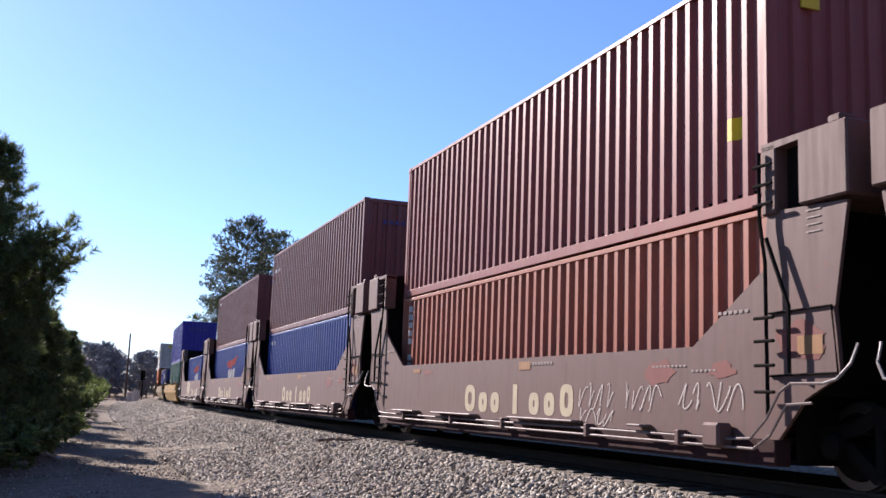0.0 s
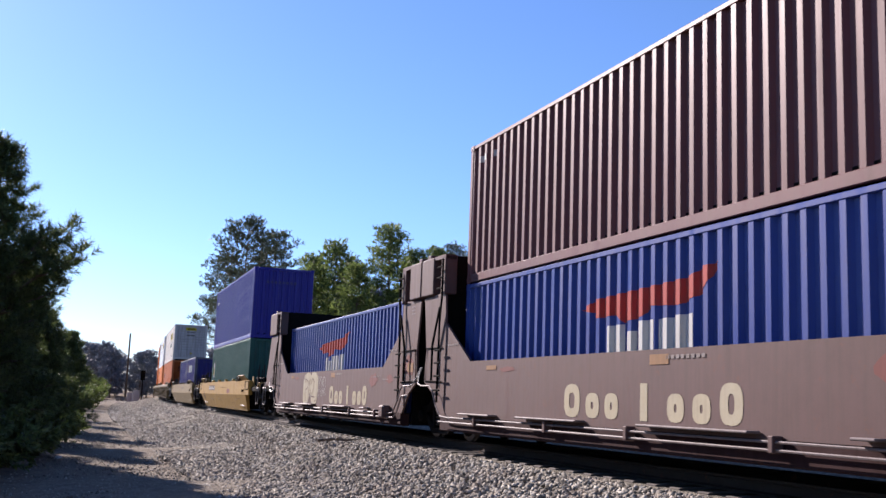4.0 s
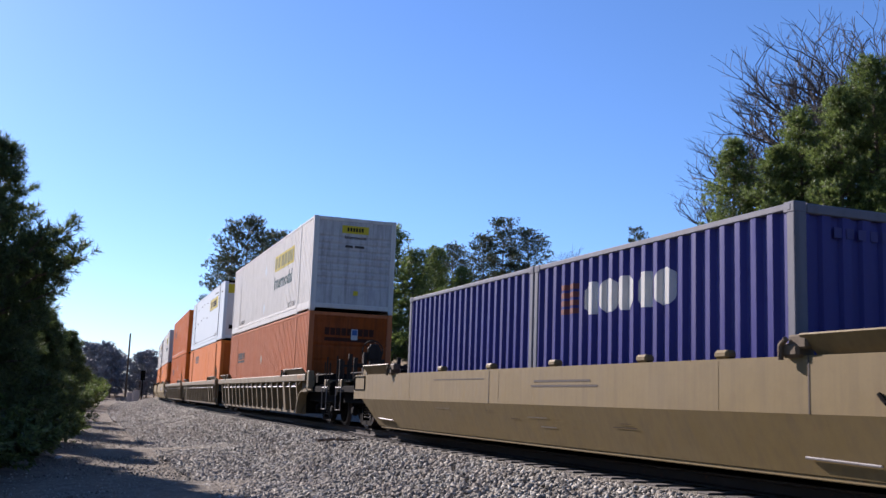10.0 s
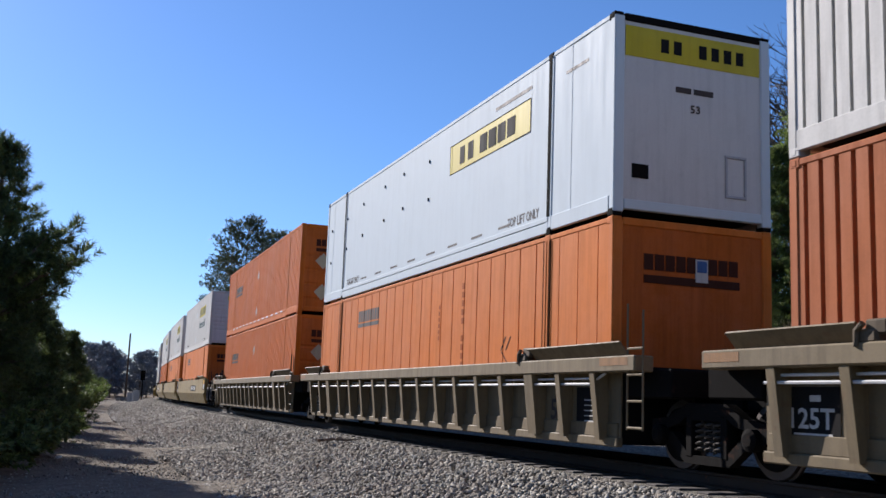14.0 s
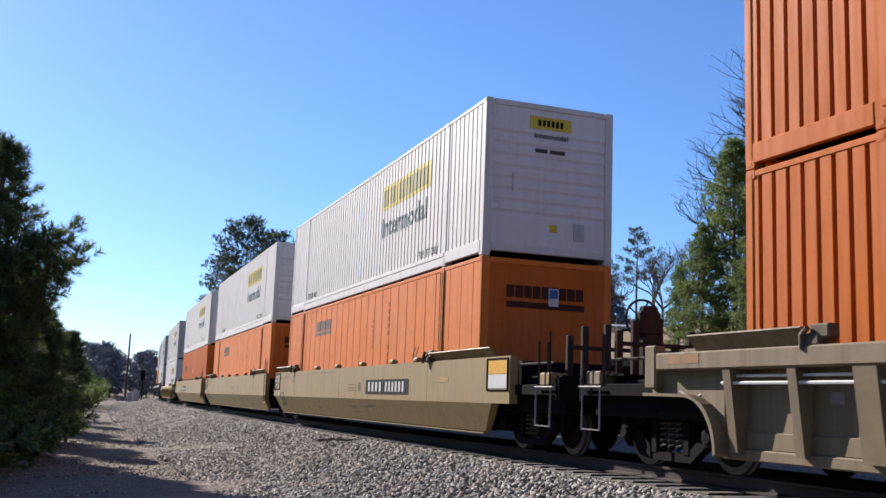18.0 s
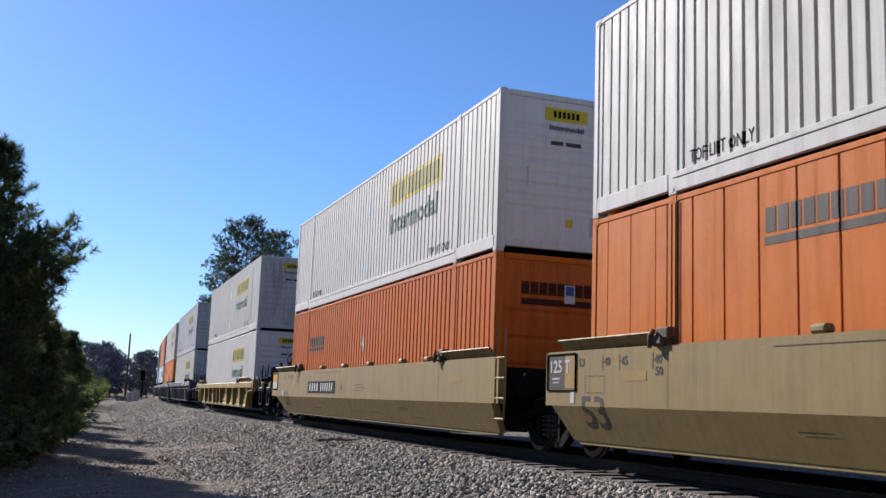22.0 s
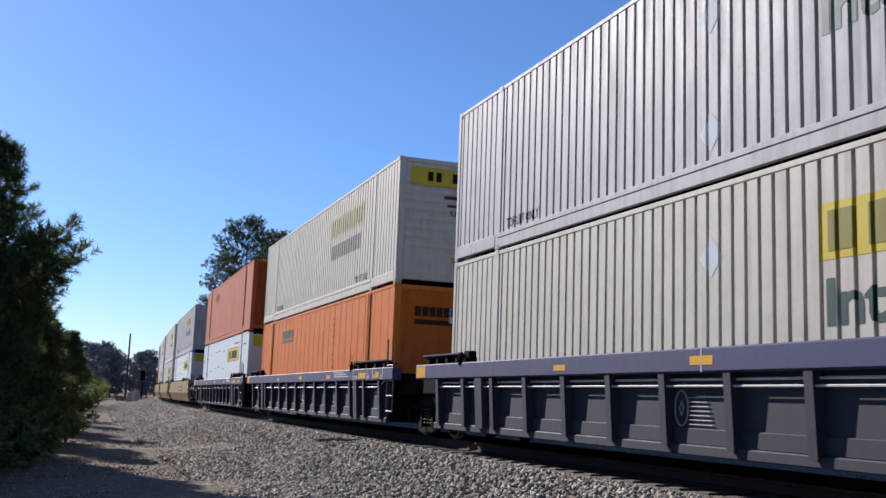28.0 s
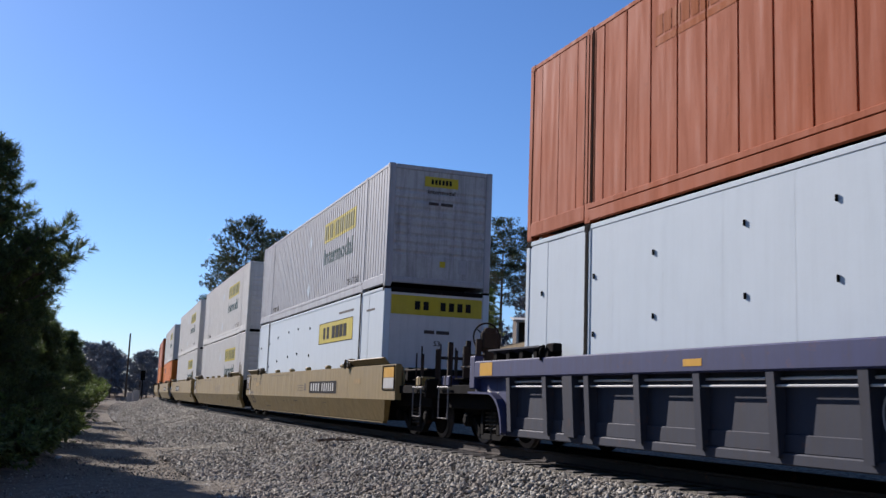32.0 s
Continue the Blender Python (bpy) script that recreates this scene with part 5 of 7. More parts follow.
        for run in (((-2.45, 1.12), (-2.25, 1.22), (-2.05, 1.12), (-2.12, 0.98), (-2.32, 0.92), (-2.40, 0.78), (-2.30, 0.60)), ((-1.98, 0.62), (-1.95, 0.95), (-1.82, 1.22)), ((-1.70, 1.08), (-1.52, 1.24), (-1.30, 1.14), (-1.34, 0.98), (-1.62, 0.74), (-1.20, 0.72)), ((-1.22, 0.60), (-1.02, 0.66), (-0.98, 0.84)), ((-2.62, 1.30), (-2.52, 1.20)), ((-2.5, 1.30), (-2.4, 1.18))):
            stroke(bm, [(a, y - 0.005, b) for a, b in run], 0.016)
        part("spray_outline", bm, CAR_BROWN, root)
        bm = bmesh.new()
        for i, (a, b, h) in enumerate(((0.45, 0.88, 0.45), (1.0, 1.35, 0.33), (1.45, 1.78, 0.33), (2.12, 2.55, 0.45), (2.72, 3.06, 0.33), (3.16, 3.48, 0.33), (3.58, 3.95, 0.45))):
            bm = bmesh.new()
            flat_rect(bm, a + 0.06, a + 0.22, 0.57, 0.57 + h) if i == 3 else letter_ring(bm, a, b, 0.57, h)
            for v in bm.verts:
                v.co.y = y - 0.002
            part("letter_block", bm, CREAM_MARK, root, "worn cream block lettering")
        bm = bmesh.new()
    bm.free()
    return root
# ---- ground, track bed, trees ----
SWAYING = []


def bank(off, s):
    """Height of the ground, off metres to the camera's side of the track."""
    o = np.asarray(off, float)
    z = np.interp(o, [-400, -60, -40, -29, -22, -14, -7, -4.2, -2.35, -1.7, 1.7, 2.35, 3.9, 5.4, 7.5, 9.5, 12, 30, 400],
                  [7.9, 7.8, 7.3, 6.3, 4.0, 1.6, 0.15, -0.12, -0.19, -0.20, -0.20, -0.28, -0.70, -0.80, -0.80, -0.78, -0.62, -0.4, -0.2])
    rise = np.clip((np.asarray(s, float) - 150) / 250, 0, 1)
    return np.where(o < -4.2, -0.12 + (z + 0.12) * (1 - 0.5 * rise), z)


def wobble(x, y, scale, seed=0.0):
    return noise.noise((x / scale + seed, y / scale - seed, seed))


def ground_material():
    m, nt, bs = tree_of("gravel_ground")
    uv = nt.nodes.new("ShaderNodeUVMap")
    uv.uv_map = "across"
    sep = nt.nodes.new("ShaderNodeSeparateXYZ")
    link(nt, uv.outputs[0], sep.inputs[0])
    tc = nt.nodes.new("ShaderNodeTexCoord")
    big = noise_node(nt, tc.outputs["Object"], 0.35, 5)
    mid = noise_node(nt, tc.outputs["Object"], 2.2, 6, 0.6)
    vor = nt.nodes.new("ShaderNodeTexVoronoi")
    vor.inputs["Scale"].default_value = 17.0
    link(nt, tc.outputs["Object"], vor.inputs["Vector"])
    fine = nt.nodes.new("ShaderNodeTexVoronoi")
    fine.inputs["Scale"].default_value = 46.0
    link(nt, tc.outputs["Object"], fine.inputs["Vector"])
    bw = nt.nodes.new("ShaderNodeRGBToBW")
    link(nt, vor.outputs["Color"], bw.inputs[0])
    bw2 = nt.nodes.new("ShaderNodeRGBToBW")
    link(nt, fine.outputs["Color"], bw2.inputs[0])
    stone = ramp_node(nt, bw.outputs[0], [(0.1, (0.075, 0.066, 0.053)), (0.5, (0.165, 0.150, 0.122)), (0.9, (0.27, 0.25, 0.208))]).outputs[0]
    grit = ramp_node(nt, bw2.outputs[0], [(0.15, (0.088, 0.075, 0.058)), (0.55, (0.180, 0.157, 0.125)), (0.9, (0.29, 0.262, 0.212))]).outputs[0]
    dust = ramp_node(nt, mid.outputs[0], [(0.3, (0.145, 0.118, 0.088)), (0.7, (0.235, 0.200, 0.155))]).outputs[0]
    mott = noise_node(nt, tc.outputs["Object"], 7.0, 8, 0.7)
    road = mix_node(nt, ramp_node(nt, big.outputs[0], [(0.40, 0.15), (0.62, 0.65)]).outputs[0], grit, dust)
    road = mix_node(nt, 0.8, road, ramp_node(nt, mott.outputs[0], [(0.30, 0.55), (0.50, 0.92), (0.72, 1.25)]).outputs[0], "MULTIPLY")
    # across the line: bank grass, ballast, road, verge
    shift = nt.nodes.new("ShaderNodeMath")
    shift.operation = "MULTIPLY_ADD"
    shift.inputs[1].default_value = 1.6
    link(nt, mid.outputs[0], shift.inputs[0])
    link(nt, sep.outputs[0], shift.inputs[2])
    def step(lo, hi):
        r = nt.nodes.new("ShaderNodeMapRange")
        r.inputs[1].default_value, r.inputs[2].default_value = lo, hi
        link(nt, shift.outputs[0], r.inputs[0])
        return r.outputs[0]
    c = mix_node(nt, step(5.0, 6.3), stone, road)
    needles = ramp_node(nt, mid.outputs[0], [(0.35, (0.10, 0.072, 0.048)), (0.65, (0.23, 0.172, 0.118))]).outputs[0]
    c = mix_node(nt, step(8.8, 10.2), c, needles)
    grass = ramp_node(nt, mid.outputs[0], [(0.3, (0.155, 0.118, 0.070)), (0.7, (0.245, 0.193, 0.120))]).outputs[0]
    c = mix_node(nt, step(-4.2, -5.4), c, grass)
    link(nt, c, bs.inputs["Base Color"])
    bs.inputs["Roughness"].default_value = 0.95
    bs.inputs["Specular IOR Level"].default_value = 0.05
    add = nt.nodes.new("ShaderNodeMath")
    link(nt, vor.outputs["Distance"], add.inputs[0])
    link(nt, fine.outputs["Distance"], add.inputs[1])
    bump_node(nt, bs, add.outputs[0], 0.55, 0.035)
    return m


def build_ground():
    ss = np.concatenate([np.linspace(-1500, -60, 14), np.arange(-50, 70, 1.0), np.arange(70, 260, 4.0), np.linspace(270, 3500, 22)])
    oo = np.concatenate([[-2500, -1200, -600, -300, -160, -100, -70, -50], np.arange(-40, -8, 2.0), np.arange(-8, -1.5, 0.5), [-1.0, 0, 1.0], np.arange(1.5, 12.1, 0.35),
                         np.arange(13, 40, 2.5), [50, 80, 140, 300, 700, 1600, 2600]])
    h = np.interp(ss, ARC, HEAD)
    s_in = np.clip(ss, ARC[0], ARC[-1])
    bx = np.interp(s_in, ARC, LX) - np.sin(h) * (ss - s_in)
    by = np.interp(s_in, ARC, LY) + np.cos(h) * (ss - s_in)
    hr = np.full_like(h, 0.30)
    verts, uvs = [], []
    for i in range(len(ss)):
        for o in oo:
            near = max(-60.0, min(60.0, o))
            x = bx[i] - math.cos(h[i]) * near - math.cos(hr[i]) * (o - near)
            y = by[i] - math.sin(h[i]) * near - math.sin(hr[i]) * (o - near)
            z = float(bank(o, ss[i]))
            if 2.2 < o < 60:
                z += 0.05 * wobble(x, y, 1.4) + 0.07 * wobble(x, y, 4.5, 3.0)
            elif o < -5:
                z += 0.3 * wobble(x, y, 14, 5.0)
            if abs(o) > 250 or ss[i] > 700 or ss[i] < -200:
                z = min(z, 7.0)
            verts.append((x, y, z))
            uvs.append((o, ss[i]))
    n = len(oo)
    faces = [(i * n + j, i * n + j + 1, (i + 1) * n + j + 1, (i + 1) * n + j) for i in range(len(ss) - 1) for j in range(n - 1)]
    me = bpy.data.meshes.new("ground")
    me.from_pydata(verts, [], [f[::-1] for f in faces])
    lay = me.uv_layers.new(name="across")
    flat = np.array([uvs[l.vertex_index] for l in me.loops], dtype=np.float32)
    lay.data.foreach_set("uv", flat.ravel())
    me.update()
    me.materials.append(ground_material())
    me.shade_smooth()
    up = sum(p.normal.z for p in me.polygons[:50])
    if up < 0:
        me.flip_normals()
    return tagged(new("ground", me), "gravel road, ballast bank and dry grass bank beside the track", "ground", kind="structure")


build_ground()


def stone_material():
    m, nt, bs = tree_of("ballast_stone")
    g = nt.nodes.new("ShaderNodeNewGeometry")
    c = ramp_node(nt, g.outputs["Random Per Island"], [(0.0, (0.085, 0.076, 0.062)), (0.4, (0.190, 0.174, 0.143)), (0.8, (0.30, 0.278, 0.232)), (1.0, (0.43, 0.405, 0.345))]).outputs[0]
    tc = nt.nodes.new("ShaderNodeTexCoord")
    n = noise_node(nt, tc.outputs["Object"], 1.1, 5)
    c = mix_node(nt, ramp_node(nt, n.outputs[0], [(0.45, 0.0), (0.65, 0.45)]).outputs[0], c, (0.20, 0.162, 0.128))
    link(nt, c, bs.inputs["Base Color"])
    bs.inputs["Roughness"].default_value = 0.9
    bs.inputs["Specular IOR Level"].default_value = 0.15
    bump_node(nt, bs, noise_node(nt, tc.outputs["Object"], 60, 3).outputs[0], 0.3, 0.006)
    return m


STONE = stone_material()


def scatter_stones(name, label, count, s0, s1, o_of, size):
    rng = np.random.default_rng(5 + count)
    s = s0 + (s1 - s0) * rng.random(count) ** 1.5
    o = o_of(rng, count)
    x, y = line(s, o)
    z = bank(o, s)
    base = np.array([(1, 0, 0), (-1, 0, 0), (0, 1, 0), (0, -1, 0), (0, 0, 1), (0, 0, -1)], float)
    tris = np.array([(0, 2, 4), (2, 1, 4), (1, 3, 4), (3, 0, 4), (2, 0, 5), (1, 2, 5), (3, 1, 5), (0, 3, 5)])
    n = len(base)
    r = size * rng.uniform(0.55, 1.35, (count, 1, 1)) * rng.uniform(0.7, 1.25, (count, n, 1)) * rng.uniform(0.65, 1.2, (count, 1, 3))
    q = rng.normal(size=(count, 4))
    q /= np.linalg.norm(q, axis=1, keepdims=True)
    w, a, b, c = q.T
    R = np.stack([np.stack([1 - 2 * (b * b + c * c), 2 * (a * b - c * w), 2 * (a * c + b * w)], -1),
                  np.stack([2 * (a * b + c * w), 1 - 2 * (a * a + c * c), 2 * (b * c - a * w)], -1),
                  np.stack([2 * (a * c - b * w), 2 * (b * c + a * w), 1 - 2 * (a * a + b * b)], -1)], -2)
    v = np.einsum("kij,knj->kni", R, base[None] * r)
    v[..., 0] += x[:, None]
    v[..., 1] += y[:, None]
    v[..., 2] += z[:, None] + size * 0.35
    f = (tris[None] + (np.arange(count) * n)[:, None, None]).reshape(-1, 3)
    me = bpy.data.meshes.new(name)
    me.vertices.add(count * n)
    me.vertices.foreach_set("co", v.reshape(-1).astype(np.float32))
    me.loops.add(f.size)
    me.loops.foreach_set("vertex_index", f.reshape(-1).astype(np.int32))
    me.polygons.add(len(f))
    me.polygons.foreach_set("loop_start", np.arange(0, f.size, 3, dtype=np.int32))
    me.update(calc_edges=True)
    me.materials.append(STONE)
    return tagged(new(name, me), label, "gravel", kind="stuff")


scatter_stones("ballast", "loose grey crushed-stone ballast beside the rails", 50000, -4, 55, lambda g, n: 1.70 + 4.05 * g.random(n) ** 1.1, 0.042)
scatter_stones("ballast", "grey crushed-stone ballast further along the line", 16000, 42, 130, lambda g, n: 1.45 + 4.4 * g.random(n), 0.062)
scatter_stones("road_gravel", "scattered small grey stones on the road", 13000, -8, 42, lambda g, n: 4.4 + 4.6 * g.random(n) ** 1.5, 0.021)


def build_track():
    root = tagged(new("railway_track"), "steel rails on weathered wooden ties", "track", kind="structure")
    prof = [(-0.07, -0.17), (0.07, -0.17), (0.07, -0.155), (0.012, -0.135), (0.012, -0.04), (0.036, -0.03), (0.036, 0.0), (-0.036, 0.0), (-0.036, -0.03), (-0.012, -0.04), (-0.012, -0.135), (-0.07, -0.155)]
    ss = np.concatenate([np.arange(-60, 0, 4.0), np.arange(0, 130, 2.0), np.arange(130, 420, 8.0)])
    for off in (-0.753, 0.753):
        bm = bmesh.new()
        rings = []
        for s in ss:
            rings.append([bm.verts.new((*line(s, off + p), z)) for p, z in prof])
        for a, b in zip(rings, rings[1:]):
            for k in range(len(prof)):
                bm.faces.new((a[k], b[k], b[(k + 1) % len(prof)], a[(k + 1) % len(prof)]))
        part("rail", bm, RAIL, root)
    m, nt, bs = tree_of("tie_wood")
    cs, plain, oi = coords(nt, (1.0, 9.0, 9.0))
    n = noise_node(nt, cs, 3.0, 6)
    c = ramp_node(nt, n.outputs[0], [(0.3, (0.026, 0.021, 0.018)), (0.7, (0.085, 0.070, 0.058))]).outputs[0]
    link(nt, c, bs.inputs["Base Color"])
    bs.inputs["Roughness"].default_value = 0.9
    bump_node(nt, bs, n.outputs[0], 0.4, 0.01)
    bm = bmesh.new()
    rbox(bm, -1.30, 1.30, -0.115, 0.115, -0.36, -0.175, 0.012)
    me = bpy.data.meshes.new("tie")
    bm.to_mesh(me)
    bm.free()
    me.materials.append(m)
    rng = random.Random(4)
    for k in range(-24, 180):
        s = k * 0.52
        x, y = line(s)
        h = float(np.interp(s, ARC, HEAD))
        o = new("tie", me)
        o.parent = root
        o.matrix_basis = pose(x, y, 0, 0, 0, math.degrees(h) + rng.uniform(-1, 1))
    return root


build_track()


# ---- vegetation ----
def leaf_material(name, dark, light, trans=0.25):
    m, nt, bs = tree_of(name)
    g = nt.nodes.new("ShaderNodeNewGeometry")
    oi = nt.nodes.new("ShaderNodeObjectInfo")
    c = ramp_node(nt, g.outputs["Random Per Island"], [(0.0, dark), (0.7, light), (1.0, tuple(min(1, q * 1.35) for q in light))]).outputs[0]
    tc = nt.nodes.new("ShaderNodeTexCoord")
    n = noise_node(nt, tc.outputs["Object"], 0.9, 3)
    c = mix_node(nt, ramp_node(nt, n.outputs[0], [(0.35, 0.0), (0.7, 0.55)]).outputs[0], c, dark)
    link(nt, c, bs.inputs["Base Color"])
    bs.inputs["Roughness"].default_value = 0.55
    tr = nt.nodes.new("ShaderNodeBsdfTranslucent")
    link(nt, c, tr.inputs[0])
    mx = nt.nodes.new("ShaderNodeMixShader")
    mx.inputs[0].default_value = trans
    out = nt.nodes["Material Output"]
    link(nt, bs.outputs[0], mx.inputs[1])
    link(nt, tr.outputs[0], mx.inputs[2])
    link(nt, mx.outputs[0], out.inputs["Surface"])
    return m


def bark_material(name, dark, light):
    m, nt, bs = tree_of(name)
    cs, plain, oi = coords(nt, (6.0, 6.0, 1.2))
    n = noise_node(nt, cs, 2.0, 6, 0.65)
    c = ramp_node(nt, n.outputs[0], [(0.3, dark), (0.7, light)]).outputs[0]
    link(nt, c, bs.inputs["Base Color"])
    bs.inputs["Roughness"].default_value = 0.9
    bump_node(nt, bs, n.outputs[0], 0.5, 0.02)
    return m


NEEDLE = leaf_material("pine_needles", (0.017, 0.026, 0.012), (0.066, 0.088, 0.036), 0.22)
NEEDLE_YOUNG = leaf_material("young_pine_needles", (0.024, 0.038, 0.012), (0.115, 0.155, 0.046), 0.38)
# Paler copy of the pine needles, with the bank's sunlight in its colour.
NEEDLE_SUNLIT = leaf_material("sunlit_pine_needles", (0.038, 0.062, 0.015), (0.180, 0.235, 0.062), 0.48)
SCRUB = leaf_material("scrub_leaves", (0.040, 0.062, 0.016), (0.135, 0.180, 0.048), 0.4)
# Blue-grey base colours carry the haze over the far woods.
HAZED_LEAF = leaf_material("hazed_distant_foliage", (0.085, 0.098, 0.120), (0.15, 0.165, 0.19), 0.1)
BARK = bark_material("pine_bark", (0.05, 0.036, 0.028), (0.17, 0.125, 0.09))
BARE = bark_material("bare_bark", (0.030, 0.025, 0.022), (0.095, 0.080, 0.070))


def brush_cloud(starts, axes, brush, needles, nlen, width, rng):
    """Bottle-brush ends of twigs: needles that leave an axis all round it and lean forward. Returns vertices and triangles."""
    k = len(starts)
    ax = axes / np.linalg.norm(axes, axis=1, keepdims=True)
    f = rng.random((k, needles, 1))
    rad = np.cross(np.repeat(ax[:, None, :], needles, 1), rng.normal(size=(k, needles, 3)))
    rad /= np.linalg.norm(rad, axis=2, keepdims=True) + 1e-9
    d = ax[:, None, :] * rng.uniform(0.25, 1.0, (k, needles, 1)) + rad * rng.uniform(0.45, 1.0, (k, needles, 1))
    d /= np.linalg.norm(d, axis=2, keepdims=True)
    base = starts[:, None, :] + ax[:, None, :] * f * brush
    tip = base + d * nlen * rng.uniform(0.65, 1.2, (k, needles, 1))
    side = np.cross(d, rng.normal(size=(k, needles, 3)))
    side /= np.linalg.norm(side, axis=2, keepdims=True) + 1e-9
    w = width * rng.uniform(0.7, 1.3, (k, needles, 1))
    P = np.stack([base + side * w, tip, base - side * w], 2).reshape(-1, 3)
    return P, np.arange(k * needles * 3).reshape(-1, 3)


def cloud_mesh(name, P, F, material):
    me = bpy.data.meshes.new(name)
    me.vertices.add(len(P))
    me.vertices.foreach_set("co", P.astype(np.float32).ravel())
    me.loops.add(F.size)
    me.loops.foreach_set("vertex_index", F.astype(np.int32).ravel())
    me.polygons.add(len(F))
    me.polygons.foreach_set("loop_start", np.arange(0, F.size, 3, dtype=np.int32))
    me.update(calc_edges=True)
    me.materials.append(material)
    return me


def pine(name, seed, height, radius, bare_below, limbs, puffs, twigs, puff_r, needles, brush, nlen, width, leaf, lean=0.3, dome=1.0, inner=0.4, reach=(), flat=0.55):
    """A pine: tapered trunk, uneven limbs, and on each limb rounded clumps of twigs that end in brushes of needles.
    dome: roundness of the crown's outline; inner: where on a limb the clumps begin; reach: limbs of their own, as (height share, degrees, length, tilt)."""
    rng = np.random.default_rng(seed)
    root = new(name)
    bm = bmesh.new()
    hs = np.linspace(0, 1, 9)
    bend = [(lean * math.sin(2.1 * q + seed) * q, lean * 0.7 * math.sin(1.7 * q + seed * 2) * q, height * q) for q in hs]
    base_r = 0.012 * height + 0.03
    tube(bm, bend, [base_r * (1 - 0.93 * q) + 0.012 for q in hs], 8)
    rows = []
    for i in range(limbs):
        u = ((i + rng.random()) / limbs) ** 0.85
        prof = (dome * math.sqrt(1 - u * u) + (1 - dome) * (1 - u) ** 0.75) * (0.6 + 0.4 * min(1.0, u * 5 + 0.2)) + 0.05
        rows.append((bare_below + (0.98 - bare_below) * u, i * 2.4 + rng.uniform(-0.5, 0.5), radius * prof * rng.uniform(0.45, 1.12), rng.uniform(-0.05, 0.35) + 1.1 * max(0, u - 0.5)))
    rows += [(q, radians(az), ln, tilt) for q, az, ln, tilt in reach]
    starts, axes = [], []
    for q, az, ln, tilt in rows:
        org = np.array([np.interp(q, hs, [b[a] for b in bend]) for a in range(3)])
        dv = np.array([math.cos(az), math.sin(az), tilt])
        dv /= np.linalg.norm(dv)
        fs = (0.0, 0.35, 0.7, 1.0)
        pts = np.array([org + dv * ln * f + np.array([0, 0, 0.10 * ln * f * f]) + rng.normal(size=3) * 0.04 * ln * f for f in fs])
        r0 = 0.016 * ln + 0.010
        tube(bm, [tuple(p) for p in pts], [r0, r0 * 0.7, r0 * 0.45, 0.007], 5, False)
        side = np.array([-math.sin(az), math.cos(az), 0.15])
        n = max(2, round(puffs * min(1.3, 0.3 + ln / radius)))
        for j in range(n):
            f = inner + (1.0 - inner) * (j + 0.6 + 0.4 * rng.random()) / n
            way = 0.0 if j == n - 1 else (1 if j % 2 else -1) * ln * rng.uniform(0.06, 0.30) * (1.3 - f)
            c = np.array([np.interp(f, fs, pts[:, a]) for a in range(3)])
            e = c + side * way + np.array([0, 0, puff_r * rng.uniform(-0.1, 0.3)])
            tube(bm, [tuple(c - dv * abs(way) * 0.6), tuple(e)], [r0 * 0.35 + 0.003, 0.004], 3, False)
            r = puff_r * rng.uniform(0.65, 1.2)
            o = rng.normal(size=(twigs, 3))
            o /= np.linalg.norm(o, axis=1, keepdims=True)
            o *= r * rng.uniform(0.25, 1.0, (twigs, 1)) ** 0.6
            o[:, 2] *= flat
            starts.append(e + o)
            axes.append(o / r + dv * 0.45 + np.array([0, 0, 0.5]) + rng.normal(size=(twigs, 3)) * 0.15)
    P, F = brush_cloud(np.concatenate(starts), np.concatenate(axes), brush, needles, nlen, width, rng)
    part("trunk", bm, BARK, root, smooth=True)
    cr = new("crown", cloud_mesh("crown", P, F, leaf))
    cr.parent = root
    return root


def bare_tree(name, seed, height, spread):
    rng = random.Random(seed)
    root = new(name)
    bm = bmesh.new()

    def grow(p, d, ln, r, depth):
        pts, q = [p], p
        dd = d.copy()
        for k in range(3):
            dd = (dd + Vector((rng.uniform(-1, 1), rng.uniform(-1, 1), rng.uniform(-0.4, 0.9))) * 0.16).normalized()
            q = q + dd * ln / 3
            pts.append(q)
        tube(bm, pts, [r, r * 0.86, r * 0.74, r * 0.6], 6 if depth < 2 else 4 if depth < 4 else 3, False)
        if depth >= 6 or r < 0.006:
            return
        for k in range(rng.choice((2, 3, 3)) if depth else 4):
            ax = Vector((rng.uniform(-1, 1), rng.uniform(-1, 1), rng.uniform(-0.2, 0.5))).normalized()
            nd = (dd + ax * spread * rng.uniform(0.5, 1.1)).normalized()
            nd.z = max(nd.z, 0.05)
            at = pts[rng.choice((2, 3, 3))]
            grow(at, nd.normalized(), ln * rng.uniform(0.58, 0.82), r * rng.uniform(0.54, 0.70), depth + 1)

    grow(Vector((0, 0, 0)), Vector((0, 0, 1)), height * 0.30, height * 0.0155, 0)
    part("trunk", bm, BARE, root)
    return root


def on_ground(x, y):
    """Ground height at a plan place."""
    d = (LX - x) ** 2 + (LY - y) ** 2
    i = int(np.argmin(d))
    h = HEAD[i]
    off = -(x - LX[i]) * math.cos(h) - (y - LY[i]) * math.sin(h)
    return float(bank(off, ARC[i])), off


def plant(model, x, y, scale, turn, label, category, group, sink=0.15):
    z, _ = on_ground(x, y)
    o = copy_thing(model, pose(x, y, z - sink, 0, 0, turn))
    o.scale = (scale, scale, scale)
    return tagged(o, label, category, group)


def drop_model(ob):
    for o in (*ob.children_recursive, ob):
        bpy.data.objects.remove(o)


def seen(x, dist, y=0.0):
    """Plan place at a distance ahead whose view lies at the given share of the picture's width from the middle (-0.5 to 0.5)."""
    return x * 2 * math.tan(radians(23.6)) * dist, dist


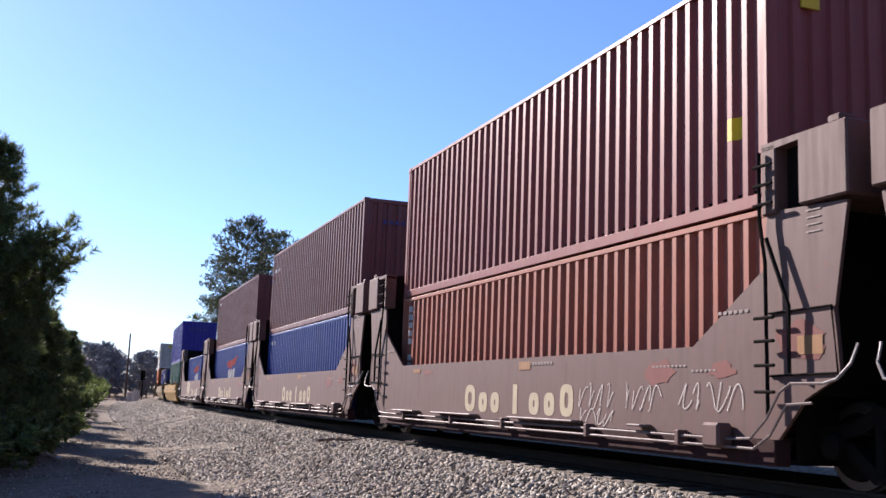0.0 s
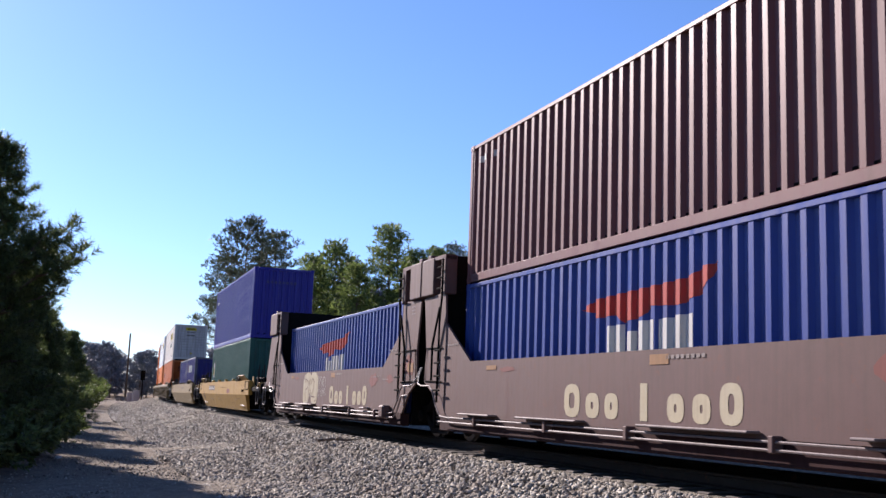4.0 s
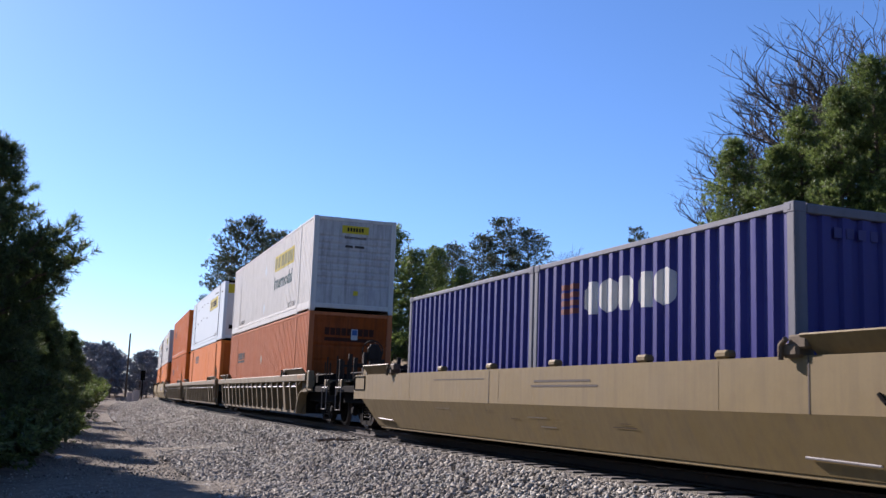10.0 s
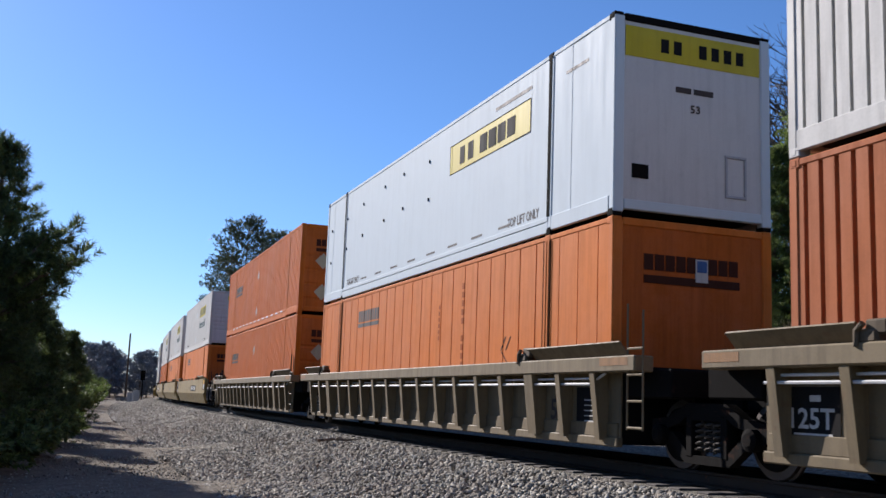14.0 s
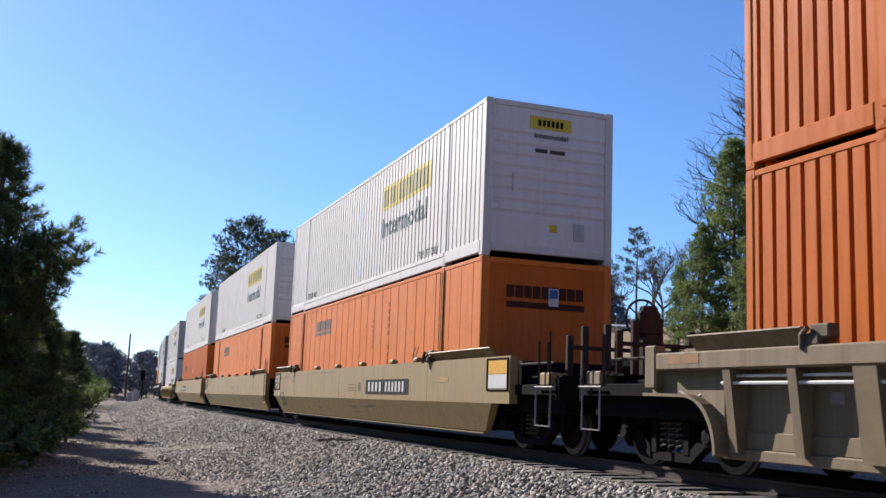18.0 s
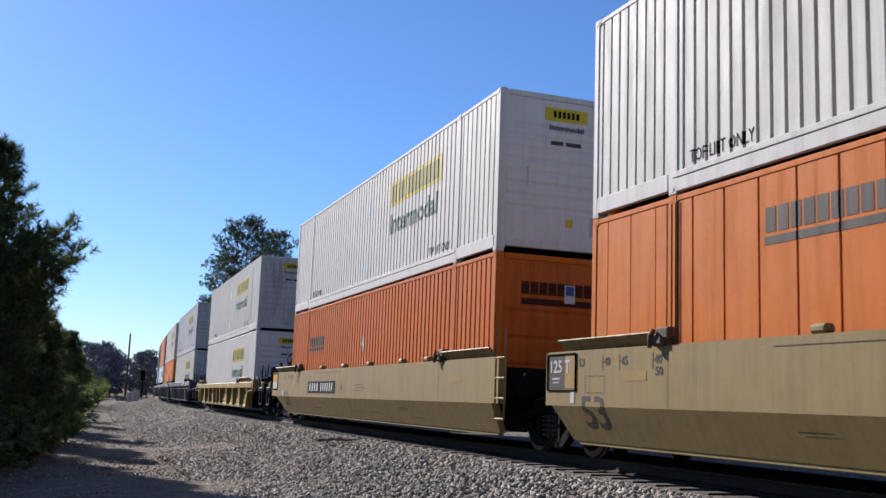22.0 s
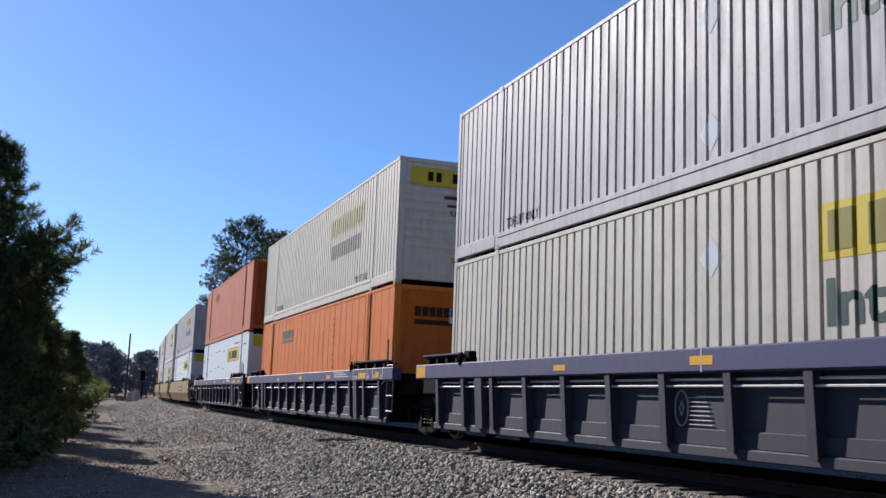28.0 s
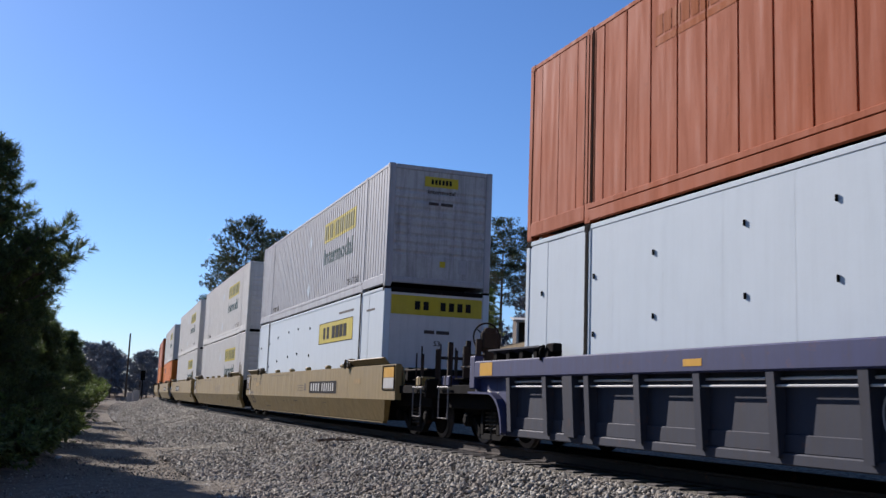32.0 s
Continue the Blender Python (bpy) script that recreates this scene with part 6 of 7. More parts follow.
# models, with their heights
P_TALL = [(pine("pine_tree", 11 + k, 20.0, (5.0, 4.9, 4.4, 3.2)[k], (0.40, 0.36, 0.46, 0.50)[k], (66, 60, 56, 24)[k], 5, (10, 10, 10, 8)[k], (0.78, 0.75, 0.7, 0.55)[k], 9, 0.30, 0.30, 0.038, NEEDLE, dome=0.9), 20.0) for k in range(4)]
P_FULL = [(pine("pine_tree", 31 + k, 12.0, 3.0, 0.04, 92, 5, 11, 0.44, 13, 0.24, 0.22, 0.020, NEEDLE_SUNLIT, dome=0.35, inner=0.3), 12.0) for k in range(3)]
P_MID = [(pine("pine_tree", 41 + k, 12.0, 3.3, 0.08, 64, 5, 8, 0.55, 9, 0.30, 0.30, 0.038, NEEDLE_SUNLIT, dome=0.6, inner=0.3), 12.0) for k in range(2)]
P_EDGE = [(pine("young_pine", 51, 6.4, 1.25, 0.03, 78, 4, 7, 0.19, 38, 0.20, 0.17, 0.0080, NEEDLE_YOUNG, lean=0.12, dome=0.2, inner=0.35, flat=0.9,
                reach=((0.54, -4, 1.90, 0.60), (0.50, 8, 1.85, 0.52), (0.58, 12, 1.55, 0.50), (0.48, -12, 1.65, 0.50), (0.59, -20, 1.45, 0.50), (0.52, -30, 1.65, 0.6), (0.50, 25, 1.55, 0.55), (0.52, 2, 1.70, 0.40), (0.45, 0, 1.50, 0.40), (0.56, 0, 1.20, 0.75), (0.40, 5, 1.10, 0.3))), 6.4)]
P_NEAR = [(pine("young_pine", 52 + k, 4.2, 1.25, 0.03, 76, 4, 7, 0.20, 34, 0.20, 0.17, 0.0090, NEEDLE_YOUNG, lean=0.12, dome=0.5, inner=0.25, flat=0.9), 4.2) for k in range(2)]
P_BACK = [(pine("young_pine", 56 + k, 3.4, 1.15, 0.03, 56, 4, 6, 0.22, 22, 0.20, 0.18, 0.0140, NEEDLE_YOUNG, lean=0.12, dome=0.5, inner=0.25, flat=0.8), 3.4) for k in range(2)]
B_TREE = [(bare_tree("bare_tree", 71 + k, 15.0, 0.95), 15.0) for k in range(3)]
P_FAR = [(pine("pine_tree", 91 + k, 13.0, 4.2, 0.05, 30, 4, 4, 1.0, 7, 0.7, 0.8, 0.16, HAZED_LEAF, dome=0.8), 13.0) for k in range(2)]
MODELS = P_TALL + P_FULL + P_MID + P_EDGE + P_NEAR + P_BACK + B_TREE + P_FAR

# young pines along the road's edge: place, height, model, turn
rng = random.Random(12)
LN = "young long-needled pine at the edge of the gravel road"
EDGE = ((-9.05, 20.0, 6.4, P_EDGE[0], 0), (-9.35, 22.0, 4.2, P_NEAR[0], 130), (-8.9, 18.4, 3.4, P_NEAR[1], 250), (-8.6, 17.0, 2.6, P_NEAR[0], 310), (-10.5, 27.0, 3.5, P_NEAR[1], 80),
        (-12.4, 34.0, 3.3, P_NEAR[0], 170), (-10.6, 23.5, 4.6, P_NEAR[1], 10), (-11.8, 29.5, 3.6, P_NEAR[0], 150), (-16.3, 44.0, 3.2, P_BACK[0], 40), (-21.8, 58.0, 3.2, P_BACK[1], 95),
        (-26.8, 75.0, 3.3, P_BACK[0], 200), (-33.0, 95.0, 3.5, P_BACK[1], 280), (-10.4, 20.6, 5.2, P_NEAR[1], 60), (-12.0, 25.8, 4.4, P_NEAR[0], 220), (-14.2, 37.5, 3.0, P_BACK[1], 120), (-18.8, 50.5, 2.9, P_BACK[0], 320))
for k, (x, y, h, (m, mh), tn) in enumerate(EDGE):
    t = plant(m, x, y, h / mh, tn, LN, "tree", "young pines along the road", 0.1)
    if k < 8:
        SWAYING.append((t, t.matrix_basis.copy(), k))
for k in range(56):
    s = -14 + 3.4 * k + rng.uniform(-0.8, 0.8)
    o = rng.uniform(11.0, 13.5) if s < 24 else rng.uniform(9.8, 12.5)
    x, y = line(s, o)
    m, mh = P_BACK[k % 2]
    plant(m, x, y, rng.uniform(2.6, 3.6) / mh, rng.uniform(0, 360), LN, "tree", "young pines along the road", 0.1)


def scrub_bush(x, y, seed, size, label):
    """A low leafy bush: bent stems with small pointed leaves along them."""
    g = np.random.default_rng(seed)
    root = tagged(new("bush"), label, "bush", "bushes on the verge")
    bm = bmesh.new()
    starts, axes = [], []
    for i in range(26):
        az, ln = g.uniform(0, 6.28), size * g.uniform(0.55, 1.1)
        d = np.array([math.cos(az) * 0.75, math.sin(az) * 0.75, g.uniform(0.5, 1.2)])
        d /= np.linalg.norm(d)
        pts = [d * ln * f + np.array([0, 0, -0.12 * ln * f * f]) for f in (0, 0.35, 0.7, 1.0)]
        tube(bm, [tuple(p) for p in pts], [0.012, 0.009, 0.007, 0.004], 4, False)
        for j in range(12):
            f = g.uniform(0.25, 1.05)
            starts.append(d * ln * f + g.normal(size=3) * 0.10 * size)
            axes.append(d + g.normal(size=3) * 0.7)
    part("stems", bm, BARK, root)
    P, F = brush_cloud(np.array(starts), np.array(axes), 0.16 * size, 12, 0.12 * size, 0.024 * size, g)
    cr = new("foliage", cloud_mesh("foliage", P, F, SCRUB))
    cr.parent = root
    z, _ = on_ground(x, y)
    root.matrix_basis = pose(x, y, z - 0.05)


for x, y, size in ((-29.0, 84.0, 2.2), (-31.6, 92.0, 2.4), (-27.0, 78.0, 1.9), (-34.2, 100.0, 2.6)):
    scrub_bush(x, y, int(-x * 10), size, "bright green leafy bush at the edge of the gravel road")
for x, y, size in ((-7.9, 17.5, 1.2), (-8.2, 19.2, 1.3), (-9.0, 22.4, 1.2), (-9.9, 25.2, 1.1), (-10.9, 29.6, 1.2), (-7.3, 15.6, 1.1), (-13.6, 36.0, 1.1)):
    scrub_bush(x, y, int(-x * 10), size, "low dark scrub under the young pines")


def stand(models, group, label, rows, sink=0.2):
    """Trees by plan place, height of the top, model and turn."""
    for x, y, top, k, tn in rows:
        m, mh = models[k]
        z = on_ground(x, y)[0]
        plant(m, x, y, (top - z + sink) / mh, tn, label, "tree", group, sink)


stand(P_TALL, "tall pines behind the track", "tall pine with a high dark green crown",
      ((-21.9, 112, 20.0, 0, 20), (-19.6, 119, 19.8, 2, 200), (-25.0, 117, 16.4, 1, 90), (7.7, 130, 24.3, 1, 40), (10.9, 128, 22.8, 0, 160), (5.4, 133, 22.6, 2, 250), (1.1, 122, 19.6, 2, 0),
       (21.3, 110, 20.6, 3, 130), (19.6, 119, 18.2, 3, 75), (-1.5, 140, 20.5, 0, 300), (-12.0, 130, 18.5, 1, 15)))
FP = "sunlit bushy pine on the bank behind the track"
stand(P_MID, "bushy pines on the bank", FP,
      ((-12.1, 96, 14.0, 0, 10), (-9.8, 92, 14.7, 1, 70), (-4.75, 88, 15.7, 1, 140), (-6.9, 80, 11.2, 0, 210), (-2.3, 84, 13.1, 1, 300), (-0.4, 100, 15.8, 0, 30), (-10.4, 84, 11.5, 0, 95), (-14.6, 99, 12.5, 1, 180), (2.0, 97, 13.5, 1, 260), (0.2, 88, 10.5, 0, 320), (-13.0, 88, 9.5, 1, 45), (4.5, 100, 12.0, 0, 150)))
stand(P_FULL, "bushy pines on the bank", FP,
      ((12.4, 48, 9.6, 0, 15), (14.0, 48, 13.8, 1, 60), (15.2, 46, 13.0, 2, 100), (16.7, 46, 14.8, 0, 150), (17.6, 44, 15.2, 1, 220), (19.3, 44, 16.8, 2, 280), (20.6, 42, 16.5, 1, 330), (22.8, 42, 17.3, 0, 40), (12.0, 51, 7.9, 2, 75), (18.3, 49, 13.5, 2, 185), (21.0, 47, 15.0, 0, 20), (13.2, 41, 6.2, 1, 200), (14.8, 40, 7.0, 2, 310), (16.4, 39.5, 7.6, 0, 20), (17.9, 39, 8.4, 1, 90), (19.5, 38.5, 8.8, 2, 150), (15.6, 43, 9.5, 0, 250), (18.6, 41.5, 11.0, 1, 10), (21.4, 38, 9.5, 0, 60), (13.8, 44.5, 8.6, 2, 130)))
stand(B_TREE, "bare trees behind the track", "leafless deciduous tree with fine grey twigs",
      ((14.4, 108, 18.1, 0, 0), (12.4, 112, 18.0, 1, 80), (17.6, 115, 18.6, 2, 160), (21.8, 100, 18.6, 0, 220), (21.9, 90, 17.8, 1, 300), (22.4, 61, 21.0, 2, 40), (21.3, 60, 23.0, 0, 100), (23.3, 58, 24.6, 1, 200), (26.0, 58, 26.5, 2, 280), (19.6, 66, 17.2, 1, 100), (17.0, 82, 15.0, 2, 120), (16.0, 104, 18.4, 1, 140), (13.3, 120, 18.8, 2, 60), (10.8, 112, 16.5, 0, 200), (24.4, 60, 25.5, 0, 320), (22.0, 57, 22.5, 2, 170), (25.2, 63, 27.0, 1, 50), (20.4, 62, 20.0, 2, 260)))
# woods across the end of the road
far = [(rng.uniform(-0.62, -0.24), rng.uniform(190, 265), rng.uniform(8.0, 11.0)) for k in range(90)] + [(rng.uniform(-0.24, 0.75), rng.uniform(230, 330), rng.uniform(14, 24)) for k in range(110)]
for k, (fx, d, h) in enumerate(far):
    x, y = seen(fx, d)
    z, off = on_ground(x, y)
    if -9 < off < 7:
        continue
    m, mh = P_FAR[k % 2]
    plant(m, x, y, h / mh, rng.uniform(0, 360), "distant dark pine in the far woods, its foliage coloured with haze", "tree", "far woods")
for ob, _ in MODELS:
    drop_model(ob)


# ---- things at the end of the road and behind the track ----
CONCRETE = paint("pale_concrete", (0.30, 0.29, 0.27), 0.8, 0.4, 0.0)
POLE_WOOD = paint("weathered_pole_wood", (0.14, 0.105, 0.08), 0.85, 0.5, 0.0)


def signal_mast():
    x, y = seen(-0.348, 170)
    z, _ = on_ground(x, y)
    root = tagged(new("utility_pole"), "tall weathered wooden pole beside the line", "pole")
    bm = bmesh.new()
    tube(bm, [(0, 0, -0.5), (0, 0, 4), (0.02, 0, 11.0)], [0.19, 0.17, 0.13], 10)
    part("shaft", bm, POLE_WOOD, root)
    root.matrix_basis = pose(x, y, z)
    x, y = seen(-0.330, 150)
    z, _ = on_ground(x, y)
    root = tagged(new("railway_signal"), "dark railway signal head on a short mast", "signal")
    bm = bmesh.new()
    tube(bm, [(0, 0, -0.3), (0, 0, 4.2)], 0.09, 8)
    part("mast", bm, STEEL, root)
    bm = bmesh.new()
    rbox(bm, -0.32, 0.32, -0.12, 0.12, 2.9, 4.3, 0.05)
    for q in (3.2, 3.6, 4.0):
        tube(bm, [(0, -0.12, q), (0, -0.35, q)], [0.13, 0.13], 10, False)
    part("signal_head", bm, UNDER, root)
    root.matrix_basis = pose(x, y, z)
    for fx, d, w, h, mt, lb in ((-0.336, 140, 0.9, 1.5, GREY_WHITE, "grey metal relay cabinet beside the line"), (-0.343, 138, 0.7, 1.2, GREY_WHITE, "small grey relay cabinet beside the line"), (-0.352, 150, 1.6, 0.6, CONCRETE, "low pile of pale concrete blocks at the roadside")):
        x, y = seen(fx, d)
        z, _ = on_ground(x, y)
        root = tagged(new("relay_cabinet" if mt is GREY_WHITE else "concrete_blocks"), lb, "cabinet" if mt is GREY_WHITE else "blocks")
        bm = bmesh.new()
        if mt is GREY_WHITE:
            rbox(bm, -w / 2, w / 2, -0.4, 0.4, -0.2, h, 0.03)
            part("body", bm, mt, root)
            bm = bmesh.new()
            rbox(bm, -w / 2 - 0.06, w / 2 + 0.06, -0.46, 0.46, h, h + 0.08, 0.02)
            part("lid", bm, mt, root)
        else:
            for i in range(4):
                rbox(bm, -w / 2 + i * 0.62, -w / 2 + i * 0.62 + 0.55, -0.3 + 0.1 * (i % 2), 0.35, -0.2, h * (0.7 + 0.15 * (i % 3)), 0.06)
            part("block", bm, mt, root)
        root.matrix_basis = pose(x, y, z, 0, 0, 18)


signal_mast()


def shed(fx0, fx1, d, z_ridge, z_eave, label):
    """A low open-fronted shed: pale metal roof sloping to the front, white posts, a dark back wall."""
    (x0, y0), (x1, y1) = seen(fx0, d), seen(fx1, d)
    root = tagged(new("open_shed"), label, "building")
    L = x1 - x0
    z = on_ground((x0 + x1) / 2, d)[0] - 0.3
    bm = bmesh.new()
    prism(bm, [(-0.5, z_eave), (5.2, z_ridge), (5.2, z_ridge + 0.08), (-0.5, z_eave + 0.10)], "x", -0.3, L + 0.3)
    part("roof", bm, WHITE, root, "pale sheet-metal roof")
    bm = bmesh.new()
    rbox(bm, -0.2, L + 0.2, -0.35, -0.25, z_eave - 0.16, z_eave - 0.002, 0.01)
    part("fascia", bm, WHITE, root)
    bm = bmesh.new()
    box(bm, 0, L, 4.6, 4.8, z - 1.5, z_ridge - 0.2)
    part("back_wall", bm, POLE_WOOD, root)
    for x in (0.0, L - 0.2):
        bm = bmesh.new()
        prism(bm, [(0.3, z - 1.5), (4.58, z - 1.5), (4.58, z_ridge - 0.22), (0.3, z_eave - 0.02)], "x", x, x + 0.2)
        part("end_wall", bm, POLE_WOOD, root)
    n = max(2, int(L / 3.6))
    for i in range(n + 1):
        bm = bmesh.new()
        x = 0.1 + i * (L - 0.2) / n
        rbox(bm, x - 0.11, x + 0.11, -0.2, 0.0, z - 1.0, z_eave - 0.16, 0.01)
        part("post", bm, WHITE, root)
    root.matrix_basis = pose(x0, y0, 0)


shed(0.086, 0.184, 100, 9.65, 8.95, "long low open shed with a pale metal roof on the bank")
shed(0.202, 0.236, 102, 9.5, 8.85, "short open shed with a pale metal roof on the bank")
for fx, d, h, wide in ((0.2475, 96, 1.1, 0.16), (0.268, 96, 1.0, 0.16), (0.192, 84, 4.2, 0.09)):
    x, y = seen(fx, d)
    bm = bmesh.new()
    rbox(bm, -wide, wide, -wide, wide, -0.4, h, 0.03)
    o = part("fence_post" if h < 2 else "utility_pole", bm, WHITE if h < 2 else POLE_WOOD, None)
    o.matrix_basis = pose(x, y, on_ground(x, y)[0])
    tagged(o, "short white post on the dry grass bank" if h < 2 else "thin dark wooden pole on the grass bank", "post" if h < 2 else "pole")


def litter():
    """A crumpled scrap on the verge."""
    x, y = -8.0, 22.0
    bm = bmesh.new()
    bmesh.ops.create_icosphere(bm, subdivisions=2, radius=0.07)
    g = random.Random(9)
    for v in bm.verts:
        v.co *= g.uniform(0.6, 1.2)
        v.co.z = v.co.z * 0.5 + 0.03
    o = part("litter", bm, SHEET_WHITE, None)
    o.matrix_basis = pose(x, y, on_ground(x, y)[0] + 0.02)
    tagged(o, "crumpled white scrap lying on the verge", "litter")


litter()


def fallen_branch():
    """A broken dark branch lying on the ballast."""
    x, y = -2.1, 22.2
    z, _ = on_ground(x, y)
    root = tagged(new("branch"), "broken dark branch lying on the ballast", "branch")
    bm = bmesh.new()
    tube(bm, [(-0.42, -0.25, 0.03), (-0.1, -0.05, 0.07), (0.2, 0.08, 0.05), (0.50, 0.30, 0.09)], [0.035, 0.03, 0.022, 0.010], 6)
    tube(bm, [(-0.05, -0.03, 0.07), (0.02, -0.15, 0.12), (0.12, -0.22, 0.10)], [0.02, 0.014, 0.008], 5)
    tube(bm, [(-0.2, -0.1, 0.06), (-0.22, 0.05, 0.14)], [0.02, 0.008], 5)
    part("limb", bm, BARK, root)
    root.matrix_basis = pose(x, y, z + 0.05)


fallen_branch()
# ---- the train: middle of each unit in metres back from a mark, from the head end ----
MOVING = []          # (thing, u, half pivot distance, z)


def load(u, half, base, *boxes):
    z = base
    for root, H in boxes:
        MOVING.append((root, u, half, z))
        z += H + 0.005


SL = "weathered brown articulated well car with tall bulkheads"
for u, xf, xr, last, tags in ((-21.6, 7.75, 7.75, False, 0), (-6.1, 7.75, 7.85, False, 1), (9.59, 7.84, 7.69, False, 2), (24.97, 7.69, 7.65, False, 3), (40.25, 7.63, 9.7, True, 4)):
    MOVING.append((bulkhead_car(u, xf, xr, last, SL + (", sprayed with pale graffiti" if tags in (1, 4) else ""), tags), u, 7.0, 0.0))
load(-21.6, 7.0, 0.30, (iso_box(12.19, 2.59, BRICK, "brick-red corrugated container in the well"), 2.59), (iso_box(12.19, 2.9, MAROON, "maroon corrugated container on top of another", marks_yellow), 2.9))
load(-6.1, 7.0, 0.30, (iso_box(12.19, 2.59, BRICK, "faded brick-red corrugated container in the well", marks_upright), 2.59), (iso_box(12.19, 2.9, MAROON, "maroon corrugated container on top of another", marks_yellow), 2.9))
load(9.59, 7.0, 0.30, (iso_box(12.19, 2.59, BLUE, "bright blue corrugated container in the well", marks_number), 2.59), (iso_box(12.19, 2.9, MAROON_DARK, "dark maroon corrugated container on top of a blue one", marks_number), 2.9))
load(24.97, 7.0, 0.27, (iso_box(12.19, 2.59, BLUE, "bright blue corrugated container with a red emblem", marks_red), 2.59), (iso_box(12.19, 2.59, MAROON_DARK, "dark maroon corrugated container on top of a blue one", marks_number), 2.59))
load(40.25, 7.0, 0.28, (iso_box(12.19, 2.59, BLUE, "blue corrugated container with a red emblem, riding alone", marks_red_back), 2.59))

YL = "yellow well car with smooth folded sides"
MOVING.append((smooth_car(60.85, 10.90, 10.95, "end", "end", CAR_YELLOW, 7.00, 1.27, 0.72, 0.15, YL, "yellow"), 60.85, 8.8, 0.0))
load(60.85, 8.8, 0.40, (iso_box(12.19, 2.59, GREEN, "green corrugated container with a small badge", marks_badge), 2.59), (iso_box(12.19, 2.9, NAVY, "navy-blue corrugated container on top of a green one", marks_number), 2.9))
MOVING.append((smooth_car(82.80, 11.0, 11.4, "end", "end", CAR_SAND, 7.60, 1.27, 0.72, 0.15, "sand-yellow well car with smooth folded sides", "sand"), 82.80, 8.8, 0.0))
load(79.76, 8.8, 0.30, (iso_box(6.06, 2.59, INDIGO, "indigo twenty-foot corrugated container with white lettering blocks", marks_twenty, RAIL_GREY), 2.59))
load(85.86, 8.8, 0.30, (iso_box(6.06, 2.59, INDIGO, "indigo twenty-foot corrugated container", None, RAIL_GREY), 2.59))

RB = "weathered tan well car with ribbed sides"
for u, xf, xr, fr, re, st in ((106.20, 12.0, 9.8, "end", "joint_last", "tan"), (125.85, 9.85, 9.85, "joint", "joint_last", "tan"), (145.52, 9.82, 11.8, "joint", "end", "dull")):
    MOVING.append((ribbed_car(u, xf, xr, fr, re, CAR_TAN_DULL, (1.16, 1.36), 1.03, RB, st), u, 9.5, 0.0))
OP = "orange plate-sided domestic container in the well"
ORB = "orange ribbed domestic container"
load(106.20, 9.5, 0.39, (orange_box("ribbed", ORANGE_DULL, ORB + " in the well"), 2.9), (white_box(sooty=True), 2.9))
load(125.85, 9.5, 0.39, (orange_box("plate", ORANGE, OP), 2.9), (smooth_box(), 2.9))
load(145.52, 9.5, 0.41, (orange_box("ribbed", ORANGE_DEEP, ORB + " in the well", 2), 2.9), (orange_box("ribbed", ORANGE_DEEP, ORB + " stacked on another", 2), 2.9))

SM = "tan well car with smooth folded sides"
for u, xf, xr, fr, re, num in ((168.99, 11.7, 9.73, "end", "joint_last", "B"), (188.46, 9.74, 9.74, "joint", "joint_last", "C"), (207.93, 9.73, 11.6, "joint", "end", "A")):
    MOVING.append((smooth_car(u, xf, xr, fr, re, CAR_TAN, 8.45, 1.47, 0.72, 0.25, SM, "tan", num), u, 9.5, 0.0))
load(168.99, 9.5, 0.40, (orange_box("plate", ORANGE, OP), 2.9), (white_box(), 2.9))
load(188.46, 9.5, 0.40, (orange_box("plate", ORANGE, OP), 2.9), (white_box(), 2.9))
load(207.93, 9.5, 0.40, (orange_box("ribbed", ORANGE_DEEP, ORB + " in the well", 1), 2.9), (white_box(), 2.9))

MOVING.append((ribbed_car(231.17, 11.65, 11.8, "end", "end", CAR_GOLD, (0.98, 1.20), 1.85, "golden yellow well car with ribbed sides", "gold"), 231.17, 9.5, 0.0))
load(231.17, 9.5, 0.30, (white_box(), 2.9), (white_box(DULL_WHITE, "dull white ribbed domestic container with a yellow panel"), 2.9))

BC = "slate-blue well car with ribbed sides and amber patches"
for u, xf, xr, fr, re in ((254.91, 11.9, 9.88, "end", "joint_last"), (274.68, 9.88, 9.70, "joint", "joint_last"), (294.09, 9.70, 11.8, "joint", "end")):
    MOVING.append((ribbed_car(u, xf, xr, fr, re, CAR_BLUE, (1.13, 1.40), 1.22, BC, "blue"), u, 9.5, 0.0))
load(254.91, 9.5, 0.40, (white_box(CREAM), 2.9), (white_box(GREY_WHITE), 2.9))
load(274.68, 9.5, 0.39, (orange_box("plate", ORANGE, OP), 2.9), (white_box(CREAM, "cream ribbed domestic container with faded yellow panel", True, True), 2.9))
load(294.09, 9.5, 0.37, (smooth_box(), 2.9), (orange_box("plate", ORANGE_RED, "red-orange plate-sided container on a white one"), 2.9))

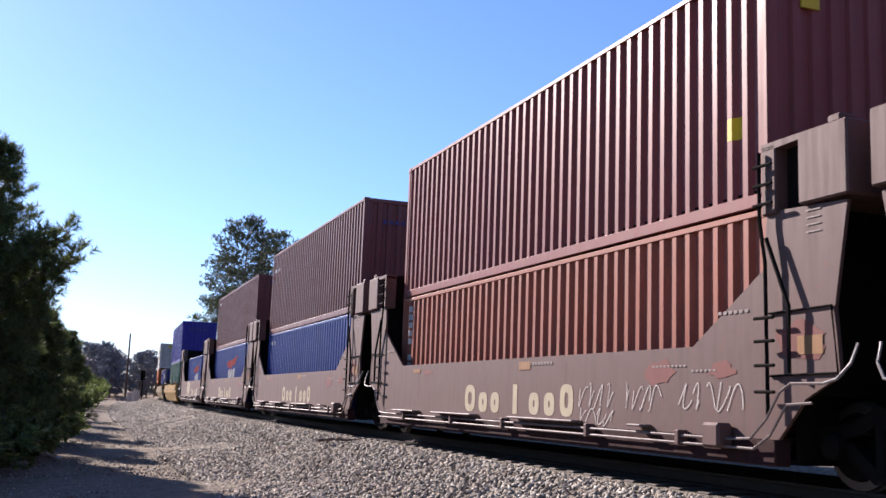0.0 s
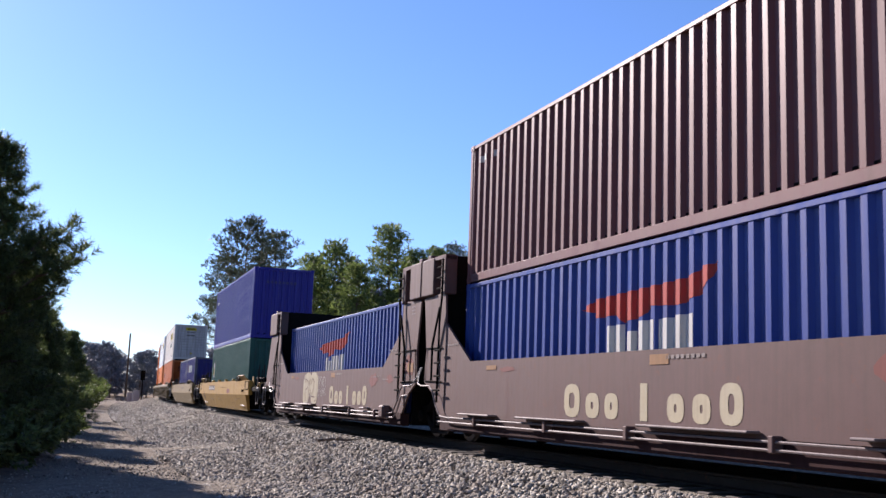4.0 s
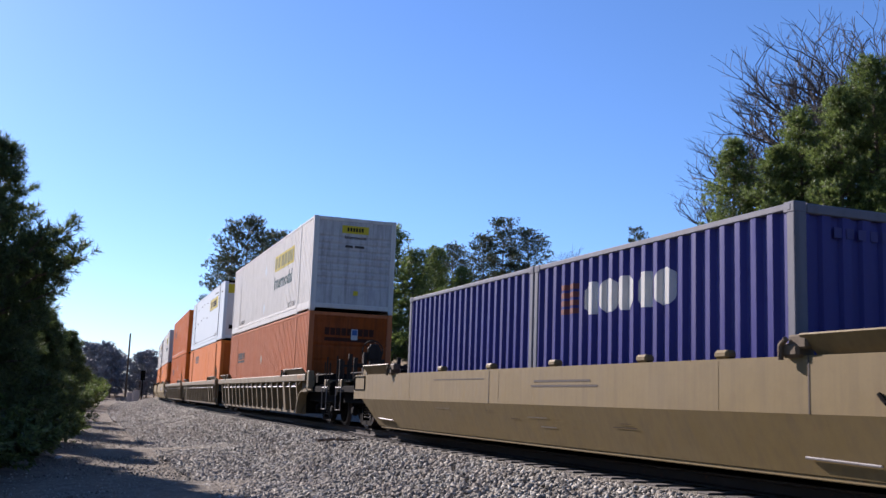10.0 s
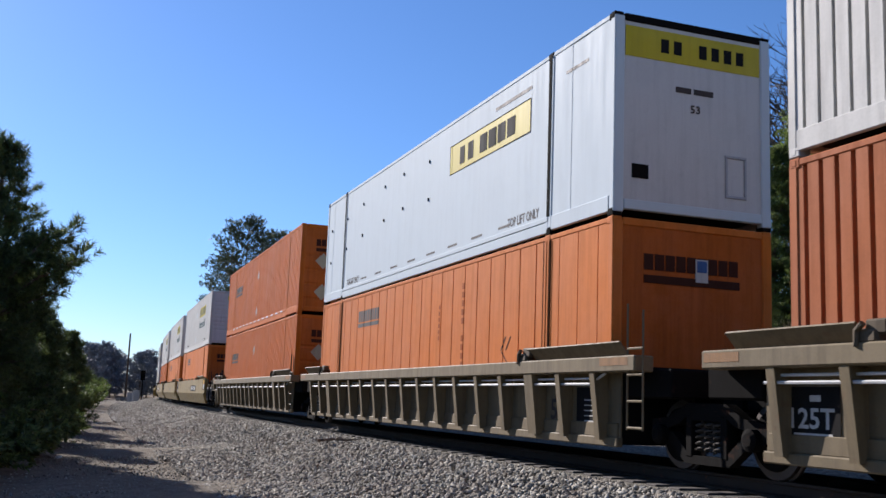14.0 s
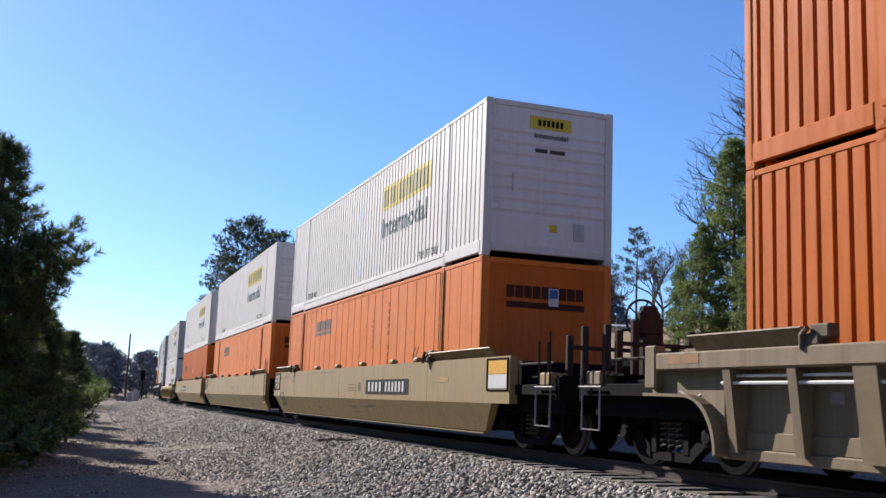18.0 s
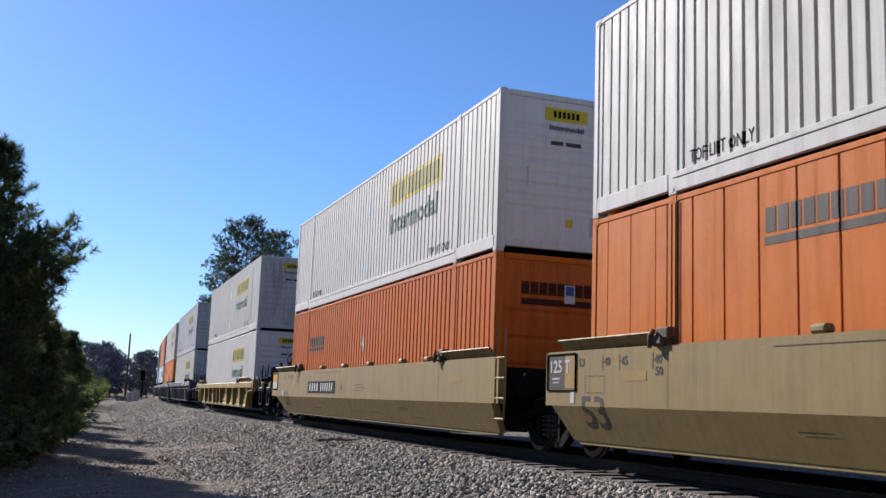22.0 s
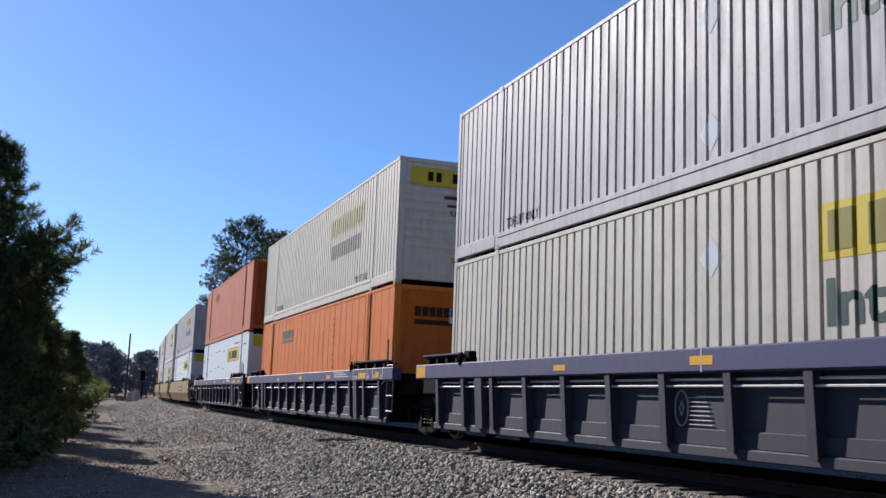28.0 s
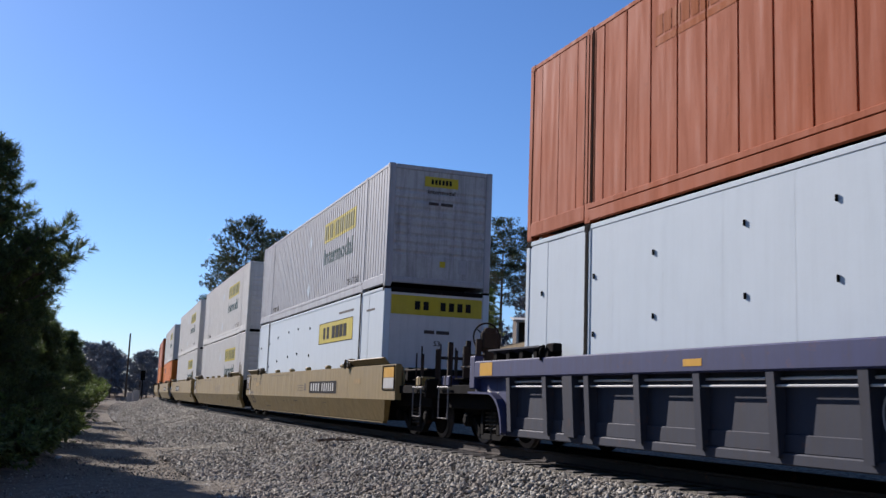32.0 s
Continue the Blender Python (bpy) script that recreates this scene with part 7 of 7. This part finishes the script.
for u, xf, xr, fr, re, num in ((317.80, 11.9, 9.80, "end", "joint_last", "B"), (337.35, 9.75, 9.7, "joint", "joint_last", "C"), (356.60, 9.60, 11.9, "joint", "end", "A"), (380.40, 11.9, 11.8, "end", "end", "B"), (404.2, 11.9, 11.8, "end", "end", "C"), (428.0, 11.9, 11.8, "end", "end", "A")):
    MOVING.append((smooth_car(u, xf, xr, fr, re, CAR_TAN, 8.45, 1.47, 0.72, 0.25, SM, "tan", num), u, 9.5, 0.0))
load(317.80, 9.5, 0.40, (smooth_box(), 2.9), (white_box(GREY_WHITE), 2.9))
load(337.35, 9.5, 0.40, (white_box(), 2.9), (white_box(), 2.9))
load(356.60, 9.5, 0.40, (white_box(), 2.9), (white_box(), 2.9))
load(380.40, 9.5, 0.40, (orange_box("plate", ORANGE, OP), 2.9), (white_box(), 2.9))
load(404.2, 9.5, 0.40, (orange_box("plate", ORANGE, OP), 2.9), (orange_box("plate", ORANGE_RED, "red-orange plate-sided container on another"), 2.9))
load(428.0, 9.5, 0.40, (white_box(), 2.9), (white_box(), 2.9))


def motions():
    """The train rolls past; its wheels turn while they are near."""
    for ob, u, half, z in MOVING:
        walk(ob, [(t, car_pose(u, half, t, z)) for t in range(33)])
    times = np.arange(0, 32.01, 2 / 30)
    rolled = np.interp(times, range(33), ROLLED)
    for ob, m, u in TURNING:
        s = u - rolled
        near = [i for i in range(len(times)) if -7 < s[i] < 28]
        if not near:
            continue
        rows = []
        if near[0] > 0:
            rows.append((0.0, rolled[near[0]]))
        rows += [(times[i], rolled[i]) for i in near]
        if near[-1] < len(times) - 1:
            rows.append((32.0, rolled[near[-1]]))
        walk(ob, [(t, m @ Matrix.Rotation(r / 0.42, 4, "Y")) for t, r in rows])
    for ob, m, seed in SWAYING:
        rng = random.Random(seed)
        ph = rng.uniform(0, 6)
        walk(ob, [(t / 2, m @ pose(0, 0, 0, 0.5 * math.sin(t * 0.83 + ph) + 0.3 * math.sin(t * 1.9 + ph), 0.7 * math.sin(t * 0.61 + ph * 2) + 0.35 * math.sin(t * 2.3), 0)) for t in range(65)])


motions()
